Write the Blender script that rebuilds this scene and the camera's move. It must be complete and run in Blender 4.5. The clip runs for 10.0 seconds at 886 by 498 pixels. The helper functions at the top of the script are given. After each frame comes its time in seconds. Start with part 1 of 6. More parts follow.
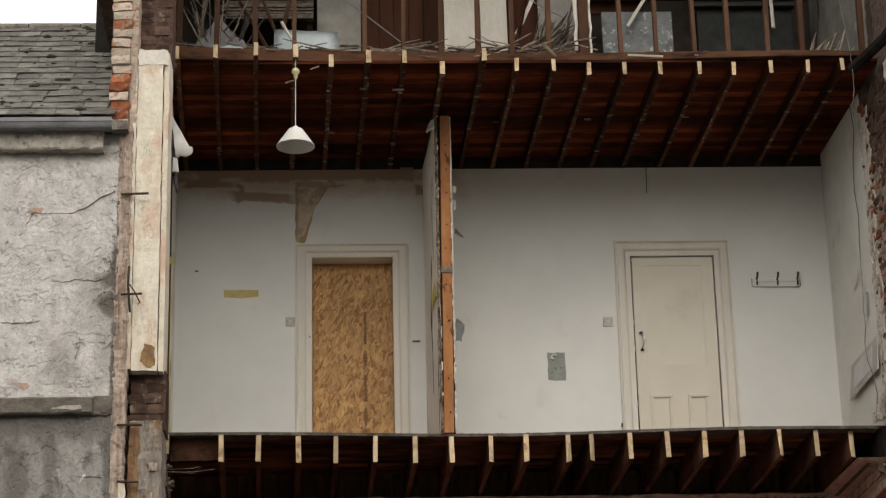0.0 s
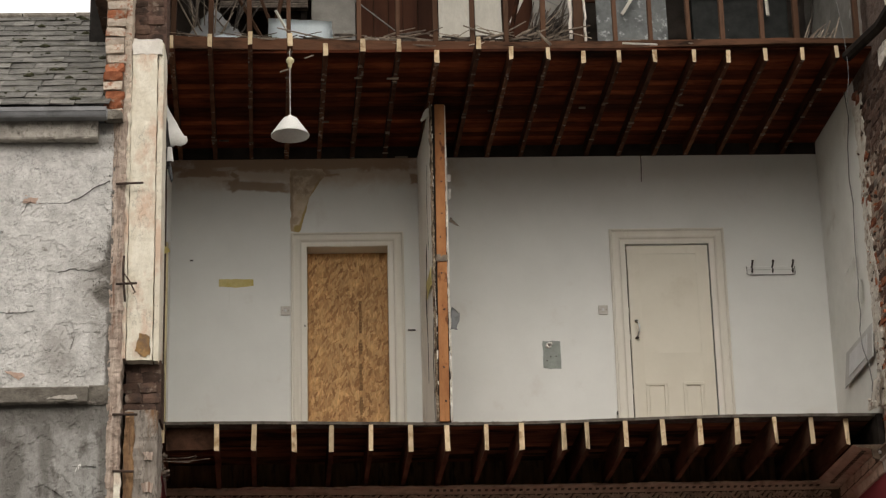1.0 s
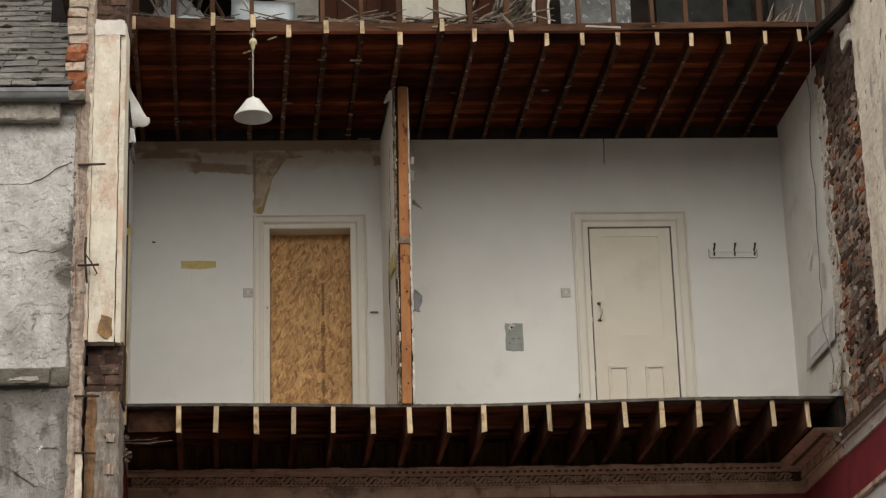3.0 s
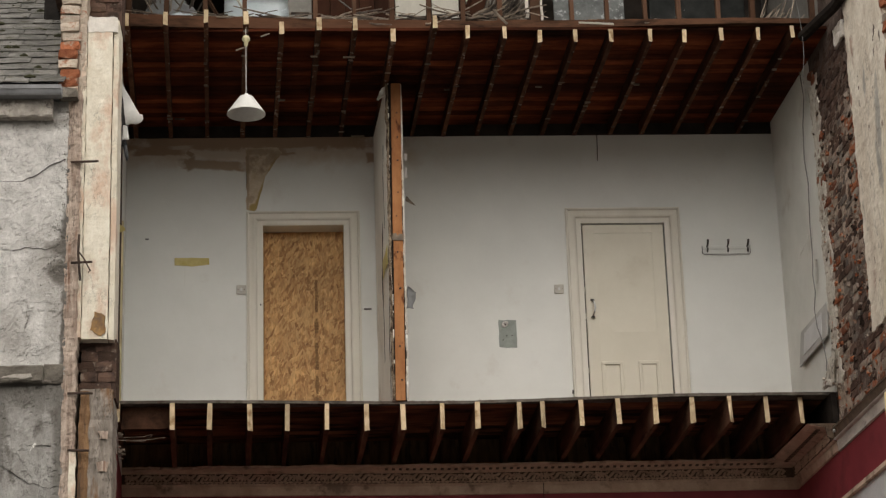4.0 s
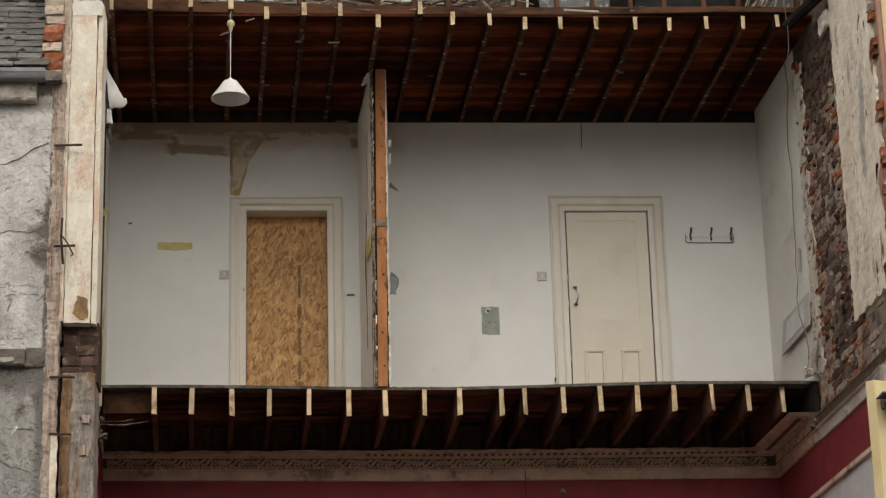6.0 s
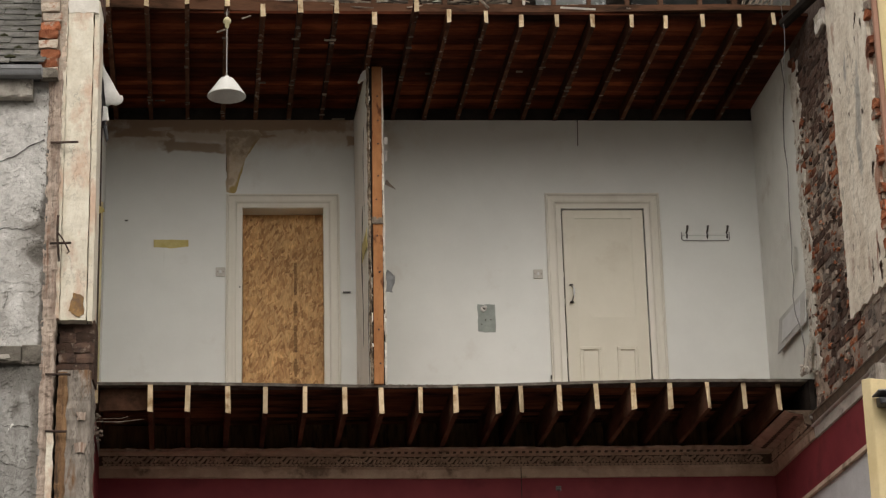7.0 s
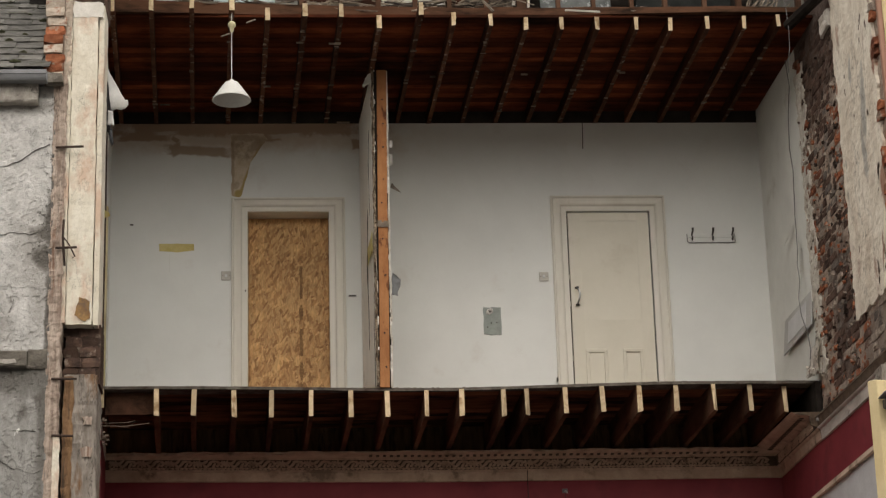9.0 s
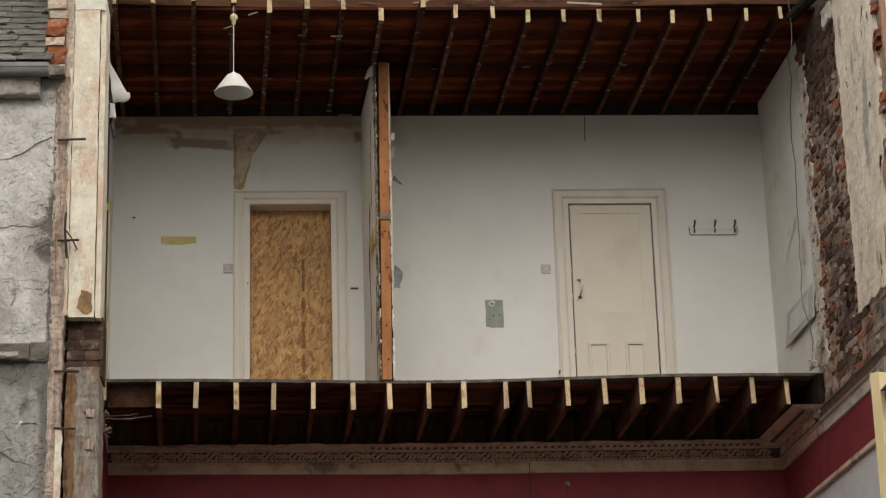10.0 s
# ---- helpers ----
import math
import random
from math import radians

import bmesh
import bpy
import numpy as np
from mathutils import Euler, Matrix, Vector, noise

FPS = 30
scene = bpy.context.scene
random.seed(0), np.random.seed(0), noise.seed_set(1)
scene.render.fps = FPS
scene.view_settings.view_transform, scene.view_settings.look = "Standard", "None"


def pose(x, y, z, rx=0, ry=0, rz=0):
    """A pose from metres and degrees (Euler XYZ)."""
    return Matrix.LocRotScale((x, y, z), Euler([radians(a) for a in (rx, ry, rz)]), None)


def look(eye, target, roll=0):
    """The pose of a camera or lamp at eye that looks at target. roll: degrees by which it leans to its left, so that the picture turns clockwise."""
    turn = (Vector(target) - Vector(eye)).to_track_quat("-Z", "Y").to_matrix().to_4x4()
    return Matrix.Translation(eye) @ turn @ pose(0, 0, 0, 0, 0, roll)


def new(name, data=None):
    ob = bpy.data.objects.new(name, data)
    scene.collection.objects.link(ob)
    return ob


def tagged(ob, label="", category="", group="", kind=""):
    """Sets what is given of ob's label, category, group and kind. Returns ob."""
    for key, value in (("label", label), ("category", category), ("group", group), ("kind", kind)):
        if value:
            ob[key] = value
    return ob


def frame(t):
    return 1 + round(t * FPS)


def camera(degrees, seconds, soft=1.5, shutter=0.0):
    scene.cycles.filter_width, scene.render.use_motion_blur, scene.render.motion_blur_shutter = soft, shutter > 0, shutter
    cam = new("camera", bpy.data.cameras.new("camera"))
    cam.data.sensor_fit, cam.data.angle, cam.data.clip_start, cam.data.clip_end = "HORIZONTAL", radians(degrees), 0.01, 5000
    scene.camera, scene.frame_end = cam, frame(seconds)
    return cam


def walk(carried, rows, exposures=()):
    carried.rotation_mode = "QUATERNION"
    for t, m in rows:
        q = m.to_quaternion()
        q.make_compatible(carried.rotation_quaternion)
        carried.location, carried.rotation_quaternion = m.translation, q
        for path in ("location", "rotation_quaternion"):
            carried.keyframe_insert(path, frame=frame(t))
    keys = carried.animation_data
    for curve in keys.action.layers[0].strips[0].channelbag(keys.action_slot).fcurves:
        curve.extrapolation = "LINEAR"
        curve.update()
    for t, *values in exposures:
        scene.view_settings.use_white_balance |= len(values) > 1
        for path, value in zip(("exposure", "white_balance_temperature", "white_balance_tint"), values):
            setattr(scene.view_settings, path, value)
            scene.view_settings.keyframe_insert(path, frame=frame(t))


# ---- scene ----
cam = camera(22.08, 10.0, soft=1.3)
EYE = 1.6
# seconds, yaw, pitch, roll: the camera stands and turns
TURNS = [
    (0, -1.945, 19.715, 1.210),
    (0.5, -1.919, 19.611, 1.286),
    (1, -2.013, 19.429, 1.397),
    (1.5, -2.240, 19.341, 1.475),
    (2, -2.556, 19.174, 1.522),
    (2.5, -2.848, 19.024, 1.520),
    (4, -3.083, 18.871, 1.691),
    (4.5, -3.207, 18.760, 1.755),
    (5, -3.314, 18.680, 1.541),
    (5.5, -3.486, 18.588, 1.461),
    (7, -3.730, 18.450, 1.390),
    (7.5, -3.664, 18.500, 1.463),
    (8, -3.599, 18.534, 1.613),
    (8.5, -3.527, 18.577, 1.618),
    (9, -3.528, 18.532, 1.558),
    (9.5, -3.521, 18.448, 1.545),
    (10, -3.469, 18.344, 1.567),
]
walk(cam, [(t, pose(0, 0, EYE, 90 + pitch, roll, yaw)) for t, yaw, pitch, roll in TURNS], exposures=[(0.0, 0.33, 6860, 11), (10.0, 0.33, 6860, 11)])

# ---- light ----
world = bpy.data.worlds.new("overcast")
scene.world = world
world.use_nodes = True
wn, wl = world.node_tree.nodes, world.node_tree.links
sky = wn.new("ShaderNodeTexSky")
sky.sky_type, sky.sun_disc = "NISHITA", False
sky.sun_elevation, sky.sun_rotation = radians(37), radians(180)
sky.air_density, sky.dust_density, sky.ozone_density = 1.5, 6.0, 0.6
grey = wn.new("ShaderNodeHueSaturation")
grey.inputs["Saturation"].default_value = 0.18
wl.new(sky.outputs[0], grey.inputs["Color"])
cloud = wn.new("ShaderNodeMix")
cloud.data_type = "RGBA"
cloud.inputs[0].default_value = 0.8
cloud.inputs[7].default_value = (10.0, 10.0, 9.9, 1)
wl.new(grey.outputs[0], cloud.inputs[6])
wl.new(cloud.outputs[2], wn["Background"].inputs["Color"])
wn["Background"].inputs["Strength"].default_value = 0.13

sun = new("sun", bpy.data.lights.new("sun", "SUN"))
sun.data.energy, sun.data.angle, sun.data.color = 0.6, radians(50), (1.0, 0.97, 0.93)
sun.matrix_world = look((0, -26, 20), (0, 0, 0))

# ---- materials ----


def mat(name, a, b, scale=6.0, rough=0.85, stain=None, stain_scale=1.5, stain_at=(0.55, 0.7), bump=0.25, grain=60.0,
        stretch=(1, 1, 1), metallic=0.0, vary=0.0, specular=0.3, detail=6.0, island=0.0, speckle=0.2, flake=0.0, flake_scale=9.0):
    """Two-scale colour variation, an optional stain with its own outline, and a fine relief."""
    m = bpy.data.materials.new(name)
    m.use_nodes = True
    n, l = m.node_tree.nodes, m.node_tree.links
    p = n["Principled BSDF"]
    p.inputs["Metallic"].default_value = metallic
    p.inputs["Specular IOR Level"].default_value = specular
    tc = n.new("ShaderNodeTexCoord")
    info = n.new("ShaderNodeObjectInfo")
    shift = n.new("ShaderNodeVectorMath")
    shift.operation = "SCALE"
    shift.inputs[0].default_value = (17.0, 29.0, 43.0)
    l.new(info.outputs["Random"], shift.inputs["Scale"])
    add = n.new("ShaderNodeVectorMath")
    l.new(tc.outputs["Object"], add.inputs[0])
    l.new(shift.outputs[0], add.inputs[1])
    mp = n.new("ShaderNodeMapping")
    mp.inputs["Scale"].default_value = stretch
    l.new(add.outputs[0], mp.inputs["Vector"])

    def noise_tex(s, d=detail, r=0.6):
        t = n.new("ShaderNodeTexNoise")
        t.inputs["Scale"].default_value, t.inputs["Detail"].default_value, t.inputs["Roughness"].default_value = s, d, r
        l.new(mp.outputs[0], t.inputs["Vector"])
        return t

    ramp = n.new("ShaderNodeValToRGB")
    ramp.color_ramp.elements[0].position, ramp.color_ramp.elements[1].position = 0.32, 0.68
    ramp.color_ramp.elements[0].color, ramp.color_ramp.elements[1].color = (*a, 1), (*b, 1)
    l.new(noise_tex(scale).outputs["Fac"], ramp.inputs[0])
    colour = ramp.outputs[0]
    fine = noise_tex(grain, 7.0, 0.7)
    if stain:
        edge = n.new("ShaderNodeValToRGB")
        edge.color_ramp.elements[0].position, edge.color_ramp.elements[1].position = stain_at
        l.new(noise_tex(stain_scale, 8.0, 0.65).outputs["Fac"], edge.inputs[0])
        mix = n.new("ShaderNodeMix")
        mix.data_type = "RGBA"
        l.new(edge.outputs[0], mix.inputs[0])
        l.new(colour, mix.inputs[6])
        mix.inputs[7].default_value = (*stain, 1)
        colour = mix.outputs[2]
    if flake:
        # thin dark lines along the edges of flaked paint, in some places only
        line = n.new("ShaderNodeMath")
        line.operation = "SUBTRACT"
        line.inputs[1].default_value = 0.5
        l.new(noise_tex(flake_scale, 9.0, 0.62).outputs["Fac"], line.inputs[0])
        size = n.new("ShaderNodeMath")
        size.operation = "ABSOLUTE"
        l.new(line.outputs[0], size.inputs[0])
        thin = n.new("ShaderNodeMapRange")
        thin.inputs["From Max"].default_value = 0.014
        thin.inputs["To Min"].default_value, thin.inputs["To Max"].default_value = flake, 0.0
        l.new(size.outputs[0], thin.inputs["Value"])
        some = n.new("ShaderNodeMapRange")
        some.inputs["From Min"].default_value, some.inputs["From Max"].default_value = 0.45, 0.58
        l.new(noise_tex(flake_scale * 0.4, 3.0).outputs["Fac"], some.inputs["Value"])
        both = n.new("ShaderNodeMath")
        both.operation = "MULTIPLY"
        l.new(thin.outputs[0], both.inputs[0])
        l.new(some.outputs[0], both.inputs[1])
        dark = n.new("ShaderNodeMix")
        dark.data_type = "RGBA"
        l.new(both.outputs[0], dark.inputs[0])
        l.new(colour, dark.inputs[6])
        dark.inputs[7].default_value = (*(0.25 * c for c in a), 1)
        colour = dark.outputs[2]
    speck = n.new("ShaderNodeMapRange")
    speck.inputs["To Min"].default_value, speck.inputs["To Max"].default_value = 1 - speckle, 1 + speckle
    l.new(fine.outputs["Fac"], speck.inputs["Value"])
    value = speck.outputs[0]
    if vary:
        rnd = n.new("ShaderNodeMapRange")
        rnd.inputs["To Min"].default_value, rnd.inputs["To Max"].default_value = 1 - vary, 1 + vary
        l.new(info.outputs["Random"], rnd.inputs["Value"])
        mul = n.new("ShaderNodeMath")
        mul.operation = "MULTIPLY"
        l.new(value, mul.inputs[0])
        l.new(rnd.outputs[0], mul.inputs[1])
        value = mul.outputs[0]
    if island:
        geo = n.new("ShaderNodeNewGeometry")
        each = n.new("ShaderNodeMapRange")
        each.inputs["To Min"].default_value, each.inputs["To Max"].default_value = 1 - island, 1 + island
        l.new(geo.outputs["Random Per Island"], each.inputs["Value"])
        times = n.new("ShaderNodeMath")
        times.operation = "MULTIPLY"
        l.new(value, times.inputs[0])
        l.new(each.outputs[0], times.inputs[1])
        value = times.outputs[0]
    hsv = n.new("ShaderNodeHueSaturation")
    l.new(colour, hsv.inputs["Color"])
    l.new(value, hsv.inputs["Value"])
    l.new(hsv.outputs[0], p.inputs["Base Color"])
    rr = n.new("ShaderNodeMapRange")
    rr.inputs["To Min"].default_value, rr.inputs["To Max"].default_value = max(rough - 0.12, 0.05), min(rough + 0.12, 1.0)
    l.new(fine.outputs["Fac"], rr.inputs["Value"])
    l.new(rr.outputs[0], p.inputs["Roughness"])
    if bump:
        bp = n.new("ShaderNodeBump")
        bp.inputs["Strength"].default_value, bp.inputs["Distance"].default_value = bump, 0.01
        l.new(fine.outputs["Fac"], bp.inputs["Height"])
        l.new(bp.outputs[0], p.inputs["Normal"])
    return m


def blotch(m, colour, spots, scale=12.0, ragged=0.6, soft=0.3, strength=1.0, plane="xz", square=False):
    """Patches of colour with a ragged outline: spots are (a, b), (half width, half height), turn in degrees, in the
    plane given.
    """
    n, l = m.node_tree.nodes, m.node_tree.links
    p = n["Principled BSDF"]
    tc = n.new("ShaderNodeTexCoord")
    tex = n.new("ShaderNodeTexNoise")
    tex.inputs["Scale"].default_value, tex.inputs["Detail"].default_value, tex.inputs["Roughness"].default_value = scale, 8.0, 0.65
    l.new(tc.outputs["Object"], tex.inputs["Vector"])
    total = None
    for (a, b), (ra, rb), turn in spots:
        mp = n.new("ShaderNodeMapping")
        mp.vector_type = "TEXTURE"
        if plane == "xz":
            mp.inputs["Location"].default_value, mp.inputs["Rotation"].default_value, mp.inputs["Scale"].default_value = (a, 0, b), (0, radians(-turn), 0), (ra, 1e4, rb)
        elif plane == "yz":
            mp.inputs["Location"].default_value, mp.inputs["Rotation"].default_value, mp.inputs["Scale"].default_value = (0, a, b), (radians(turn), 0, 0), (1e4, ra, rb)
        else:
            mp.inputs["Location"].default_value, mp.inputs["Rotation"].default_value, mp.inputs["Scale"].default_value = (a, b, 0), (0, 0, radians(turn)), (ra, rb, 1e4)
        l.new(tc.outputs["Object"], mp.inputs["Vector"])
        if square:
            size = n.new("ShaderNodeVectorMath")
            size.operation = "ABSOLUTE"
            l.new(mp.outputs[0], size.inputs[0])
            axes = n.new("ShaderNodeSeparateXYZ")
            l.new(size.outputs[0], axes.inputs[0])
            far = n.new("ShaderNodeMath")
            far.operation = "MAXIMUM"
            first, second = {"xz": (0, 2), "yz": (1, 2), "xy": (0, 1)}[plane]
            l.new(axes.outputs[first], far.inputs[0])
            l.new(axes.outputs[second], far.inputs[1])
            d = far.outputs[0]
        else:
            size = n.new("ShaderNodeVectorMath")
            size.operation = "LENGTH"
            l.new(mp.outputs[0], size.inputs[0])
            d = size.outputs["Value"]
        wave = n.new("ShaderNodeMath")
        wave.operation = "MULTIPLY_ADD"
        wave.inputs[1].default_value = 2 * ragged
        l.new(tex.outputs["Fac"], wave.inputs[0])
        l.new(d, wave.inputs[2])
        edge = n.new("ShaderNodeMapRange")
        edge.interpolation_type = "SMOOTHSTEP"
        edge.inputs["From Min"].default_value, edge.inputs["From Max"].default_value = 1 + ragged - soft, 1 + ragged + soft
        edge.inputs["To Min"].default_value, edge.inputs["To Max"].default_value = strength, 0.0
        l.new(wave.outputs[0], edge.inputs["Value"])
        if total is None:
            total = edge.outputs[0]
        else:
            most = n.new("ShaderNodeMath")
            most.operation = "MAXIMUM"
            l.new(total, most.inputs[0])
            l.new(edge.outputs[0], most.inputs[1])
            total = most.outputs[0]
    mix = n.new("ShaderNodeMix")
    mix.data_type = "RGBA"
    before = p.inputs["Base Color"].links[0].from_socket
    l.new(total, mix.inputs[0])
    l.new(before, mix.inputs[6])
    mix.inputs[7].default_value = (*colour, 1)
    l.new(mix.outputs[2], p.inputs["Base Color"])
    return m


M_WALL = mat("wall_paint", (0.684, 0.685, 0.650), (0.754, 0.756, 0.720), 1.3, 0.8, (0.62, 0.59, 0.54), 2.2, (0.60, 0.82), 0.05, 40, speckle=0.02)
# brown plaster bared under the ceiling of the narrow room, with a bar-shaped scar and islands of paint
blotch(M_WALL, (0.54, 0.43, 0.33), [((-0.49, 9.50), (1.30, 0.20), 0)], 5.0, 0.7, 0.5, 0.8, square=True)
blotch(M_WALL, (0.36, 0.245, 0.16), [((-0.49, 9.545), (1.24, 0.115), 0), ((-1.35, 9.42), (0.22, 0.05), 0), ((-0.2, 9.44), (0.12, 0.07), 0), ((0.63, 9.33), (0.05, 0.05), 0)], 7.0, 0.75, 0.22, 0.9, square=True)
blotch(M_WALL, (0.33, 0.23, 0.145), [((-0.83, 9.268), (0.285, 0.046), -3.5), ((-1.06, 9.285), (0.055, 0.055), 25), ((-1.07, 9.385), (0.035, 0.02), -35)], 11.0, 0.6, 0.28, 0.85, square=True)
blotch(M_WALL, (0.56, 0.49, 0.41), [((-0.04, 9.42), (0.14, 0.022), 4), ((-0.75, 9.37), (0.16, 0.03), -3), ((0.32, 9.40), (0.10, 0.012), 0), ((-1.15, 9.45), (0.10, 0.018), 3)], 16.0, 0.7, 0.3, 0.75, square=True)
M_WALL_SIDE = mat("side_wall_paint", (0.65, 0.645, 0.60), (0.74, 0.735, 0.69), 3.0, 0.85, (0.50, 0.46, 0.40), 2.5, (0.58, 0.78), 0.15, 40, speckle=0.05)
M_SCORCH = mat("scorched_seam", (0.15, 0.082, 0.038), (0.27, 0.15, 0.065), 14.0, 0.85, None, bump=0.3, grain=60)
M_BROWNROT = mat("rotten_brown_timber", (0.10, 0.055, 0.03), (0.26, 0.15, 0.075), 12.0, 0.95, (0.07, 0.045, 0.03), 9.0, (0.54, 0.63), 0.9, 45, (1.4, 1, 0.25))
M_TORN = mat("dirty_torn_plaster", (0.46, 0.41, 0.345), (0.64, 0.60, 0.53), 12.0, 0.92, (0.27, 0.20, 0.15), 8.0, (0.58, 0.66), 0.8, 40, (1.3, 1, 0.5), flake=0.7, flake_scale=10.0)
M_MOULD = mat("black_mould", (0.08, 0.072, 0.062), (0.20, 0.18, 0.155), 20.0, 0.95, None, bump=0.4, grain=60)
M_JOIST_FLOOR = mat("brown_floor_joist", (0.055, 0.027, 0.017), (0.150, 0.075, 0.046), 5.0, 0.9, (0.045, 0.024, 0.016), 6.0, (0.52, 0.64), 0.5, 45, (1, 0.3, 1), vary=0.35, specular=0.05)
M_BOARD_FLOOR = mat("sooty_floorboard", (0.085, 0.036, 0.019), (0.26, 0.105, 0.055), 3.2, 0.9, (0.022, 0.013, 0.011), 1.7, (0.45, 0.60), 0.5, 40, (0.5, 1.6, 1), vary=0.4, specular=0.05)
M_DUST = mat("dusty_board_edge", (0.055, 0.044, 0.036), (0.17, 0.145, 0.12), 14.0, 0.95, (0.06, 0.04, 0.03), 7.0, (0.54, 0.64), 0.5, 60)
M_NEARBLACK = mat("near_black", (0.010, 0.008, 0.007), (0.03, 0.024, 0.020), 6.0, 0.95, None, bump=0.4, grain=40, specular=0.05)
M_LATH_DARK = mat("blackened_lath", (0.030, 0.024, 0.020), (0.13, 0.105, 0.085), 12.0, 0.95, None, bump=0.3, grain=80, island=0.6)
M_OLDCREAM = mat("yellowed_batten_paint", (0.40, 0.33, 0.19), (0.54, 0.46, 0.30), 8.0, 0.75, (0.24, 0.18, 0.10), 7.0, (0.56, 0.66), 0.2, 50, (1, 1, 0.3))
M_GLUE = mat("yellowed_glue", (0.50, 0.39, 0.265), (0.64, 0.54, 0.42), 12.0, 0.8, (0.36, 0.27, 0.19), 9.0, (0.54, 0.66), 0.4, 50)
blotch(M_GLUE, (0.37, 0.265, 0.075), [((-0.375, 9.06), (0.026, 0.28), -22), ((-0.47, 8.84), (0.05, 0.05), 0)], 14.0, 0.7, 0.3, 0.85)
blotch(M_GLUE, (0.27, 0.185, 0.115), [((-0.532, 9.12), (0.014, 0.34), 0), ((-0.31, 9.33), (0.10, 0.05), 40), ((-0.42, 9.40), (0.13, 0.035), 0), ((-0.50, 8.93), (0.05, 0.03), 40)], 16.0, 0.9, 0.35, 0.5)
M_TRIM = mat("cream_gloss_paint", (0.62, 0.585, 0.50), (0.70, 0.665, 0.58), 3.0, 0.45, (0.50, 0.44, 0.34), 6.0, (0.62, 0.76), 0.05, 40, (1, 1, 0.3), specular=0.4, speckle=0.04)
M_DOOR = mat("cream_door_paint", (0.61, 0.565, 0.455), (0.67, 0.625, 0.515), 2.0, 0.42, (0.55, 0.49, 0.38), 3.0, (0.6, 0.8), 0.04, 40, specular=0.4, speckle=0.03)
M_JOIST = mat("old_dark_joist", (0.028, 0.0105, 0.0052), (0.078, 0.029, 0.0145), 5.0, 0.9, (0.025, 0.012, 0.008), 6.0, (0.5, 0.62), 0.5, 45, (1, 0.3, 1), vary=0.3, specular=0.05, island=0.3)
# lighter base for the light the undersides catch, with flecks of lime residue
M_JOIST_LOW = mat("lit_limed_joist_underside", (0.060, 0.025, 0.014), (0.14, 0.066, 0.038), 9.0, 0.9, (0.27, 0.235, 0.195), 13.0, (0.57, 0.63), 0.5, 60, (1, 0.8, 1), specular=0.1, island=0.4)
M_SAWN = mat("sawn_joist_end", (0.44, 0.33, 0.20), (0.62, 0.49, 0.32), 14.0, 0.85, (0.30, 0.19, 0.10), 11.0, (0.54, 0.66), 0.3, 120, vary=0.25, island=0.2)
M_BOARD = mat("old_floorboard", (0.078, 0.0175, 0.0070), (0.215, 0.055, 0.021), 5.0, 0.9, (0.022, 0.009, 0.005), 1.3, (0.50, 0.68), 0.5, 40, (0.5, 1.6, 1), vary=0.3, island=0.55, specular=0.05, speckle=0.3)
# dark bands across the boards; the front one paints shade on the lit edge
blotch(M_BOARD, (0.014, 0.007, 0.005), [((1.4, 17.78), (4.0, 0.12), 0), ((1.4, 19.02), (4.0, 0.14), 0), ((1.4, 19.95), (4.0, 0.26), 0), ((-0.7, 18.75), (0.5, 0.2), 0), ((3.9, 19.3), (0.6, 0.6), 0)], 2.6, 0.8, 0.5, 0.5, plane="xy", square=True)
M_STUD = mat("attic_stud", (0.055, 0.029, 0.018), (0.12, 0.066, 0.042), 6.0, 0.9, (0.035, 0.021, 0.015), 6.0, (0.52, 0.64), 0.4, 60, (1, 1, 0.15), vary=0.3, specular=0.05)
M_PLATE = mat("attic_plate", (0.058, 0.028, 0.017), (0.145, 0.072, 0.042), 4.0, 0.9, (0.022, 0.013, 0.009), 4.0, (0.5, 0.62), 0.5, 50, (0.2, 1, 1), specular=0.05)
M_ORANGE = mat("orange_pine_stud", (0.27, 0.11, 0.045), (0.43, 0.20, 0.085), 6.0, 0.8, (0.11, 0.042, 0.02), 11.0, (0.60, 0.66), 0.4, 70, (1, 1, 0.45), specular=0.1, speckle=0.25)
M_LATH = mat("grey_splintered_lath", (0.11, 0.085, 0.065), (0.27, 0.22, 0.17), 10.0, 0.9, None, bump=0.3, grain=80, vary=0.3, island=0.5)
M_BRICK = mat("red_brick", (0.15, 0.055, 0.032), (0.29, 0.11, 0.062), 12.0, 0.92, (0.26, 0.20, 0.155), 12.0, (0.55, 0.63), 0.8, 60, vary=0.35, specular=0.1)
M_BRICK_DARK = mat("sooty_brick", (0.034, 0.024, 0.020), (0.11, 0.068, 0.050), 9.0, 0.95, (0.19, 0.15, 0.12), 11.0, (0.58, 0.66), 0.7, 60, vary=0.4, specular=0.1)
M_BRICK_LIME = mat("limewashed_brick", (0.37, 0.29, 0.225), (0.58, 0.51, 0.42), 12.0, 0.92, (0.30, 0.13, 0.075), 12.0, (0.53, 0.62), 0.9, 50, vary=0.25)
M_MORTAR = mat("crumbled_mortar", (0.085, 0.058, 0.043), (0.26, 0.19, 0.145), 16.0, 0.97, (0.26, 0.09, 0.048), 9.0, (0.57, 0.63), 1.0, 35, speckle=0.3, flake=0.9, flake_scale=12.0)
M_MORTAR_PALE = mat("pale_lime_mortar", (0.19, 0.145, 0.115), (0.40, 0.33, 0.27), 14.0, 0.97, (0.27, 0.115, 0.065), 8.0, (0.58, 0.66), 1.0, 35, speckle=0.3, flake=0.7, flake_scale=12.0)
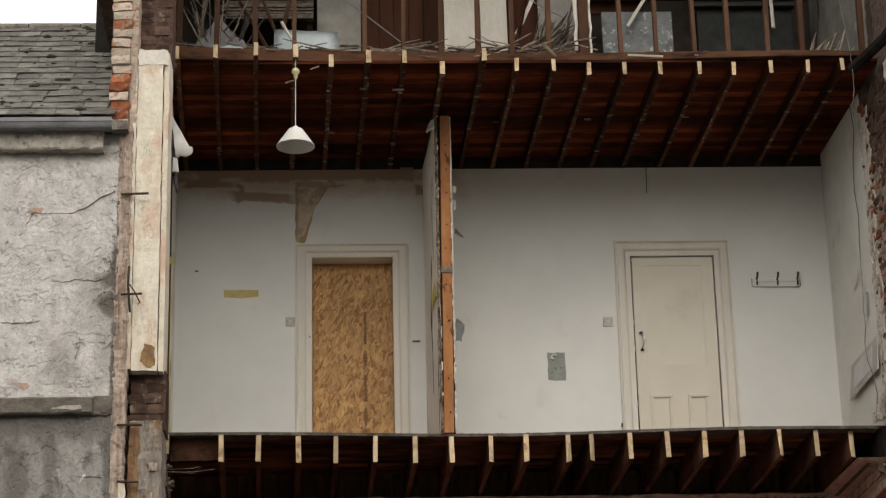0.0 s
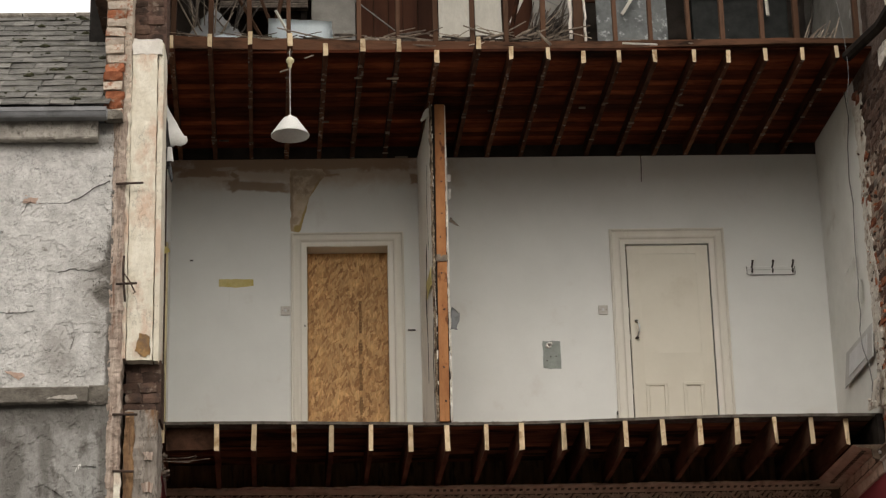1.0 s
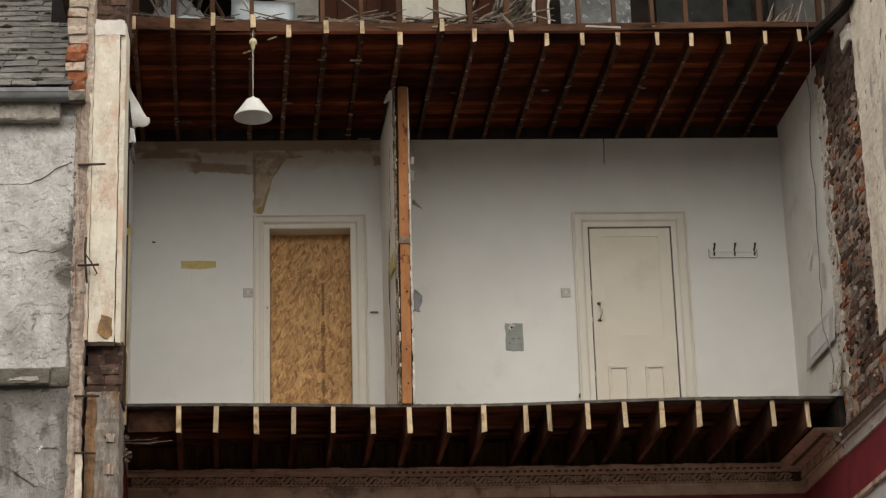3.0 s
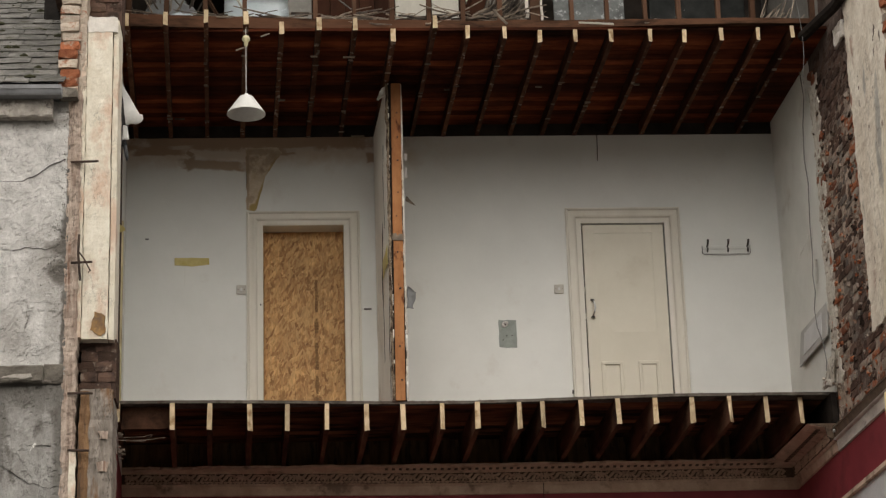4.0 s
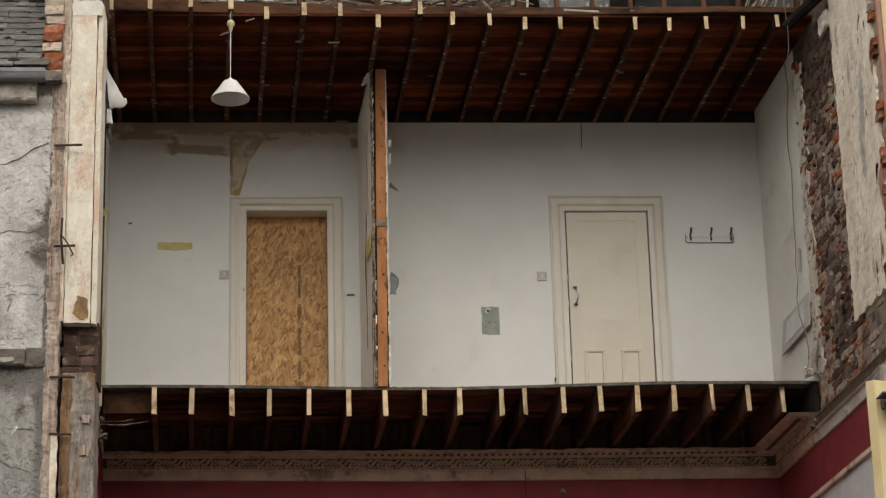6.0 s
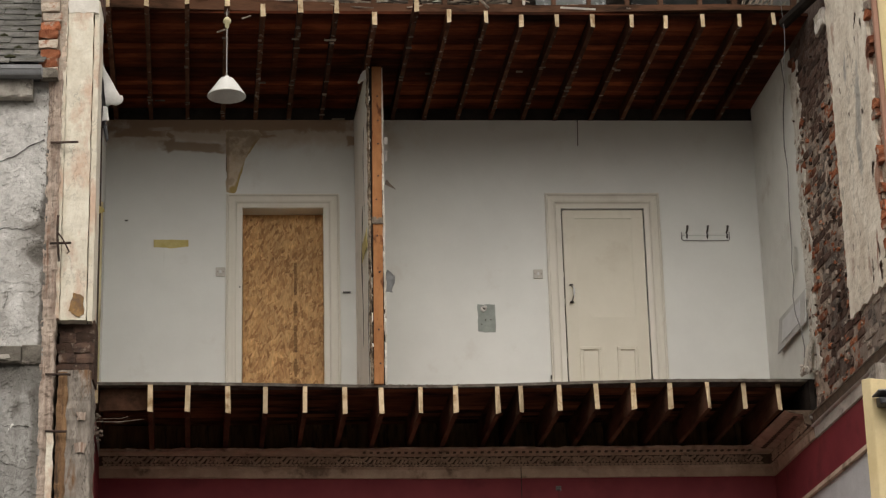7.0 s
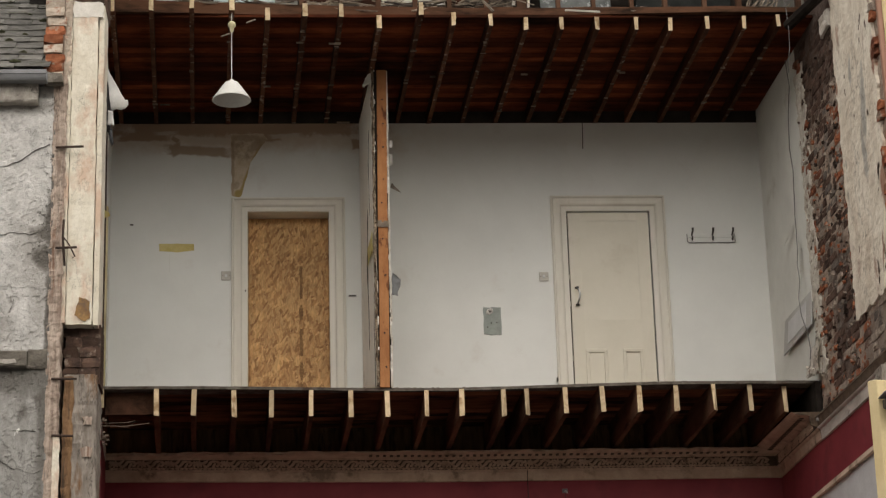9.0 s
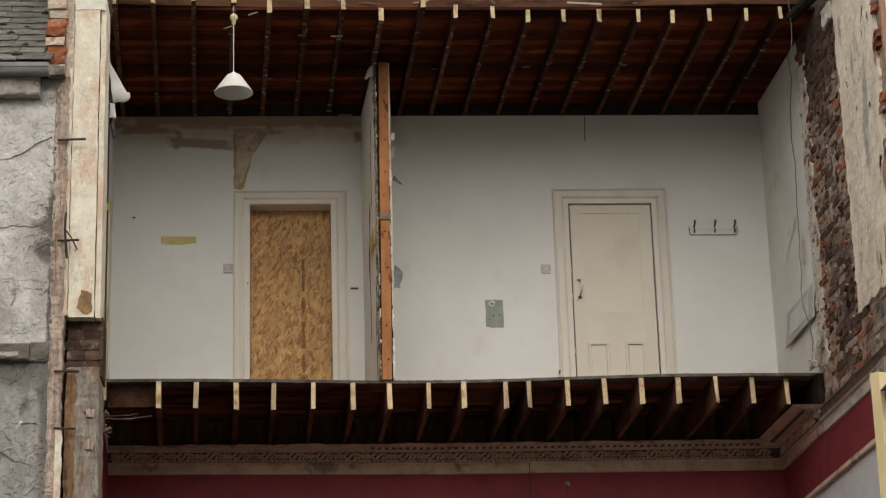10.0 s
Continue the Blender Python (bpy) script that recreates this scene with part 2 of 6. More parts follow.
M_CORE = mat("torn_wall_core", (0.21, 0.15, 0.115), (0.46, 0.37, 0.295), 12.0, 0.97, (0.24, 0.095, 0.052), 7.0, (0.56, 0.64), 1.0, 35, speckle=0.35, flake=0.9, flake_scale=11.0)
blotch(M_CORE, (0.065, 0.042, 0.034), [((17.8, 9.65), (1.2, 0.85), 0), ((17.62, 6.95), (0.26, 0.62), 0)], 5.0, 0.5, 0.35, 0.85, plane="yz", square=True)
blotch(M_CORE, (0.19, 0.148, 0.122), [((16.6, 6.45), (0.62, 0.36), 0)], 7.0, 0.5, 0.35, 0.8, plane="yz", square=True)
M_FLAKE = mat("flaking_white_plaster", (0.58, 0.51, 0.435), (0.79, 0.745, 0.675), 9.0, 0.9, (0.30, 0.225, 0.175), 7.0, (0.57, 0.61), 0.8, 36, (1.3, 1, 0.28), flake=0.9, flake_scale=8.0, speckle=0.25)
M_PIER = mat("peeling_cream_pier", (0.60, 0.54, 0.43), (0.74, 0.69, 0.58), 11.0, 0.8, (0.58, 0.43, 0.325), 3.6, (0.52, 0.62), 0.6, 36, (1, 1, 0.6), speckle=0.16, flake=0.5, flake_scale=8.0)
M_PIER_TOP = mat("bare_pier_plaster", (0.58, 0.54, 0.48), (0.70, 0.66, 0.60), 8.0, 0.9, None, bump=0.4, grain=45)
M_RUST = mat("ochre_stain", (0.20, 0.105, 0.04), (0.36, 0.22, 0.09), 14.0, 0.85, (0.16, 0.10, 0.06), 8.0, (0.5, 0.62), 0.3, 60)
M_EDGE = mat("broken_wall_edge", (0.23, 0.165, 0.128), (0.52, 0.425, 0.35), 16.0, 0.95, (0.23, 0.14, 0.10), 10.0, (0.57, 0.66), 1.0, 45, (1.8, 1, 0.18), flake=0.9, flake_scale=10.0, speckle=0.3)
M_RENDER = mat("grey_render", (0.40, 0.385, 0.36), (0.61, 0.59, 0.56), 8.0, 0.92, (0.20, 0.18, 0.157), 7.5, (0.655, 0.72), 0.9, 34, speckle=0.36, flake=0.8, flake_scale=15.0)
blotch(M_RENDER, (0.085, 0.075, 0.065), [((-1.76, 7.20), (0.05, 0.26), 0), ((-1.80, 7.12), (0.10, 0.07), 0), ((-1.79, 6.93), (0.10, 0.10), 0), ((-1.755, 7.55), (0.018, 0.5), 0), ((-1.77, 6.5), (0.025, 0.35), 0)], 11.0, 0.9, 0.4, 0.92)
# darker strip under the eaves cornice, greyer patches lower down
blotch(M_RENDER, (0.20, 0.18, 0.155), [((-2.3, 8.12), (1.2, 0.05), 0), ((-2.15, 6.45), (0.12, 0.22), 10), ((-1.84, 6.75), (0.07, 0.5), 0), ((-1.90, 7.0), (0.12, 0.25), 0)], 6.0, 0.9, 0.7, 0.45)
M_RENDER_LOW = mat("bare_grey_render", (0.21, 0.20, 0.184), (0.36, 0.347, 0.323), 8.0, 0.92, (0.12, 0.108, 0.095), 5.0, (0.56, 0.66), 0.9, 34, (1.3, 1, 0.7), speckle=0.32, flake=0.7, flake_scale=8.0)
# the strip under the string course paints its shadow along with stains
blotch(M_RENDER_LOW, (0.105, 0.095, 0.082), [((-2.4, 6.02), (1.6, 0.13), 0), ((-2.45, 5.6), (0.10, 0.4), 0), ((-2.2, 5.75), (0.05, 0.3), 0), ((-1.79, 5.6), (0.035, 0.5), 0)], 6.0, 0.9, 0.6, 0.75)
M_STONE = mat("weathered_stone", (0.14, 0.122, 0.10), (0.28, 0.25, 0.21), 9.0, 0.93, (0.10, 0.085, 0.068), 5.0, (0.54, 0.64), 0.9, 36)
M_STRING = mat("dark_weathered_course", (0.085, 0.073, 0.060), (0.175, 0.155, 0.128), 9.0, 0.93, (0.36, 0.31, 0.27), 5.0, (0.60, 0.68), 0.9, 36, (1, 1, 1.5), flake=0.6, flake_scale=8.0)
M_EAVES = mat("pale_weathered_stone", (0.27, 0.245, 0.212), (0.50, 0.455, 0.40), 10.0, 0.93, (0.11, 0.095, 0.078), 6.0, (0.55, 0.66), 1.0, 36, flake=0.8, flake_scale=9.0)
M_STUMP = mat("grey_rubble_stone", (0.155, 0.13, 0.108), (0.35, 0.305, 0.26), 13.0, 0.95, (0.17, 0.095, 0.05), 5.0, (0.54, 0.63), 1.0, 36, (1.3, 1, 0.3), flake=0.9, flake_scale=8.0, speckle=0.3)
M_SLATE = mat("mossy_slate", (0.075, 0.071, 0.063), (0.21, 0.20, 0.18), 12.0, 0.75, (0.055, 0.052, 0.030), 6.0, (0.56, 0.66), 0.7, 50, (1, 1.6, 1.6), vary=0.3, specular=0.2, speckle=0.36, flake=0.5, flake_scale=10.0)
M_LEAD = mat("grey_gutter_metal", (0.155, 0.155, 0.158), (0.24, 0.24, 0.243), 5.0, 0.55, (0.13, 0.13, 0.13), 3.0, (0.55, 0.7), 0.15, 60)
M_DARKPOST = mat("dark_slate_hung_stack", (0.014, 0.013, 0.012), (0.034, 0.030, 0.027), 6.0, 0.9, None, bump=0.5, grain=40, specular=0.08)
M_IRON = mat("rusty_iron", (0.025, 0.018, 0.014), (0.07, 0.04, 0.028), 20.0, 0.8, None, bump=0.4, grain=90)
M_RED = mat("dark_red_paint", (0.18, 0.026, 0.034), (0.235, 0.040, 0.047), 2.5, 0.65, (0.115, 0.019, 0.024), 1.8, (0.55, 0.75), 0.1, 60, specular=0.2, speckle=0.06)
M_PALE = mat("pale_grey_paint", (0.54, 0.535, 0.53), (0.64, 0.635, 0.63), 4.0, 0.75, None, bump=0.1, grain=60)
M_FRESH = mat("broken_orange_brick", (0.22, 0.070, 0.035), (0.36, 0.135, 0.068), 14.0, 0.92, (0.30, 0.225, 0.17), 11.0, (0.54, 0.62), 0.9, 50, vary=0.3, specular=0.1, speckle=0.3)
M_GREYBRICK = mat("grey_blue_brick", (0.105, 0.086, 0.074), (0.21, 0.175, 0.15), 12.0, 0.92, (0.27, 0.225, 0.185), 12.0, (0.58, 0.66), 0.8, 60, vary=0.35, specular=0.1)
M_SOOTBROWN = mat("sooty_brown_brick", (0.052, 0.031, 0.024), (0.135, 0.084, 0.065), 9.0, 0.95, (0.19, 0.15, 0.13), 6.0, (0.60, 0.74), 0.7, 60, vary=0.3, specular=0.1)
M_OLDPLASTER = mat("old_cream_plaster", (0.60, 0.515, 0.41), (0.78, 0.71, 0.60), 5.0, 0.9, (0.43, 0.315, 0.245), 4.5, (0.585, 0.66), 0.7, 36, (1.2, 1, 0.35), flake=0.65, flake_scale=4.0, speckle=0.16)
blotch(M_OLDPLASTER, (0.28, 0.125, 0.075), [((16.17, 8.6), (0.05, 0.16), 0), ((16.19, 7.55), (0.06, 0.2), 0), ((16.16, 9.2), (0.05, 0.12), 0), ((16.36, 7.05), (0.025, 0.16), 8), ((17.18, 8.75), (0.03, 0.06), 0)], 10.0, 0.7, 0.25, 0.85, plane="yz")
blotch(M_OLDPLASTER, (0.27, 0.27, 0.255), [((16.52, 8.35), (0.06, 0.30), 6), ((16.60, 7.95), (0.05, 0.22), -8), ((16.8, 8.75), (0.04, 0.12), 10)], 9.0, 0.7, 0.35, 0.7, plane="yz")
M_CORNICE_GREY = mat("weathered_grey_moulding", (0.34, 0.295, 0.255), (0.57, 0.51, 0.455), 9.0, 0.9, (0.17, 0.14, 0.12), 6.0, (0.56, 0.66), 0.6, 50, (1, 0.4, 1))
M_BOARDGREY = mat("stained_hardboard", (0.40, 0.39, 0.37), (0.50, 0.49, 0.465), 5.0, 0.75, (0.36, 0.33, 0.29), 4.0, (0.56, 0.7), 0.1, 50)
M_FRIEZE = mat("dark_frieze_ground", (0.065, 0.042, 0.029), (0.13, 0.09, 0.062), 12.0, 0.95, None, bump=0.5, grain=60)
M_CORNICE = mat("dusty_plaster_cornice", (0.40, 0.285, 0.208), (0.56, 0.42, 0.315), 7.0, 0.9, (0.22, 0.155, 0.11), 5.0, (0.54, 0.66), 0.4, 60)
M_GAP = mat("frieze_ground", (0.07, 0.05, 0.038), (0.14, 0.10, 0.075), 12.0, 0.95, None, bump=0.4, grain=60)
M_FACADE = mat("yellow_cream_masonry_paint", (0.60, 0.47, 0.25), (0.69, 0.56, 0.33), 3.0, 0.7, (0.50, 0.40, 0.24), 5.0, (0.6, 0.75), 0.25, 45, speckle=0.08)
M_REDBOARD = mat("red_brown_verge_board", (0.27, 0.145, 0.10), (0.37, 0.21, 0.15), 5.0, 0.85, (0.22, 0.12, 0.085), 5.0, (0.55, 0.7), 0.3, 60, (1, 1, 0.2))
M_SHADE = mat("white_lampshade", (0.60, 0.59, 0.555), (0.67, 0.66, 0.625), 4.0, 0.6, None, bump=0.03, grain=60)
M_SWITCH = mat("aged_switch_plastic", (0.42, 0.39, 0.34), (0.50, 0.47, 0.41), 9.0, 0.45, None, bump=0.02, grain=60, specular=0.5)
M_PLASTIC = mat("white_plastic", (0.62, 0.60, 0.54), (0.70, 0.68, 0.62), 9.0, 0.45, None, bump=0.02, grain=60, specular=0.5)
M_ROSE = mat("yellowed_ceiling_rose", (0.52, 0.46, 0.26), (0.62, 0.56, 0.36), 9.0, 0.5, None, bump=0.05, grain=60)
M_BLACK = mat("black_plastic", (0.012, 0.012, 0.014), (0.03, 0.03, 0.034), 8.0, 0.45, None, bump=0.1, grain=50, specular=0.5)
M_SHEET = mat("dark_torn_sheeting", (0.018, 0.015, 0.015), (0.05, 0.043, 0.043), 9.0, 0.55, None, bump=0.3, grain=30, specular=0.4)
M_PAPER = mat("torn_white_paper", (0.60, 0.585, 0.55), (0.72, 0.70, 0.66), 9.0, 0.85, None, bump=0.15, grain=60)
M_YELLOW = mat("yellow_tape", (0.50, 0.40, 0.13), (0.62, 0.53, 0.25), 9.0, 0.7, None, bump=0.1, grain=60)
M_GREENGREY = mat("green_grey_bare_patch", (0.25, 0.275, 0.25), (0.33, 0.355, 0.325), 14.0, 0.9, None, bump=0.3, grain=60)
M_STEEL = mat("worn_steel", (0.42, 0.42, 0.42), (0.58, 0.58, 0.57), 9.0, 0.35, None, bump=0.05, grain=60, metallic=0.9)
M_HOOK = mat("dark_bronze_hook", (0.05, 0.045, 0.04), (0.10, 0.09, 0.08), 9.0, 0.45, None, bump=0.05, grain=60, metallic=0.6)
M_ZINC = mat("mottled_sheet_metal", (0.085, 0.090, 0.088), (0.19, 0.20, 0.195), 7.0, 0.6, (0.40, 0.415, 0.41), 16.0, (0.57, 0.66), 0.2, 40, specular=0.2)
M_DARKMETAL = mat("dark_tank_metal", (0.012, 0.013, 0.012), (0.030, 0.031, 0.029), 6.0, 0.7, (0.24, 0.24, 0.23), 11.0, (0.68, 0.71), 0.2, 40, specular=0.1)
M_BLUE = mat("pale_blue_board", (0.66, 0.74, 0.77), (0.76, 0.83, 0.85), 5.0, 0.7, None, bump=0.1, grain=60)
M_GREYSHEET = mat("grey_felt_sheet", (0.24, 0.245, 0.245), (0.36, 0.365, 0.365), 6.0, 0.85, None, bump=0.3, grain=50)
M_GREYPANEL = mat("stained_grey_panel", (0.17, 0.158, 0.138), (0.27, 0.256, 0.23), 4.0, 0.8, (0.46, 0.45, 0.42), 6.0, (0.62, 0.72), 0.15, 50)
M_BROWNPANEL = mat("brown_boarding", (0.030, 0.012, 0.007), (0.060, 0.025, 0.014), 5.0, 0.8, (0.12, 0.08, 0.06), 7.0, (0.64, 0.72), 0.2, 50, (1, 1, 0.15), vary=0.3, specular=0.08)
M_CREAMPANEL = mat("cream_stained_panel", (0.48, 0.45, 0.385), (0.60, 0.57, 0.50), 4.0, 0.7, (0.38, 0.33, 0.26), 4.0, (0.58, 0.72), 0.1, 50, (1, 1, 0.4))
M_ATTIC = mat("attic_dark", (0.02, 0.015, 0.012), (0.05, 0.039, 0.031), 5.0, 0.95, None, bump=0.5, grain=30)
M_CABLE = mat("grey_cable", (0.13, 0.125, 0.12), (0.21, 0.20, 0.19), 9.0, 0.6, None, bump=0.0)
M_GROUND = mat("asphalt", (0.045, 0.045, 0.046), (0.075, 0.074, 0.073), 3.0, 0.9, (0.10, 0.097, 0.09), 0.6, (0.55, 0.7), 0.5, 40)
M_CRACK = mat("dark_crack", (0.05, 0.042, 0.036), (0.10, 0.085, 0.072), 9.0, 0.95, None, bump=0.0)
M_PINK = mat("exposed_pink_brick", (0.38, 0.25, 0.19), (0.48, 0.36, 0.29), 14.0, 0.9, None, bump=0.5, grain=60)


def osb_material():
    m = bpy.data.materials.new("osb_sheet")
    m.use_nodes = True
    n, l = m.node_tree.nodes, m.node_tree.links
    p = n["Principled BSDF"]
    tc = n.new("ShaderNodeTexCoord")
    warp = n.new("ShaderNodeTexNoise")
    warp.inputs["Scale"].default_value, warp.inputs["Detail"].default_value = 9.0, 2.0
    l.new(tc.outputs["Object"], warp.inputs["Vector"])
    bend = n.new("ShaderNodeMix")
    bend.data_type = "VECTOR"
    bend.inputs[0].default_value = 0.03
    l.new(tc.outputs["Object"], bend.inputs[4])
    l.new(warp.outputs["Color"], bend.inputs[5])
    flakes = None
    for turn, s, at in ((8, 0.85, 0.0), (-28, 0.95, 0.5), (62, 0.95, 0.6), (-8, 1.05, 0.6), (30, 1.2, 0.65)):
        mp = n.new("ShaderNodeMapping")
        mp.vector_type = "TEXTURE"
        mp.inputs["Rotation"].default_value = (0, radians(turn), 0)
        mp.inputs["Scale"].default_value = (1 / (46 * s), 1, 1 / (13 * s))
        l.new(bend.outputs[1], mp.inputs["Vector"])
        v = n.new("ShaderNodeTexVoronoi")
        v.inputs["Scale"].default_value = 1.0
        l.new(mp.outputs[0], v.inputs["Vector"])
        bw = n.new("ShaderNodeSeparateColor")
        l.new(v.outputs["Color"], bw.inputs[0])
        if flakes is None:
            flakes = bw.outputs[0]
            continue
        g = n.new("ShaderNodeMath")
        g.operation = "GREATER_THAN"
        g.inputs[1].default_value = at
        l.new(bw.outputs[1], g.inputs[0])
        x = n.new("ShaderNodeMix")
        l.new(g.outputs[0], x.inputs[0])
        l.new(flakes, x.inputs[2])
        l.new(bw.outputs[0], x.inputs[3])
        flakes = x.outputs[0]
    ramp = n.new("ShaderNodeValToRGB")
    els = ramp.color_ramp.elements
    els[0].position, els[0].color = 0.0, (0.27, 0.125, 0.043, 1)
    els[1].position, els[1].color = 0.97, (0.60, 0.36, 0.155, 1)
    mid = els.new(0.22)
    mid.color = (0.41, 0.212, 0.076, 1)
    l.new(flakes, ramp.inputs[0])
    tone = n.new("ShaderNodeTexNoise")
    tone.inputs["Scale"].default_value, tone.inputs["Detail"].default_value = 3.5, 5.0
    l.new(tc.outputs["Object"], tone.inputs["Vector"])
    wide = n.new("ShaderNodeMapRange")
    wide.inputs["From Min"].default_value, wide.inputs["From Max"].default_value = 0.3, 0.7
    wide.inputs["To Min"].default_value, wide.inputs["To Max"].default_value = 0.85, 1.18
    l.new(tone.outputs["Fac"], wide.inputs["Value"])
    fibre = n.new("ShaderNodeTexNoise")
    fibre.inputs["Scale"].default_value, fibre.inputs["Detail"].default_value = 30.0, 6.0
    thin = n.new("ShaderNodeMapping")
    thin.inputs["Scale"].default_value = (3.2, 1.0, 0.7)
    l.new(bend.outputs[1], thin.inputs["Vector"])
    l.new(thin.outputs[0], fibre.inputs["Vector"])
    grainy = n.new("ShaderNodeMapRange")
    grainy.inputs["From Min"].default_value, grainy.inputs["From Max"].default_value = 0.3, 0.7
    grainy.inputs["To Min"].default_value, grainy.inputs["To Max"].default_value = 0.76, 1.2
    l.new(fibre.outputs["Fac"], grainy.inputs["Value"])
    tint = n.new("ShaderNodeMath")
    tint.operation = "MULTIPLY"
    l.new(wide.outputs[0], tint.inputs[0])
    l.new(grainy.outputs[0], tint.inputs[1])
    hsv = n.new("ShaderNodeHueSaturation")
    l.new(ramp.outputs[0], hsv.inputs["Color"])
    l.new(tint.outputs[0], hsv.inputs["Value"])
    l.new(hsv.outputs[0], p.inputs["Base Color"])
    p.inputs["Roughness"].default_value = 0.7
    bp = n.new("ShaderNodeBump")
    bp.inputs["Strength"].default_value, bp.inputs["Distance"].default_value = 0.3, 0.004
    l.new(flakes, bp.inputs["Height"])
    l.new(bp.outputs[0], p.inputs["Normal"])
    return m


M_OSB = osb_material()

# ---- building helpers ----
YB = 19.916          # face of the back walls
FLOOR, CEIL = 6.62, 9.54
FRONT = 16.0         # line of the street front
SKEW = -0.0404       # side walls and joists run slightly aslant
XL, XR = -1.655, 4.44


def left_x(y):
    return XL + SKEW * (y - YB)


def right_x(y):
    return XR + SKEW * (y - YB)


def mesh_of(bm, name, *mats):
    me = bpy.data.meshes.new(name)
    bm.normal_update()
    bm.to_mesh(me)
    bm.free()
    for m in mats:
        me.materials.append(m)
    return me


def part(name, bm, material, parent=None, label=""):
    mats = material if isinstance(material, (list, tuple)) else (material,)
    ob = new(name, mesh_of(bm, name, *mats))
    ob.parent = parent
    return tagged(ob, label)


def piece(name, me, parent, m):
    ob = new(name, me)
    ob.parent = parent
    ob.matrix_world = m
    return ob


def thing(name, label, category, group="", kind=""):
    return tagged(new(name), label, category, group, kind)


def hexa(bm, c, slot=0, end_slot=None):
    """A block from eight corners: bottom four (anticlockwise from front left), then top four."""
    v = [bm.verts.new(p) for p in c]
    for i, q in enumerate(((0, 3, 2, 1), (4, 5, 6, 7), (0, 1, 5, 4), (1, 2, 6, 5), (2, 3, 7, 6), (3, 0, 4, 7))):
        f = bm.faces.new([v[k] for k in q])
        f.material_index = end_slot if (end_slot is not None and i == 2) else slot
    return v


def box(bm, x0, x1, y0, y1, z0, z1, slot=0, end_slot=None, skew=0.0):
    d = skew * (y1 - y0)
    return hexa(bm, [(x0, y0, z0), (x1, y0, z0), (x1 + d, y1, z0), (x0 + d, y1, z0),
                     (x0, y0, z1), (x1, y0, z1), (x1 + d, y1, z1), (x0 + d, y1, z1)], slot, end_slot)


def bevel(bm, w, seg=1):
    bmesh.ops.bevel(bm, geom=list(bm.edges), offset=w, segments=seg, affect="EDGES", profile=0.6)
    return bm


def block(x0, x1, y0, y1, z0, z1, w=0.0, skew=0.0):
    bm = bmesh.new()
    box(bm, x0, x1, y0, y1, z0, z1, skew=skew)
    return bevel(bm, w) if w else bm


def tube(bm, pts, r, sides=6, slot=0):
    """A round bar along a line of places."""
    rings = []
    pts = [Vector(p) for p in pts]
    for i, p in enumerate(pts):
        d = (pts[min(i + 1, len(pts) - 1)] - pts[max(i - 1, 0)]).normalized()
        u = d.cross(Vector((0.3, 0.2, 1)) if abs(d.z) < 0.9 else Vector((1, 0.2, 0))).normalized()
        w = d.cross(u)
        rad = r[i] if isinstance(r, (list, tuple)) else r
        rings.append([bm.verts.new(p + rad * (math.cos(a) * u + math.sin(a) * w)) for a in (2 * math.pi * k / sides for k in range(sides))])
    for a, b in zip(rings, rings[1:]):
        for k in range(sides):
            bm.faces.new((a[k], a[(k + 1) % sides], b[(k + 1) % sides], b[k])).material_index = slot
    bm.faces.new(rings[0][::-1]).material_index = slot
    bm.faces.new(rings[-1]).material_index = slot
    return bm


def lathe(bm, profile, centre, sides=32):
    """A turned form from (radius, height) pairs about an upright axis."""
    rings = [[bm.verts.new((centre[0] + r * math.cos(a), centre[1] + r * math.sin(a), centre[2] + z))
              for a in (2 * math.pi * k / sides for k in range(sides))] for r, z in profile]
    for a, b in zip(rings, rings[1:]):
        for k in range(sides):
            bm.faces.new((a[k], a[(k + 1) % sides], b[(k + 1) % sides], b[k])).smooth = True
    return bm


def rough_sheet(origin, u, v, nu, nv, depth, rough, scale=8.0, ragged=0.0, seed=0.0, back=0.05):
    """A slab with an uneven face: origin, two edge vectors, normal depth; ragged moves its outline."""
    bm = bmesh.new()
    o, u, v = Vector(origin), Vector(u), Vector(v)
    n = u.cross(v).normalized()
    rows = []
    for j in range(nv + 1):
        row = []
        for i in range(nu + 1):
            p = o + u * (i / nu) + v * (j / nv)
            q = p * scale + Vector((seed, seed * 2, seed * 3))
            d = rough * (noise.noise(q) + 0.5 * noise.noise(q * 2.7) + 0.3 * noise.noise(q * 6.1))
            if ragged:
                w = ragged * (noise.noise(p * 9 + Vector((seed, 7, 1))) + 0.6 * noise.noise(p * 25))
                if i in (0, nu):
                    p = p + u.normalized() * w
                if j in (0, nv):
                    p = p + v.normalized() * w
            row.append(bm.verts.new(p + n * (depth + d)))
        rows.append(row)
    for j in range(nv):
        for i in range(nu):
            bm.faces.new((rows[j][i], rows[j][i + 1], rows[j + 1][i + 1], rows[j + 1][i])).smooth = rough < 0.004
    rim = rows[0] + [r[-1] for r in rows[1:]] + rows[-1][-2::-1] + [r[0] for r in rows[-2:0:-1]]
    low = [bm.verts.new(p.co - n * back) for p in rim]
    for k in range(len(rim)):
        m = (k + 1) % len(rim)
        bm.faces.new((rim[m], rim[k], low[k], low[m]))
    return bm


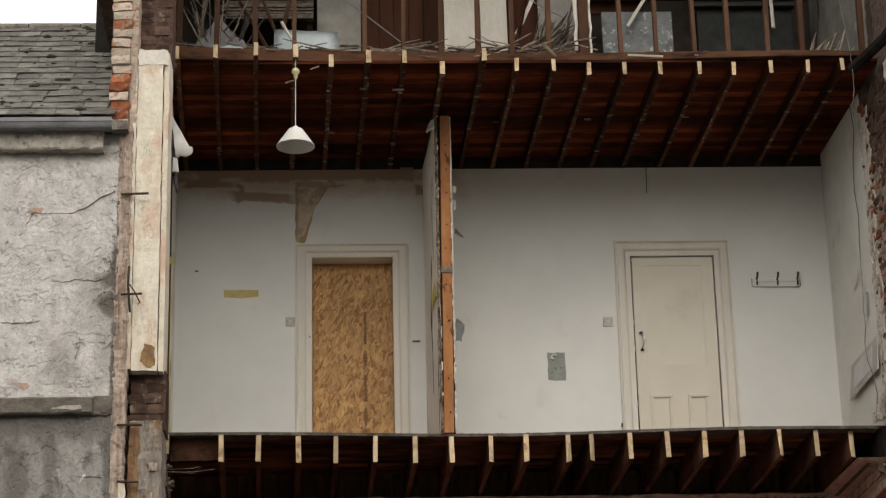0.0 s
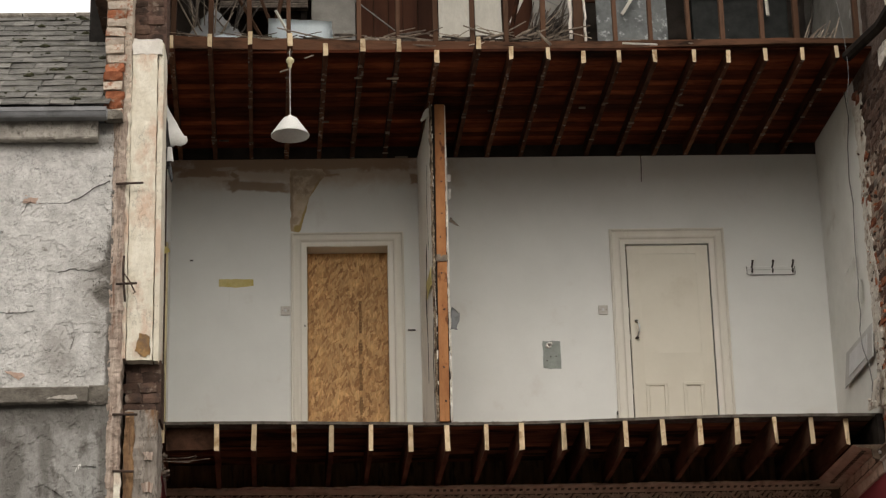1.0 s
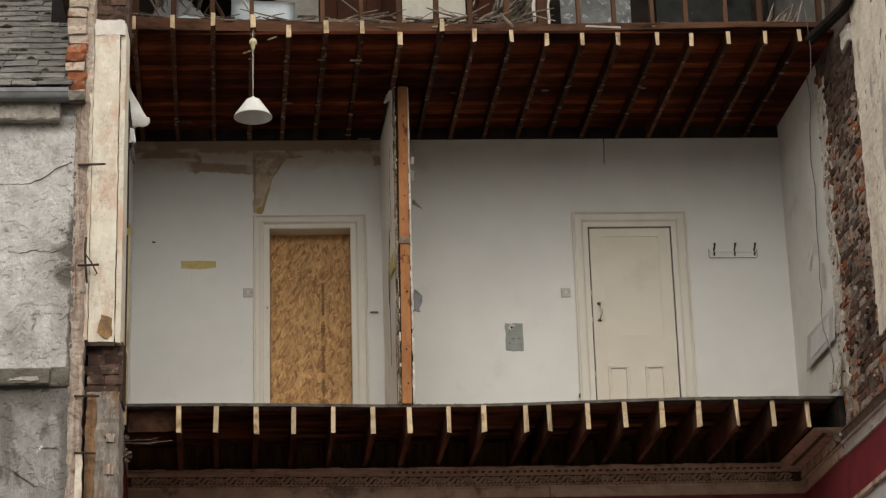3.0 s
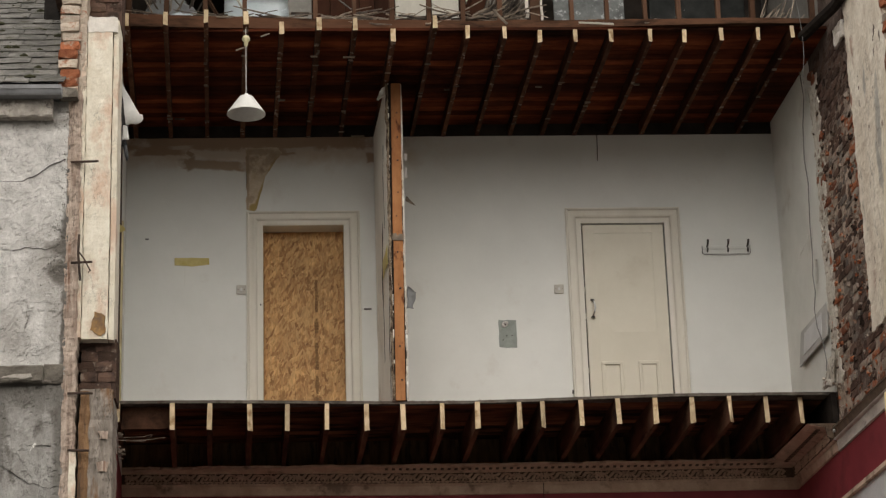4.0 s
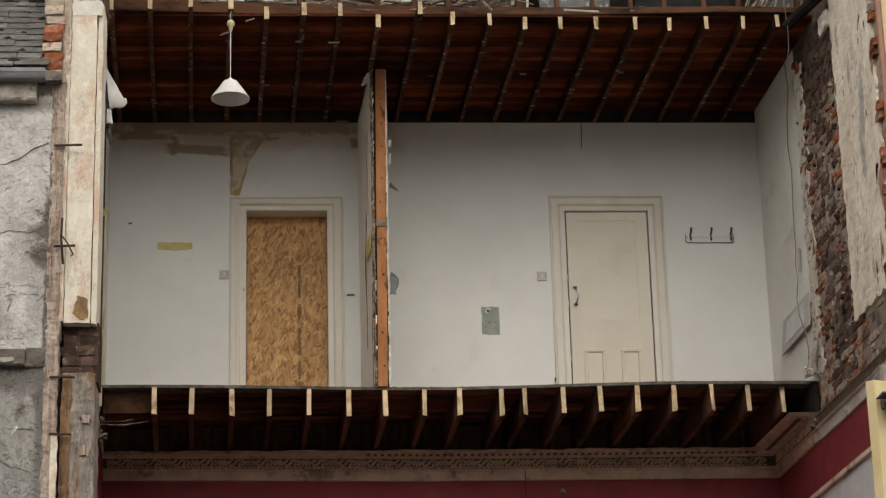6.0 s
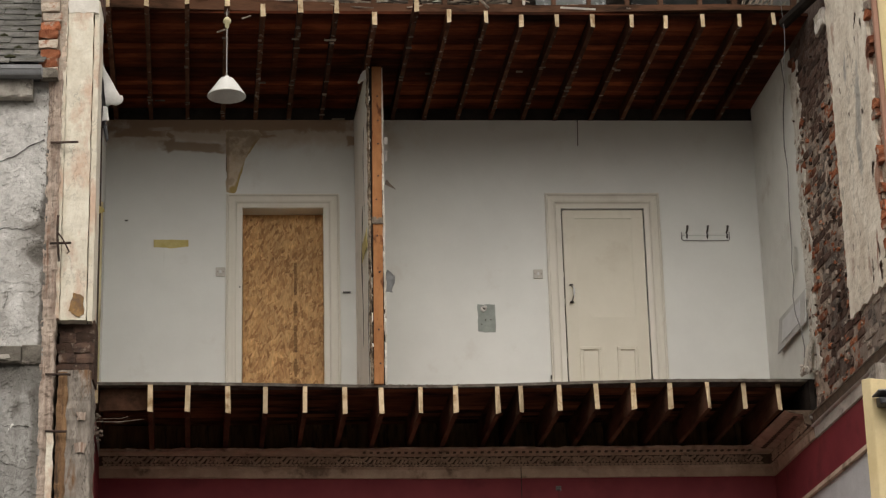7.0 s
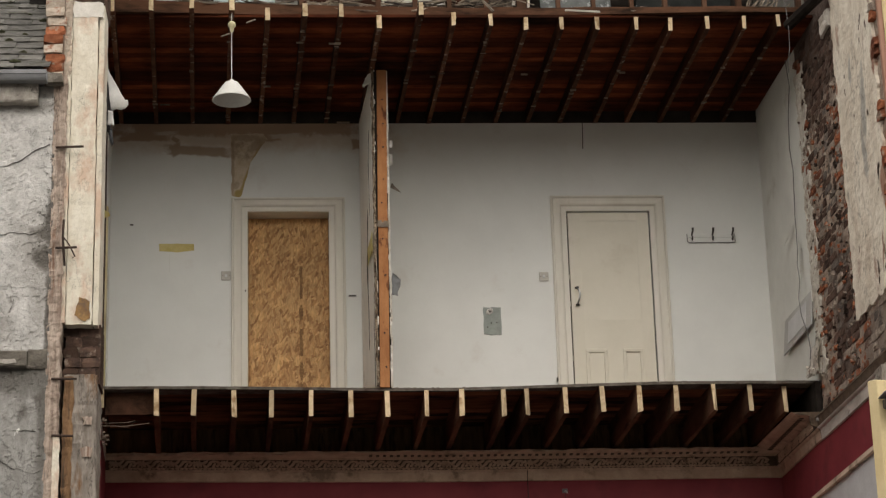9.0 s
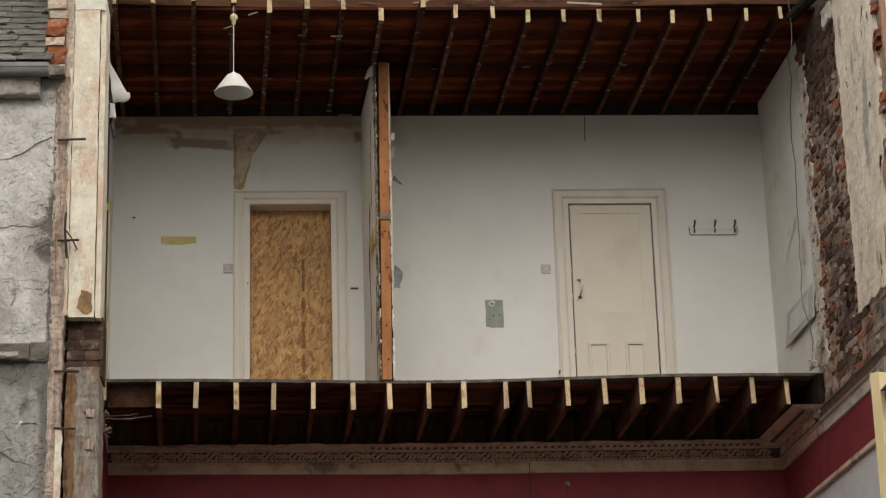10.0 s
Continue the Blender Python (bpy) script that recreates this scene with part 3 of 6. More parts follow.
def blob(pts, y, thick=0.004, ragged=0.012, n=10, seed=0.0):
    """A thin patch on a wall that faces the street, with a torn outline through the (x, z) corners."""
    bm = bmesh.new()
    ring = []
    for k in range(len(pts)):
        a, b = Vector((pts[k][0], pts[k][1])), Vector((pts[(k + 1) % len(pts)][0], pts[(k + 1) % len(pts)][1]))
        for i in range(n):
            p = a.lerp(b, i / n)
            d = Vector((noise.noise(Vector((p.x * 14 + seed, p.y * 14, 0))), noise.noise(Vector((p.x * 14, p.y * 14 + seed, 5)))))
            d += 0.5 * Vector((noise.noise(Vector((p.x * 45, p.y * 45, seed))), noise.noise(Vector((p.x * 45, p.y * 45, 9 + seed)))))
            ring.append(p + ragged * d)
    front = [bm.verts.new((p.x, y - thick, p.y)) for p in ring]
    rear = [bm.verts.new((p.x, y + 0.002, p.y)) for p in ring]
    f = bm.faces.new(front)
    bmesh.ops.triangulate(bm, faces=[f])
    for k in range(len(ring)):
        m = (k + 1) % len(ring)
        bm.faces.new((front[k], rear[k], rear[m], front[m]))
    bmesh.ops.recalc_face_normals(bm, faces=list(bm.faces))
    return bm


def rough_brick(lx, ly, lz, seed, wear=0.0035):
    """A worn brick about its middle, with chipped corners and uneven faces."""
    bm = bmesh.new()
    box(bm, -lx / 2, lx / 2, -ly / 2, ly / 2, -lz / 2, lz / 2)
    bmesh.ops.subdivide_edges(bm, edges=list(bm.edges), cuts=1, use_grid_fill=True)
    rnd = random.Random(seed)
    for v in bm.verts:
        corner = sum(abs(abs(c) - h) < 1e-4 for c, h in zip(v.co, (lx / 2, ly / 2, lz / 2)))
        v.co *= (1.0, 1.0, 0.99, 0.955 + rnd.uniform(-0.05, 0.02))[corner]
        v.co += Vector((rnd.uniform(-1, 1), rnd.uniform(-1, 1), rnd.uniform(-1, 1))) * wear
    return bm


def rough_bar(x0, x1, y0, y1, z0, z1, rough, seed=0.0, step=0.04):
    """A weathered bar: its outline walks along x with every corner worn unevenly."""
    bm = bmesh.new()
    n = max(2, int((x1 - x0) / step))
    outline = [(y0 + 0.012, z0), (y0, z0 + 0.012), (y0, (z0 + z1) / 2), (y0, z1 - 0.012), (y0 + 0.012, z1), (y1, z1), (y1, z0)]
    rings = []
    for k in range(n + 1):
        x = x0 + (x1 - x0) * k / n
        ring = []
        for i, (y, z) in enumerate(outline):
            q = Vector((x * 9 + seed, y * 9 + i * 0.7, z * 9))
            d = rough * (noise.noise(q) + 0.6 * noise.noise(q * 3.1))
            ring.append(bm.verts.new((x, y + (d if i < 5 else 0), z + (0.7 * d if i < 5 else 0))))
        rings.append(ring)
    for a, b in zip(rings, rings[1:]):
        for i in range(len(outline)):
            m = (i + 1) % len(outline)
            bm.faces.new((a[i], a[m], b[m], b[i]))
    bm.faces.new(rings[0][::-1])
    bm.faces.new(rings[-1])
    bmesh.ops.recalc_face_normals(bm, faces=list(bm.faces))
    return bm

# ---- large structure ----
bm = bmesh.new()
bmesh.ops.create_grid(bm, x_segments=2, y_segments=2, size=1500)
tagged(part("ground", bm, M_GROUND), "dark worn asphalt street ground reaching the horizon", "ground", kind="structure")
# unseen wall, added to cut the low sky light on the upper walls
tagged(part("wall_opposite", block(-45, 45, -9.4, -9.0, -0.1, 12.0), M_STONE), "unseen plain wall added across the street to block low sky light", "wall", kind="structure")

# back wall of the room, with its two doorways
D1 = (-0.398, 0.359, 8.668)
D2 = (2.572, 3.357, 8.655)
bm = bmesh.new()
for x0, x1, z0 in ((-1.9, D1[0], 6.60), (D1[0], D1[1], D1[2]), (D1[1], D2[0], 6.60), (D2[0], D2[1], D2[2]), (D2[1], 4.75, 6.60)):
    box(bm, x0, x1, YB, YB + 0.14, z0, 9.543)
wall_back = tagged(part("wall_back", bm, M_WALL), "white painted plaster back wall, stained under the ceiling", "wall", kind="structure")

for nm, z0, z1, lab in (("wall_plate", 9.546, 9.69, "dark timber plate over the back wall"), ("wall_joist_bearing", 6.36, 6.597, "dark brown wall strip between the joist ends")):
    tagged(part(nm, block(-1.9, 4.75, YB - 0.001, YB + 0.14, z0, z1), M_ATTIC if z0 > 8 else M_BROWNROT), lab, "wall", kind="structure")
# room side walls
bm = bmesh.new()
y0 = 16.5
hexa(bm, [(left_x(y0) - 0.25, y0, 6.3), (left_x(y0), y0, 6.3), (left_x(YB), YB, 6.3), (left_x(YB) - 0.25, YB, 6.3),
          (left_x(y0) - 0.25, y0, 9.6), (left_x(y0), y0, 9.6), (left_x(YB), YB, 9.6), (left_x(YB) - 0.25, YB, 9.6)])
tagged(part("wall_left", bm, M_WALL), "off-white plastered side wall beside the boarded doorway", "wall", kind="structure")

bm = bmesh.new()
hexa(bm, [(right_x(18.45), 18.45, 6.6), (right_x(18.45) + 0.05, 18.45, 6.6), (right_x(YB) + 0.05, YB, 6.6), (right_x(YB), YB, 6.6),
          (right_x(18.45), 18.45, 9.66), (right_x(18.45) + 0.05, 18.45, 9.66), (right_x(YB) + 0.05, YB, 9.66), (right_x(YB), YB, 9.66)])
wall_right = tagged(part("wall_right", bm, M_WALL_SIDE), "scuffed off-white plaster side wall ending in a torn edge", "wall", kind="structure")
# torn plaster edge towards the street
bm = rough_sheet((right_x(18.45) - 0.001, 18.46, 6.62), (-SKEW * 0.235, -0.235, 0), (0, 0, 2.80), 14, 130, 0.012, 0.012, 14, 0.06, 3.0, 0.05)
part("plaster_edge", bm, M_TORN, wall_right, "torn plaster edge")

# party wall on the side of the neighbour with the yellow front: mortar core behind the bricks
bm = rough_sheet((right_x(18.45) + 0.002, 18.45, 6.3), (-SKEW * 2.4, -2.4, 0), (0, 0, 4.3), 130, 200, 0.0, 0.009, 12, 0.0, 1.0, 0.3)
party_right = tagged(part("party_wall_right", bm, M_CORE), "exposed party wall of broken brick and crumbling mortar", "wall", kind="structure")

# closes the gap behind the plaster where sky would show through
bm = bmesh.new()
hexa(bm, [(right_x(16.05) + 0.055, 16.05, 2.75), (right_x(16.05) + 0.3, 16.05, 2.75), (right_x(YB) + 0.3, YB + 1.3, 2.75), (right_x(YB) + 0.055, YB + 1.3, 2.75),
          (right_x(16.05) + 0.055, 16.05, 10.6), (right_x(16.05) + 0.3, 16.05, 10.6), (right_x(YB) + 0.3, YB + 1.3, 10.6), (right_x(YB) + 0.055, YB + 1.3, 10.6)])
tagged(part("party_wall_core", bm, M_ATTIC), "dark masonry core of the party wall", "wall", kind="structure")
# lower room
bm = block(-1.9, 4.75, YB, YB + 0.14, 3.0, 6.355)
tagged(part("wall_lower_back", bm, M_RED), "dark red painted wall of the lower room", "wall", kind="structure")
for nm, x0, z0, z1, m, lab in (("wall_lower_right_upper", 0.0, 5.66, 6.3, M_RED, "dark red painted side wall above a rail"),
                               ("wall_lower_right_dado", 0.0, 3.0, 5.655, M_PALE, "pale grey painted side wall below the rail")):
    bm = bmesh.new()
    hexa(bm, [(right_x(16.05) - 0.012, 16.05, z0), (right_x(16.05) + 0.02, 16.05, z0), (right_x(YB) + 0.02, YB, z0), (right_x(YB) - 0.012, YB, z0),
              (right_x(16.05) - 0.012, 16.05, z1), (right_x(16.05) + 0.02, 16.05, z1), (right_x(YB) + 0.02, YB, z1), (right_x(YB) - 0.012, YB, z1)])
    tagged(part(nm, bm, m), lab, "wall", kind="structure")
bm = bmesh.new()
hexa(bm, [(right_x(16.05) - 0.05, 16.05, 5.63), (right_x(16.05) - 0.013, 16.05, 5.63), (right_x(YB) - 0.013, YB, 5.63), (right_x(YB) - 0.05, YB, 5.63),
          (right_x(16.05) - 0.035, 16.05, 5.69), (right_x(16.05) - 0.013, 16.05, 5.69), (right_x(YB) - 0.013, YB, 5.69), (right_x(YB) - 0.035, YB, 5.69)])
tagged(part("wall_rail", bevel(bm, 0.008), M_CORNICE), "dusty moulded wall rail between red and grey paint", "trim", kind="structure")
bm = bmesh.new()
hexa(bm, [(left_x(16.5) - 0.25, 16.5, 3.0), (left_x(16.5), 16.5, 3.0), (left_x(YB), YB, 3.0), (left_x(YB) - 0.25, YB, 3.0),
          (left_x(16.5) - 0.25, 16.5, 6.295), (left_x(16.5), 16.5, 6.295), (left_x(YB), YB, 6.295), (left_x(YB) - 0.25, YB, 6.295)])
tagged(part("wall_lower_left", bm, M_RED), "dark red side wall of the lower room", "wall", kind="structure")
tagged(part("floor_lower", block(-1.9, 4.9, 16.0, YB + 0.3, 2.75, 2.995), M_STONE), "plain dusty floor of the lower room", "floor", kind="structure")
tagged(part("wall_ground_storey", block(-1.9, 4.9, 16.0, YB + 0.3, -0.1, 2.745), M_STONE), "plain rendered ground storey wall", "wall", kind="structure")

# the building goes on behind the rooms
tagged(part("wall_rear", block(-2.0, 4.9, YB + 1.3, YB + 1.5, 2.75, 12.2), M_STONE), "plain rear wall closing the house", "wall", kind="structure")
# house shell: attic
tagged(part("wall_attic_back", block(-1.9, 4.9, YB + 0.01, YB + 0.14, 9.70, 12.1), M_ATTIC), "dark attic end wall", "wall", kind="structure")
# roof added out of view to keep the attic dark
bm = bmesh.new()
hexa(bm, [(-2.0, 18.3, 11.9), (4.9, 18.3, 11.9), (4.9, YB + 1.5, 12.6), (-2.0, YB + 1.5, 12.6),
          (-2.0, 18.3, 12.02), (4.9, 18.3, 12.02), (4.9, YB + 1.5, 12.72), (-2.0, YB + 1.5, 12.72)])
tagged(part("roof_remains", bm, M_ATTIC), "unseen roof added over the attic to keep it dark", "roof", kind="structure")
bm = block(-2.02, -1.68, 16.4, YB + 1.3, 9.62, 12.0)
tagged(part("wall_attic_left", bm, M_BRICK_DARK), "sooty brick side wall of the attic", "wall", kind="structure")
bm = rough_sheet((4.40, 19.7, 9.7), (0.06, -1.7, 0), (0, 0, 2.1), 20, 24, 0.0, 0.01, 4, 0.0, 2.0, 0.3)
tagged(part("wall_attic_right", bm, M_GREYPANEL), "pale stained attic side wall with a long crack", "wall", kind="structure")

# ---- floor: boards over sawn joists ----
JOISTS = [(-1.128, 18.496), (-0.814, 18.522), (-0.484, 18.549), (-0.167, 18.575), (0.166, 18.584), (0.5, 18.61), (0.808, 18.637), (1.143, 18.627),
          (1.44, 18.597), (1.798, 18.625), (1.995, 18.611), (2.321, 18.583), (2.632, 18.553), (2.95, 18.543), (3.264, 18.532), (3.583, 18.522),
          (3.9, 18.548), (4.211, 18.611)]
floor = thing("floor", "dark old floorboards on sawn-off timber joists", "floor", kind="structure")
for i, (x, y) in enumerate(JOISTS):
    bm = bmesh.new()
    rnd = random.Random(i)
    lean, w = rnd.uniform(-0.006, 0.006), rnd.uniform(0.036, 0.043)
    v = box(bm, x - w / 2, x + w / 2, y, YB - 0.004, 6.352 + rnd.uniform(-0.006, 0.006), 6.594, 0, 1, SKEW)
    for k in (0, 1):
        v[k].co.x += lean
        v[k].co.y += rnd.uniform(-0.07, -0.01)
    part("joist", bm, (M_JOIST_FLOOR, M_SAWN), floor, "dark joist with a pale sawn end")
bm = bmesh.new()
box(bm, -1.60, -1.56, 18.47, YB - 0.004, 6.43, 6.594, 0, 1, SKEW)
part("joist", bm, (M_JOIST_FLOOR, M_SAWN), floor, "dark joist with a pale sawn end")

bm = bmesh.new()
box(bm, right_x(18.46) - 0.05, right_x(18.46) - 0.002, 18.46, YB - 0.004, 6.33, 6.594, 0, 0, SKEW)
part("joist", bm, M_NEARBLACK, floor, "dark joist against the side wall")

part("infill_board", rough_sheet((-1.555, 18.60, 6.40), (0.41, 0, 0), (0, 0, 0.19), 20, 10, 0.0, 0.006, 9, 0.008, 61.0, 0.03), M_JOIST_FLOOR, floor, "rough brown board filling the first bay")


def floor_front(x):
    return 18.505 + 0.16 * math.exp(-((x - 1.2) / 1.5) ** 2) + 0.035 * max(0, (x - 3.2))


edges = [None] + [18.70 + 0.1175 * k for k in range(11)]
edges[-1] = YB - 0.002
bm = bmesh.new()
top = []
N = 90
for k in range(N + 1):
    x = left_x(18.5) + (right_x(18.5) - left_x(18.5)) * k / N
    y = floor_front(x) - 0.012 + 0.008 * noise.noise(Vector((x * 6, 0, 0))) + 0.006 * noise.noise(Vector((x * 30, 0, 0)))
    top.append([bm.verts.new(p) for p in ((x, y, FLOOR - 0.025), (x, y, FLOOR), (x, 18.697, FLOOR), (x, 18.697, FLOOR - 0.025))])
for a, b in zip(top, top[1:]):
    for k in range(4):
        bm.faces.new((a[k], b[k], b[(k + 1) % 4], a[(k + 1) % 4]))
part("floorboard", bm, M_DUST, floor, "broken dusty front floorboard")
for a, b in zip(edges[1:], edges[2:]):
    bm = bmesh.new()
    box(bm, left_x(a) + 0.002, right_x(a) - 0.002, a + 0.0015, b - 0.0015, FLOOR - 0.025, FLOOR)
    part("floorboard", bm, M_BOARD_FLOOR, floor)

# ---- ceiling: joists and the attic boards on them ----
UPPER = [(-1.145, 17.358), (-0.805, 17.317), (-0.477, 17.354), (-0.182, 17.564), (0.133, 17.476), (0.438, 17.491), (0.765, 17.716), (1.109, 17.454),
         (1.398, 17.654), (1.714, 17.682), (2.026, 17.756), (2.331, 17.749), (2.637, 17.741), (2.978, 17.745), (3.278, 17.761), (3.591, 17.73),
         (3.912, 17.722), (4.199, 17.69)]
ceiling = thing("ceiling", "open ceiling of dark joists under red-brown attic boards", "ceiling", kind="structure")
bm = bmesh.new()
for i, (x, y) in enumerate(UPPER):
    rnd = random.Random(50 + i)
    w = rnd.uniform(0.034, 0.042)
    v = box(bm, x - w / 2, x + w / 2, y, YB - 0.004, CEIL + rnd.uniform(-0.004, 0.004), 9.658, 0, 1, SKEW)
    for k in (0, 1):
        v[k].co.x += rnd.uniform(-0.004, 0.004)
        v[k].co.y += rnd.uniform(-0.02, 0.01)
box(bm, -1.49, -1.45, 17.38, YB - 0.004, CEIL, 9.658, 0, 1, SKEW)
# plaster and lath scraps left under the joists
for i in range(60):
    rnd = random.Random(300 + i)
    x, y = rnd.choice(UPPER)
    yy = rnd.uniform(y + 0.3, YB - 0.1)
    xx = x + SKEW * (yy - y)
    s = rnd.uniform(0.005, 0.014)
    box(bm, xx - 0.026, xx + rnd.uniform(0.0, 0.03), yy, yy + s * 1.5, CEIL - s, CEIL - 0.001, 2)
for x, y, w in ((-0.51, 17.98, 0.05), (0.09, 18.0, 0.06), (0.39, 18.02, 0.10), (-0.20, 18.97, 0.06), (0.06, 19.02, 0.05), (-1.14, 19.40, 0.09), (2.10, 18.7, 0.06), (2.98, 18.66, 0.05), (0.50, 19.85, 0.12), (1.28, 18.75, 0.05)):
    box(bm, x - w / 2, x + w / 2, y, y + 0.014, CEIL - 0.016, CEIL - 0.003, 2)
bm.faces.ensure_lookup_table()
bm.normal_update()
# undersides get the lighter colour that stands for the light they catch
for f in bm.faces:
    if f.normal.z < -0.9 and f.material_index == 0:
        f.material_index = 3
part("ceiling_joists", bm, (M_JOIST, M_SAWN, M_LATH, M_JOIST_LOW), ceiling, "dark ceiling joists with pale sawn ends")
bm = bmesh.new()
y = 17.76
i = 0
while y < YB - 0.01:
    y1 = min(y + random.Random(i).uniform(0.09, 0.125), YB - 0.002)
    box(bm, left_x(y) + 0.003, right_x(y) - 0.003, y + 0.003, y1 - 0.003, 9.66, 9.684 + random.Random(i).uniform(0, 0.003))
    y, i = y1, i + 1
part("ceiling_boards", bm, M_BOARD, ceiling, "red-brown boards")
# added dark sheet keeps attic light from showing through the board gaps
tagged(part("attic_floor_dust", block(-1.56, 4.48, 17.82, YB - 0.002, 9.689, 9.697), M_ATTIC), "dark sheet added over the attic boards to darken their gaps", "floor", kind="structure")

# ---- neighbour with the grey render ----
NX = -1.755
neighbour = thing("neighbour_house", "grey rendered old house with a mossy slate roof", "house")
part("wall", block(-6.0, NX, FRONT + 0.03, FRONT + 0.35, 0.0, 8.3), M_RENDER, neighbour, "cracked grey rendered wall")
# flaked render coat: shelves of old paint with broken edges
bm = bmesh.new()
x0, x1, z0, z1, nu, nv = -3.3, NX, 4.6, 8.19, 150, 330
grid = []
for j in range(nv + 1):
    row = []
    for i in range(nu + 1):
        x, z = x0 + (x1 - x0) * i / nu, z0 + (z1 - z0) * j / nv
        q = Vector((x * 6, z * 6, 3.0))
        a = noise.noise(q) + 0.55 * noise.noise(q * 2.3) + 0.35 * noise.noise(q * 5.7)
        shelf = 0.004 if a > 0.12 else (0.0 if a > -0.35 else -0.006)
        row.append(bm.verts.new((x, FRONT - 0.004 - shelf - 0.0016 * noise.noise(q * 9.0) - 0.006 * noise.noise(q * 0.5), z)))
    grid.append(row)
for a, b in zip(grid, grid[1:]):
    for i in range(nu):
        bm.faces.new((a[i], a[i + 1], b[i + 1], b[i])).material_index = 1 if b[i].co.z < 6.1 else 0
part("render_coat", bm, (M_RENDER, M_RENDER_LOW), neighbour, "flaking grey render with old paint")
part("wall_wing", block(-6.0, -3.3, FRONT - 0.004, FRONT + 0.029, 0.0, 8.19), M_RENDER, neighbour)
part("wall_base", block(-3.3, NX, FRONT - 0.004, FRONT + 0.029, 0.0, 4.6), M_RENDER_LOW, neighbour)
part("cornice", rough_bar(-6.0, NX - 0.13, FRONT - 0.10, FRONT + 0.02, 8.13, 8.29, 0.016, 1.0), M_EAVES, neighbour, "worn stone eaves cornice")
part("string_course", rough_bar(-6.0, NX - 0.15, FRONT - 0.075, FRONT + 0.02, 6.075, 6.20, 0.009, 2.0), M_STRING, neighbour, "weathered stone string course")
part("string_return", rough_bar(NX - 0.148, NX - 0.01, FRONT - 0.03, FRONT + 0.02, 6.075, 6.22, 0.012, 3.0), M_STRING, neighbour)
bm = bmesh.new()
prof = [(-0.195, 8.262), (-0.205, 8.275), (-0.212, 8.292), (-0.215, 8.30), (-0.222, 8.304), (-0.222, 8.335), (-0.208, 8.335), (-0.20, 8.305), (-0.16, 8.28), (-0.125, 8.28), (-0.125, 8.35), (-0.115, 8.35), (-0.115, 8.262)]
a = [bm.verts.new((-6.0, FRONT + d, z)) for d, z in prof]
b = [bm.verts.new((NX - 0.055, FRONT + d, z)) for d, z in prof]
for k in range(len(prof)):
    m = (k + 1) % len(prof)
    bm.faces.new((a[k], a[m], b[m], b[k]))
bm.faces.new(a[::-1])
bm.faces.new(b)
part("gutter", bm, M_LEAD, neighbour, "grey metal gutter")
bm = bmesh.new()
box(bm, -6.0, NX - 0.06, FRONT - 0.114, FRONT + 0.1, 8.31, 8.365)
part("fascia", bm, M_LEAD, neighbour, "grey fascia board")
EAVE, RIDGE = (FRONT - 0.12, 8.378), (17.97, 10.10)
slope = math.atan2(RIDGE[1] - EAVE[1], RIDGE[0] - EAVE[0])
bm = bmesh.new()
hexa(bm, [(-6.0, EAVE[0] + 0.06, EAVE[1] - 0.06), (-1.86, EAVE[0] + 0.06, EAVE[1] - 0.06), (-1.86, RIDGE[0], RIDGE[1] - 0.05), (-6.0, RIDGE[0], RIDGE[1] - 0.05),
          (-6.0, EAVE[0] + 0.06, EAVE[1] - 0.02), (-1.86, EAVE[0] + 0.06, EAVE[1] - 0.02), (-1.86, RIDGE[0], RIDGE[1] - 0.01), (-6.0, RIDGE[0], RIDGE[1] - 0.01)])
roof = part("roof", bm, M_SLATE, neighbour, "mossy grey slate roof")
bm = bmesh.new()
hexa(bm, [(-6.0, RIDGE[0], RIDGE[1] - 0.05), (-1.86, RIDGE[0], RIDGE[1] - 0.05), (-1.86, RIDGE[0] + 2.2, 8.4), (-6.0, RIDGE[0] + 2.2, 8.4),
          (-6.0, RIDGE[0], RIDGE[1]), (-1.86, RIDGE[0], RIDGE[1]), (-1.86, RIDGE[0] + 2.2, 8.45), (-6.0, RIDGE[0] + 2.2, 8.45)])
part("rear_slope", bm, M_SLATE, neighbour)
for k in range(9):
    x1 = -1.9 - 0.45 * k
    bm = tube(bmesh.new(), [(x1, RIDGE[0], RIDGE[1] - 0.005), (x1 - 0.44, RIDGE[0], RIDGE[1] - 0.003)], 0.055, 10)
    part("ridge_tile", bm, M_STONE, neighbour, "grey clay ridge tile" if k == 0 else "")

# ---- front wall stumps and party wall ends on the side of the grey house ----
bm = rough_sheet((-1.645, FRONT + 0.03, 6.42), (0.190, 0, 0), (0, 0, 2.58), 14, 170, 0.0, 0.005, 11, 0.005, 5.0, 0.35)
pier = tagged(part("pier", bm, M_PIER), "tall peeling cream-painted pier left from the front wall", "pier", kind="structure")
part("side_strip", rough_sheet((-1.449, FRONT + 0.05, 6.42), (0.040, 0, 0), (0, 0, 2.56), 3, 140, 0.0, 0.004, 10, 0.004, 8.0, 0.33), M_PIER, pier, "cream-painted side strip")
part("left_strip", rough_sheet((-1.686, FRONT + 0.012, 6.43), (0.037, 0, 0), (0, 0, 2.40), 4, 150, 0.0, 0.004, 12, 0.005, 28.0, 0.3), M_PIER, pier, "narrow cream-painted arris strip")
part("pier_top", rough_sheet((-1.643, FRONT + 0.026, 8.875), (0.230, 0, 0), (0, 0, 0.125), 30, 14, 0.0, 0.004, 6, 0.016, 6.0, 0.03), M_PIER_TOP, pier, "bare grey plaster top")
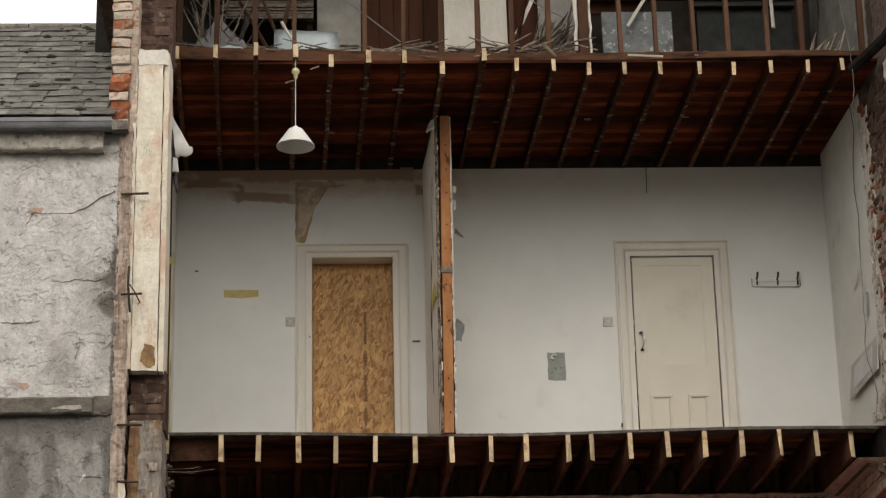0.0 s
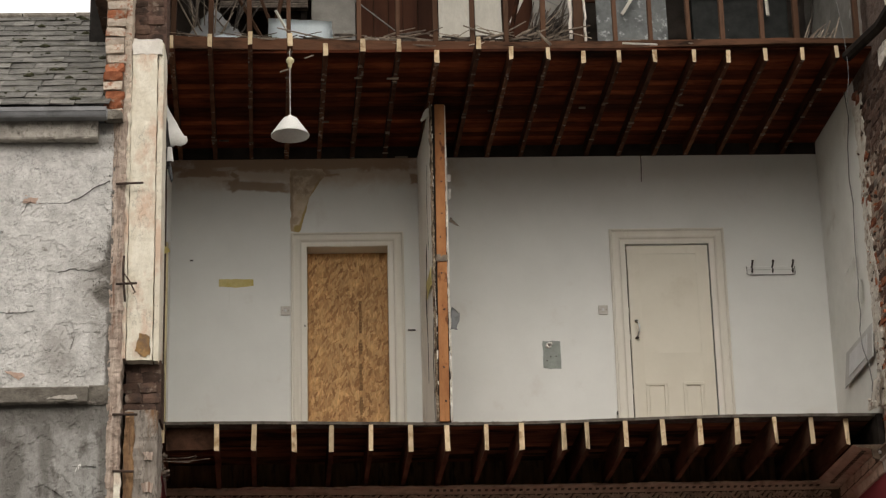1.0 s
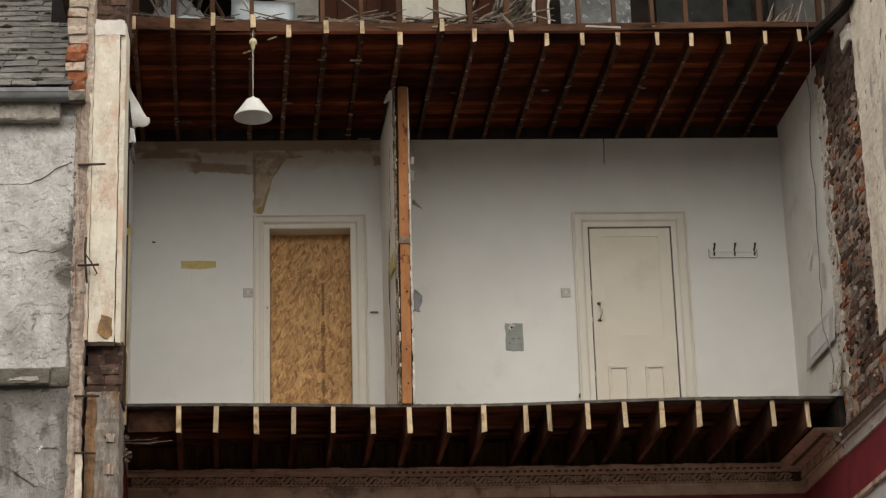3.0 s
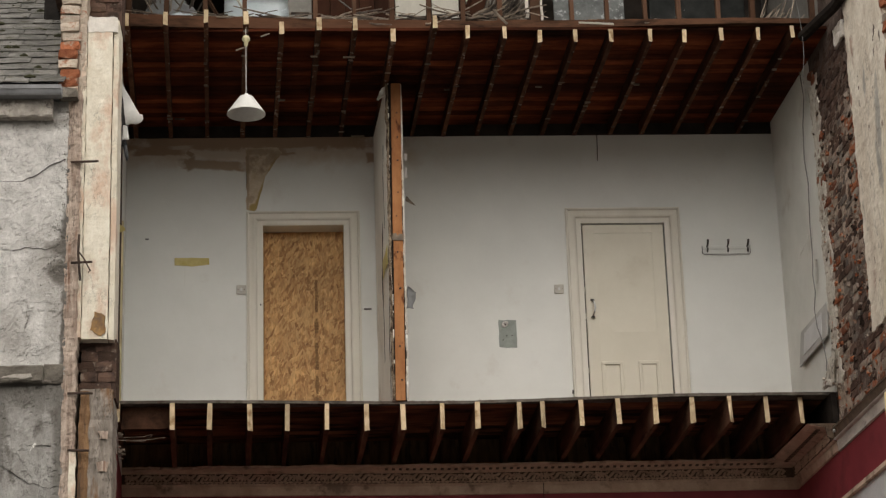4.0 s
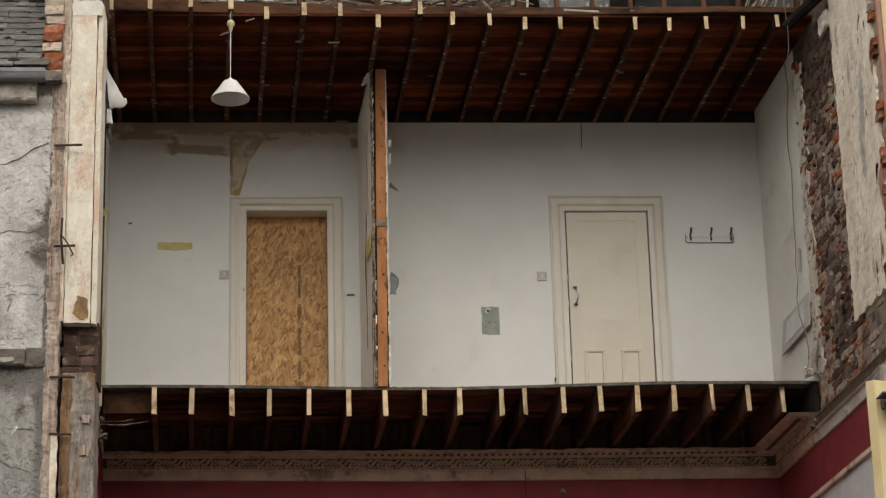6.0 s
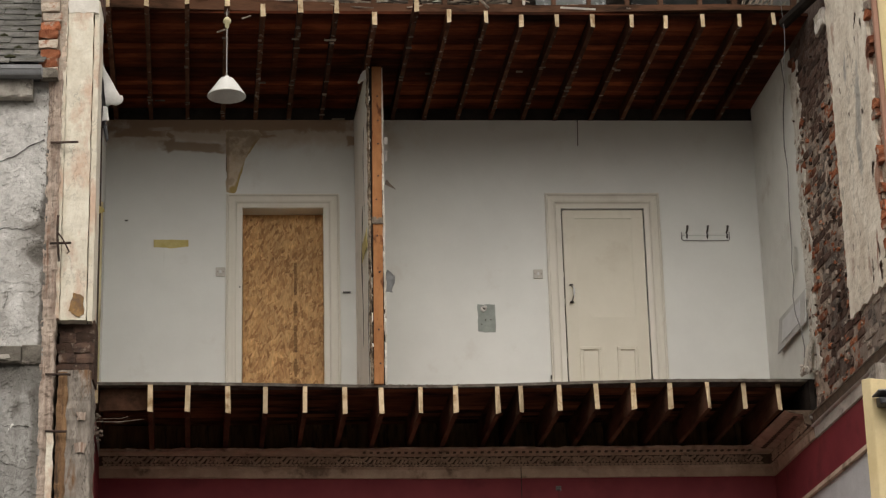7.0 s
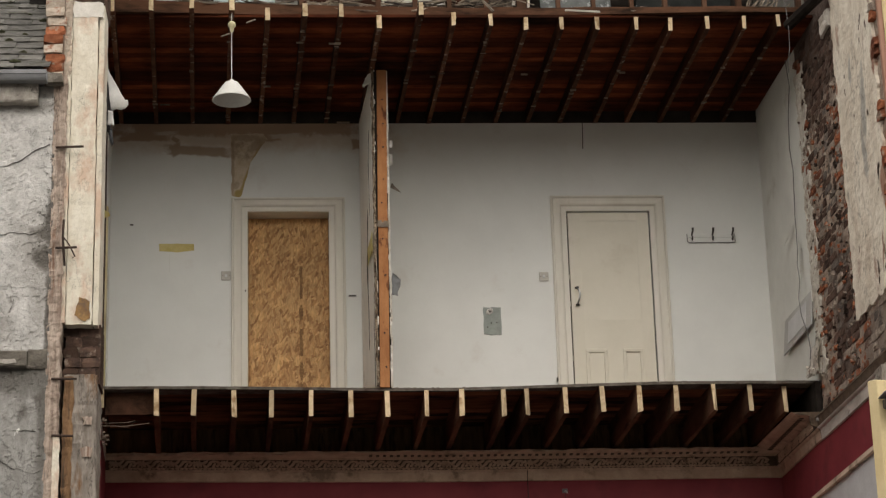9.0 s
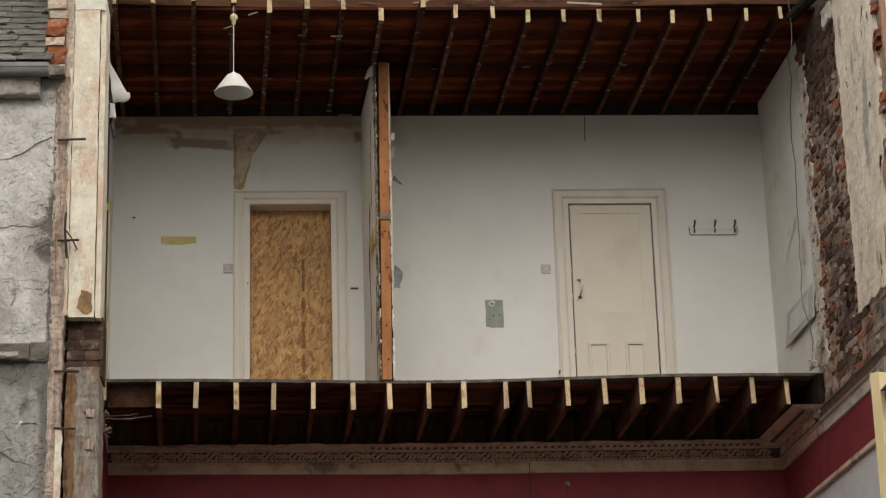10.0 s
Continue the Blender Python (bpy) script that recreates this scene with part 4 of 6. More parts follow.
part("ochre_patch", blob([(-1.578, 6.49), (-1.520, 6.44), (-1.468, 6.46), (-1.475, 6.60), (-1.55, 6.63)], FRONT + 0.026, 0.0025, 0.016, 12, 2.0), M_RUST, pier, "ochre rust-coloured patch")
bm = rough_sheet((-1.770, FRONT - 0.01, 5.0), (0.098, 0, 0), (0, 0, 3.38), 10, 260, 0.0, 0.014, 13, 0.014, 9.0, 0.4)
edge = tagged(part("broken_wall_edge", bm, M_EDGE), "broken edge of rubble and render between the houses", "wall", kind="structure")
part("pale_strip", rough_sheet((-1.709, FRONT - 0.03, 5.0), (0.048, 0, 0), (0, 0, 0.57), 6, 40, 0.0, 0.005, 14, 0.008, 91.0, 0.03), M_PIER, edge, "cream plaster strip")
part("limewashed_edge", rough_sheet((-1.715, FRONT + 0.01, 8.36), (0.065, 0, 0), (0, 0, 2.1), 8, 150, 0.0, 0.012, 14, 0.010, 19.0, 0.4), M_BRICK_LIME, edge, "limewashed rough edge")
bm = rough_sheet((-1.64, FRONT + 0.03, 2.9), (0.235, 0, 0), (0, 0, 3.14), 10, 110, 0.0, 0.014, 8, 0.012, 12.0, 0.4)
stump = tagged(part("wall_stump", bm, M_STUMP), "grey rubble stump of the front wall below the pier", "wall", kind="structure")
part("brick", blob([(-1.50, 5.665), (-1.44, 5.66), (-1.435, 5.725), (-1.505, 5.73)], FRONT + 0.022, 0.002, 0.014, 14, 5.6), M_EDGE, stump, "exposed orange brick")
part("brick", blob([(-1.51, 5.42), (-1.43, 5.42), (-1.435, 5.50), (-1.505, 5.50)], FRONT + 0.022, 0.002, 0.014, 14, 7.6), M_EDGE, stump, "exposed orange brick")
part("rotten_post", rough_sheet((-1.645, FRONT + 0.012, 2.9), (0.070, 0, 0), (0, 0, 3.12), 6, 150, 0.0, 0.010, 13, 0.012, 17.0, 0.1), M_BROWNROT, stump, "rotten brown timber strip")
bm = rough_sheet((-1.65, FRONT + 0.14, 6.0), (0.255, 0, 0), (0, 0, 0.45), 10, 16, 0.0, 0.006, 9, 0.0, 14.0, 0.3)
recess = tagged(part("brick_recess", bm, M_BRICK_DARK), "sooty brick recess under the pier", "wall", kind="structure")
bm = rough_sheet((-1.655, FRONT + 0.20, 9.0), (0.25, 0, 0), (0, 0, 2.4), 10, 50, 0.0, 0.008, 9, 0.0, 16.0, 0.3)
above = tagged(part("brick_above_pier", bm, M_SOOTBROWN), "brown sooty brickwork above the pier", "wall", kind="structure")
bm = rough_sheet((-1.845, FRONT - 0.005, 8.30), (0.14, 0, 0), (0, 0, 2.2), 8, 60, 0.0, 0.01, 9, 0.0, 18.0, 0.45)
quoin = tagged(part("party_wall_left_end", bm, M_MORTAR), "limewashed brick end of the party wall beside the slates", "wall", kind="structure")
bm = block(-2.136, -1.997, 17.26, 17.6, 9.2, 11.4, 0.01)
tagged(part("chimney_stack", bm, M_DARKPOST), "dark slate-hung chimney side rising from the slate roof", "chimney", kind="structure")

# ---- flaking plaster strip, brick edge and yellow front on the other side ----
bm = rough_sheet((right_x(17.20) - 0.002, 17.20, 6.755), (-SKEW * 1.06, -1.06, 0), (0, 0, 3.6), 70, 240, 0.022, 0.008, 9, 0.025, 20.0, 0.05)
bmesh.ops.delete(bm, geom=[f for f in bm.faces if noise.noise(f.calc_center_median() * 6.0) + 0.4 * noise.noise(f.calc_center_median() * 17.0) > 0.80 or noise.noise(Vector((f.calc_center_median().y * 11, f.calc_center_median().z * 2.4, 4.0))) + 0.35 * noise.noise(f.calc_center_median() * 19.0) > 0.64], context="FACES")
tagged(part("flaking_plaster", bm, M_OLDPLASTER), "flaking white plaster strip on the party wall", "wall", kind="structure")
bm = block(right_x(16.0) - 0.010, right_x(16.0) + 0.03, 15.985, 16.03, 7.6, 10.6, 0.006)
tagged(part("verge_board", bm, M_REDBOARD), "red-brown edge strip where the houses meet", "trim", kind="structure")
bm = rough_sheet((right_x(16.0) + 0.032, 15.98, 0.0), (3.0, 0, 0), (0, 0, 10.6), 30, 60, 0.0, 0.002, 3, 0.0, 22.0, 0.35)
tagged(part("yellow_front", bm, M_FACADE), "smooth yellow-cream painted street front", "wall", kind="structure")
bm = bmesh.new()
v = hexa(bm, [(4.30, 15.98, 0.0), (4.612, 15.98, 0.0), (4.612, 16.03, 0.0), (4.255, 16.06, 0.0),
              (4.312, 15.98, 5.93), (4.612, 15.98, 5.90), (4.612, 16.03, 5.90), (4.262, 16.06, 5.94)])
tagged(part("yellow_pilaster", bevel(bm, 0.006), M_FACADE), "broken-off yellow-cream painted corner of the front wall", "pilaster", kind="structure")
bm = rough_sheet((4.36, 16.02, 5.5), (0.25, 0, 0), (0, 0, 0.55), 10, 18, 0.0, 0.012, 10, 0.02, 24.0, 0.2)
tagged(part("stub_core", bm, M_STUMP), "grey rubble core of the broken front wall", "wall", kind="structure")

# ---- the boarded doorway ----


def architrave(parent, x0, x1, top, lined=True, material=M_TRIM, head=0.146):
    """A moulded surround: two legs and a head, stepped towards the opening."""
    prof = ((0.0, 0.0005), (0.0, 0.028), (0.006, 0.034), (0.016, 0.034), (0.026, 0.020), (0.050, 0.021), (0.074, 0.027), (0.088, 0.025), (0.098, 0.011), (0.106, 0.009), (0.146, 0.008), (0.146, 0.0005))
    mitre = {side: [((x0 - 0.146 + a) if side < 0 else (x1 + 0.146 - a), YB - d, top + head * (1 - a / 0.146)) for a, d in prof] for side in (-1, 1)}
    foot = {side: [(x, y, FLOOR + 0.001) for x, y, z in mitre[side]] for side in (-1, 1)}
    for nm, p, q in (("architrave_leg", foot[-1], mitre[-1]), ("architrave_leg", foot[1], mitre[1]), ("architrave_head", mitre[-1], mitre[1])):
        bm = bmesh.new()
        a, b = [bm.verts.new(v) for v in p], [bm.verts.new(v) for v in q]
        for k in range(len(prof)):
            m = (k + 1) % len(prof)
            bm.faces.new((a[k], a[m], b[m], b[k]))
        bm.faces.new(a)
        bm.faces.new(b[::-1])
        bmesh.ops.recalc_face_normals(bm, faces=list(bm.faces))
        part(nm, bm, material, parent)
    if not lined:
        return
    bm = bmesh.new()
    for p, q in ((x0, x0 + 0.004), (x1 - 0.004, x1)):
        box(bm, p, q, YB + 0.001, YB + 0.24, FLOOR, top)
    box(bm, x0 + 0.004, x1 - 0.004, YB + 0.001, YB + 0.24, top - 0.004, top)
    part("lining", bm, material, parent)


door_1 = thing("door_1", "doorway boarded up with an orange OSB sheet in a cream surround", "door", kind="structure")
architrave(door_1, *D1, head=0.128)
bm = block(D1[0] + 0.005, D1[1] - 0.005, YB + 0.185, YB + 0.203, FLOOR - 0.05, D1[2] - 0.006, 0.002)
sheet = part("osb_sheet", bm, M_OSB, door_1, "coarse orange strand board")
bm = bmesh.new()
for k in range(46):
    z = 6.86 + 0.029 * k
    w = noise.noise(Vector((z * 9, 3, 1))) + 0.5 * noise.noise(Vector((z * 31, 5, 2)))
    if w > -0.22:
        c = 0.096 + 0.006 * noise.noise(Vector((z * 13, 0, 7)))
        v = box(bm, c - 0.014 - 0.010 * w, c + 0.012 + 0.012 * w, YB + 0.1832, YB + 0.1846, z, z + 0.027)
        for q in v:
            q.co.x += 0.006 * noise.noise(q.co * 40)
part("scorched_streak", bm, M_SCORCH, sheet, "brown scuffed streak")
# ---- the panelled door ----
door_2 = thing("door_2", "closed cream-painted four-part panelled door with a chrome pull handle", "door", kind="structure")
architrave(door_2, *D2, lined=False)
x0, x1, zt, zb = D2[0] + 0.014, D2[1] - 0.012, D2[2] - 0.012, FLOOR + 0.012
PX = (2.698, 3.232)
leaf = part("door_leaf", block(x0, x1, YB + 0.034, YB + 0.050, zb, zt), M_DOOR, door_2, "cream-painted panelled door leaf")
ya, yb = YB + 0.012, YB + 0.0335
for nm, a, b, c, d in (("stile", x0, PX[0], zb, zt), ("stile", PX[1], x1, zb, zt), ("top_rail", PX[0], PX[1], 8.562, zt), ("lock_rail", PX[0], PX[1], 7.315, 7.596),
                       ("bottom_rail", PX[0], PX[1], zb, 6.84), ("muntin", 2.897, 3.043, 6.84, 7.315)):
    part(nm, block(a, b, ya, yb, c, d), M_DOOR, leaf)
for a, b, c, d in ((2.897 - 0.199, 2.897, 6.84, 7.315), (3.043, 3.232, 6.84, 7.315)):
    bm = bmesh.new()
    w = 0.03
    for p, q, r, s in ((a, b, d - w, d), (a, b, c, c + w), (a, a + w, c + w, d - w), (b - w, b, c + w, d - w)):
        box(bm, p - 0.002, q + 0.002, YB + 0.004, YB + 0.033, r - 0.002, s + 0.002)
    part("panel_moulding", bevel(bm, 0.005), M_DOOR, leaf)
    part("raised_panel", block(a + 0.027, b - 0.027, YB + 0.019, YB + 0.0335, c + 0.027, d - 0.027, 0.003), M_DOOR, leaf)
part("flat_panel", block(PX[0], PX[1], YB + 0.019, YB + 0.0337, 7.596, 8.562), M_DOOR, leaf)
bm = bmesh.new()
tube(bm, [(2.640, YB + 0.012, 7.905), (2.645, YB - 0.022, 7.895), (2.656, YB - 0.045, 7.865), (2.662, YB - 0.05, 7.825), (2.656, YB - 0.045, 7.785), (2.645, YB - 0.022, 7.755), (2.642, YB + 0.012, 7.745)],
     [0.007, 0.006, 0.008, 0.009, 0.008, 0.006, 0.007], 8)
handle = part("handle", bm, M_STEEL, leaf, "bright chrome pull handle")
for z in (7.905, 7.74):
    part("rosette", lathe(bmesh.new(), [(0.001, 0.012), (0.016, 0.01), (0.02, 0.0)], (2.642, YB - 0.008, z - 0.006), 12), M_HOOK, leaf, "dark rosette")
for z in (7.98, 7.72, 7.2):
    part("latch_keep", block(D2[0] - 0.012, D2[0] + 0.006, YB - 0.014, YB - 0.0105, z, z + 0.05, 0.001), M_TRIM, door_2)

# ---- wall fittings ----


def light_switch(x, z):
    t = thing("light_switch", "small square off-white light switch on the white wall", "light switch", "light switches")
    part("back_plate", block(x - 0.044, x + 0.044, YB - 0.012, YB - 0.0005, z - 0.044, z + 0.044, 0.004), M_SWITCH, t)
    part("rocker", block(x - 0.010, x + 0.010, YB - 0.019, YB - 0.012, z - 0.014, z + 0.014, 0.002), M_PALE, t)
    for d in (-0.03, 0.03):
        part("screw", tube(bmesh.new(), [(x + d, YB - 0.0135, z), (x + d, YB - 0.012, z)], 0.004, 6), M_HOOK, t)


light_switch(-0.592, 8.042)
light_switch(2.338, 8.012)

rack = thing("coat_rack", "thin white wall rail with three dark coat hooks", "coat rack")
bm = bmesh.new()
tube(bm, [(3.70, YB - 0.004, 8.42), (3.70, YB - 0.012, 8.345), (3.715, YB - 0.014, 8.335), (4.14, YB - 0.014, 8.333), (4.152, YB - 0.012, 8.345), (4.152, YB - 0.004, 8.42)], 0.0035, 6)
part("rail", bm, M_CABLE, rack, "thin grey lower rail")
part("back_strip", block(3.705, 4.148, YB - 0.010, YB - 0.0005, 8.385, 8.42, 0.003), M_WALL, rack, "white-painted strip")
for x in (3.745, 3.938, 4.125):
    bm = bmesh.new()
    tube(bm, [(x, YB - 0.008, 8.408), (x, YB - 0.05, 8.418), (x + 0.002, YB - 0.063, 8.435), (x + 0.004, YB - 0.066, 8.462)], [0.008, 0.009, 0.010, 0.012], 8)
    tube(bm, [(x, YB - 0.010, 8.375), (x, YB - 0.035, 8.352), (x, YB - 0.045, 8.365), (x, YB - 0.045, 8.385)], [0.007, 0.007, 0.007, 0.009], 8)
    part("hook", bm, M_HOOK, rack, "dark metal double hook")

tape = tagged(part("yellow_tape", blob([(-1.206, 8.283), (-1.05, 8.275), (-0.889, 8.288), (-0.887, 8.352), (-1.206, 8.358)], YB, 0.003, 0.006, 8, 1.0), M_YELLOW), "strip of faded yellow tape stuck on the white wall", "tape")
tagged(part("drip_line", block(-1.112, -1.108, YB - 0.002, YB - 0.0003, 8.08, 8.27), M_WALL_SIDE), "thin grey drip mark below the yellow tape", "stain")
patch = tagged(part("bare_patch", blob([(1.765, 7.46), (1.83, 7.452), (1.88, 7.46), (1.93, 7.455), (1.925, 7.72), (1.765, 7.722)], YB, 0.003, 0.008, 8, 4.0), M_GREENGREY), "green-grey patch where a wall fitting was torn off", "wall patch")
ring = [(1.822 + (0.022 + 0.004 * math.sin(k * 2.3)) * math.cos(k * math.pi / 5), YB - 0.012, 7.678 + (0.020 + 0.004 * math.sin(k * 1.9)) * math.sin(k * math.pi / 5)) for k in range(11)]
part("plaster_lump", tube(bmesh.new(), ring, [0.010 + 0.004 * math.sin(k * 1.3) for k in range(11)], 6), M_PAPER, patch, "white plaster ring round a hole")
part("screw_hole", tube(bmesh.new(), [(1.822, YB - 0.008, 7.678), (1.822, YB - 0.002, 7.678)], 0.014, 8), M_IRON, patch, "dark hole")
for x, z in ((1.835, 7.57), (1.885, 7.572), (1.80, 7.53)):
    part("screw_hole", tube(bmesh.new(), [(x, YB - 0.0045, z), (x, YB - 0.002, z)], 0.006, 6), M_IRON, patch, "dark screw hole")
wire = bmesh.new()
tube(wire, [(2.767, YB - 0.01, 9.55), (2.765, YB - 0.012, 9.42), (2.76, YB - 0.008, 9.28)], 0.004, 5)
tagged(part("ceiling_wire", wire, M_IRON), "short dark wire hanging down the white wall", "wire")
for x, z, w, h in ((-1.459, 8.54, 0.03, 0.008), (0.564, 7.84, 0.07, 0.010), (-0.415, 7.893, 0.012, 0.014), (2.42, 7.02, 0.012, 0.03)):
    tagged(part("nail_scrap", block(x - w / 2, x + w / 2, YB - 0.02 if x < 1 else YB - 0.045, YB - 0.0005, z - h / 2, z + h / 2, 0.001), M_HOOK), "small dark nail still stuck in the wall", "nail")

# scars where fittings and plaster came away under the ceiling
tagged(part("glue_scar", blob([(-0.545, 8.815), (-0.455, 8.815), (-0.42, 8.95), (-0.375, 9.14), (-0.29, 9.28), (-0.21, 9.38), (-0.24, 9.44), (-0.55, 9.44), (-0.54, 9.1)], YB, 0.0012, 0.012, 12, 8.0), M_GLUE), "wedge of yellowed glue and bare plaster above the doorway", "wall scar")

M_PARTITION = mat("partition_plaster", (0.76, 0.725, 0.655), (0.84, 0.805, 0.735), 3.0, 0.85, (0.62, 0.55, 0.46), 4.0, (0.60, 0.78), 0.2, 40, (1, 1, 0.3), speckle=0.05, flake=0.4, flake_scale=3.0)
M_CRUMB = mat("crumbling_lath_and_plaster", (0.11, 0.075, 0.05), (0.36, 0.29, 0.21), 22.0, 0.95, (0.035, 0.022, 0.014), 16.0, (0.52, 0.62), 1.0, 50, (1.5, 1, 0.6), speckle=0.3)
# ---- partition between the rooms ----
PF = 18.63


def px(x, y):
    return x + SKEW * (y - PF)


partition = thing("wall_partition", "cut-through stud partition with torn plaster on both sides", "wall", kind="structure")
bm = rough_sheet((px(0.700, YB - 0.005), YB - 0.005, FLOOR + 0.002), (px(0.728, PF) - px(0.700, YB), PF - YB, 0), (0, 0, 2.92), 22, 60, 0.0, 0.003, 5, 0.005, 30.0, 0.022)
for f in bm.faces:
    f.normal_flip()
part("plaster_face", bm, M_PARTITION, partition, "pale plaster face")
bm = rough_sheet((0.865, PF + 0.005, FLOOR + 0.002), (px(0.865, YB) - 0.865, YB - PF - 0.01, 0), (0, 0, 2.91), 22, 60, 0.0, 0.004, 5, 0.012, 33.0, 0.018)
part("plaster_face", bm, M_PARTITION, partition, "pale plaster face")
bm = bmesh.new()
v = box(bm, 0.762, 0.846, PF - 0.01, PF + 0.06, FLOOR + 0.001, 8.08)
for k in (0, 1, 2, 3):
    v[k].co.x -= 0.012
part("lower_stud", bevel(bm, 0.004), M_ORANGE, partition, "orange pine stud")
bm = bmesh.new()
v = box(bm, 0.757, 0.842, PF - 0.02, PF + 0.06, 8.10, 9.535)
for k in (4, 5, 6, 7):
    v[k].co.x += 0.014
part("upper_stud", bevel(bm, 0.004), M_ORANGE, partition, "orange pine stud")
for x, y, z0, z1, r, bow in ((0.686, 19.2, 7.12, 8.42, 0.006, 0.010), (0.716, 18.73, 6.64, 7.56, 0.004, 0.004), (0.700, 19.0, 8.3, 9.1, 0.003, 0.006)):
    line = [(x + bow * math.sin(k * 0.8) * 0.5, y + 0.03 * math.sin(k * 0.5), z0 + (z1 - z0) * k / 10) for k in range(11)]
    part("crack", tube(bmesh.new(), line, [0.0015] + [r * (0.7 + 0.3 * math.sin(k * 1.7)) for k in range(9)] + [0.0015], 6), M_CRACK, partition, "open black crack")
# dark sheets for shade in the slits between stud and broken lath and plaster
part("slit", rough_sheet((0.742, PF - 0.006, FLOOR + 0.004), (0.03, 0, 0), (0, 0, 2.9), 3, 120, 0.0, 0.004, 16, 0.004, 51.0, 0.05), M_NEARBLACK, partition, "dark sheet for the shaded slit beside the stud")
part("slit", rough_sheet((0.836, PF + 0.004, FLOOR + 0.004), (0.02, 0, 0), (0, 0, 2.9), 3, 120, 0.0, 0.003, 16, 0.003, 53.0, 0.05), M_NEARBLACK, partition, "dark sheet for the shaded slit beside the stud")
for z in (6.80, 7.10, 7.62, 7.95, 8.28, 8.50, 8.80, 9.02, 9.25):
    rnd = random.Random(int(z * 100))
    part("nail", tube(bmesh.new(), [(0.80 + rnd.uniform(-0.02, 0.02), PF - 0.024, z), (0.802 + rnd.uniform(-0.02, 0.02), PF + 0.01, z)], 0.007, 6), M_IRON, partition, "dark nail head")
bm = rough_sheet((0.752, PF - 0.02, 8.06), (0.10, 0, 0), (0, 0, 0.055), 6, 4, 0.0, 0.006, 20, 0.008, 3.0, 0.06)
part("noggin", bm, M_LATH, partition, "crumbling joint piece")
bm = rough_sheet((0.720, PF - 0.024, FLOOR + 0.003), (0.022, 0, 0), (0, 0, 2.91), 8, 260, 0.0, 0.016, 30, 0.009, 40.0, 0.06)
part("lath_edge", bm, M_CRUMB, partition, "ragged lath and plaster edge")
bm = rough_sheet((0.850, PF - 0.004, FLOOR + 0.003), (0.014, 0, 0), (0, 0, 2.90), 4, 160, 0.0, 0.009, 24, 0.009, 43.0, 0.05)
part("torn_edge", bm, M_TORN, partition, "torn white plaster edge")
bm = rough_sheet((0.655, PF + 0.14, 9.44), (0.06, -0.10, 0.01), (0.01, 0, 0.08), 6, 6, 0.0, 0.012, 14, 0.015, 45.0, 0.02)
part("plaster_scrap", bm, M_WALL_SIDE, partition, "loose plaster scrap under the ceiling")
part("yellow_scrap", rough_sheet((0.686, 19.12, 7.87), (0.026, -0.42, 0), (0, 0, 0.17), 6, 8, 0.004, 0.003, 14, 0.02, 47.0, 0.004), M_YELLOW, partition, "yellow tape scrap")


def scrap(name, label, corners, material, seed, crumple=0.02, n=8, parent=None):
    """A thin torn piece between four corners, crumpled."""
    bm = bmesh.new()
    c = [Vector(p) for p in corners]
    grid = []
    for j in range(n + 1):
        row = []
        for i in range(n + 1):
            a, b = i / n, j / n
            p = c[0].lerp(c[1], a).lerp(c[3].lerp(c[2], a), b)
            q = p * 16 + Vector((seed, seed, seed))
            row.append(bm.verts.new(p + crumple * noise.noise_vector(q)))
        grid.append(row)
    for j in range(n):
        for i in range(n):
            bm.faces.new((grid[j][i], grid[j][i + 1], grid[j + 1][i + 1], grid[j + 1][i])).smooth = True
    bmesh.ops.solidify(bm, geom=list(bm.faces), thickness=0.002)
    ob = part(name, bm, material, parent)
    return tagged(ob, label) if parent else tagged(ob, label, "scrap")


scrap("torn_paper", "", [(0.862, PF - 0.012, 7.44), (0.925, PF - 0.04, 7.43), (0.945, PF - 0.05, 7.57), (0.880, PF - 0.02, 7.63)], M_GREYSHEET, 1.0, 0.02, parent=partition)
scrap("torn_paper", "", [(0.872, PF - 0.01, 8.80), (0.90, PF - 0.03, 8.79), (0.905, PF - 0.04, 8.85), (0.872, PF, 8.87)], M_PAPER, 2.0, 0.01, parent=partition)
scrap("torn_paper", "", [(0.872, PF - 0.01, 8.62), (0.895, PF - 0.03, 8.63), (0.897, PF - 0.03, 8.73), (0.874, PF, 8.74)], M_PAPER, 3.0, 0.01, parent=partition)
scrap("torn_paper", "", [(0.872, PF - 0.01, 8.42), (0.90, PF - 0.03, 8.40), (0.965, PF - 0.05, 8.36), (0.885, PF, 8.47)], M_LATH, 4.0, 0.01, parent=partition)

# dust and plaster crumbs along the floor's broken edge
bm = bmesh.new()
for k in range(150):
    rnd = random.Random(900 + k)
    x = rnd.uniform(-1.55, 4.4) if k > 60 else rnd.gauss(0.78, 0.08)
    s = rnd.uniform(0.004, 0.014)
    y = floor_front(x) + rnd.uniform(0.0, 0.06)
    box(bm, x, x + s * rnd.uniform(1, 2.5), y, y + s, FLOOR - 0.001, FLOOR + s * 0.8)
tagged(part("plaster_crumbs", bm, M_LATH), "plaster crumbs and dust along the broken floor edge", "rubble", kind="stuff")

# ---- pendant lamp ----
LX, LY = -0.477, 17.40
lamp = thing("pendant_lamp", "white cone lampshade hanging on a flex from a joist", "lamp")
bm = lathe(bmesh.new(), [(0.001, 9.455), (0.020, 9.452), (0.034, 9.43), (0.034, 9.415), (0.020, 9.40), (0.016, 9.37), (0.006, 9.355)], (LX, LY, 0), 16)
part("ceiling_rose", bm, M_ROSE, lamp, "yellowed ceiling rose")
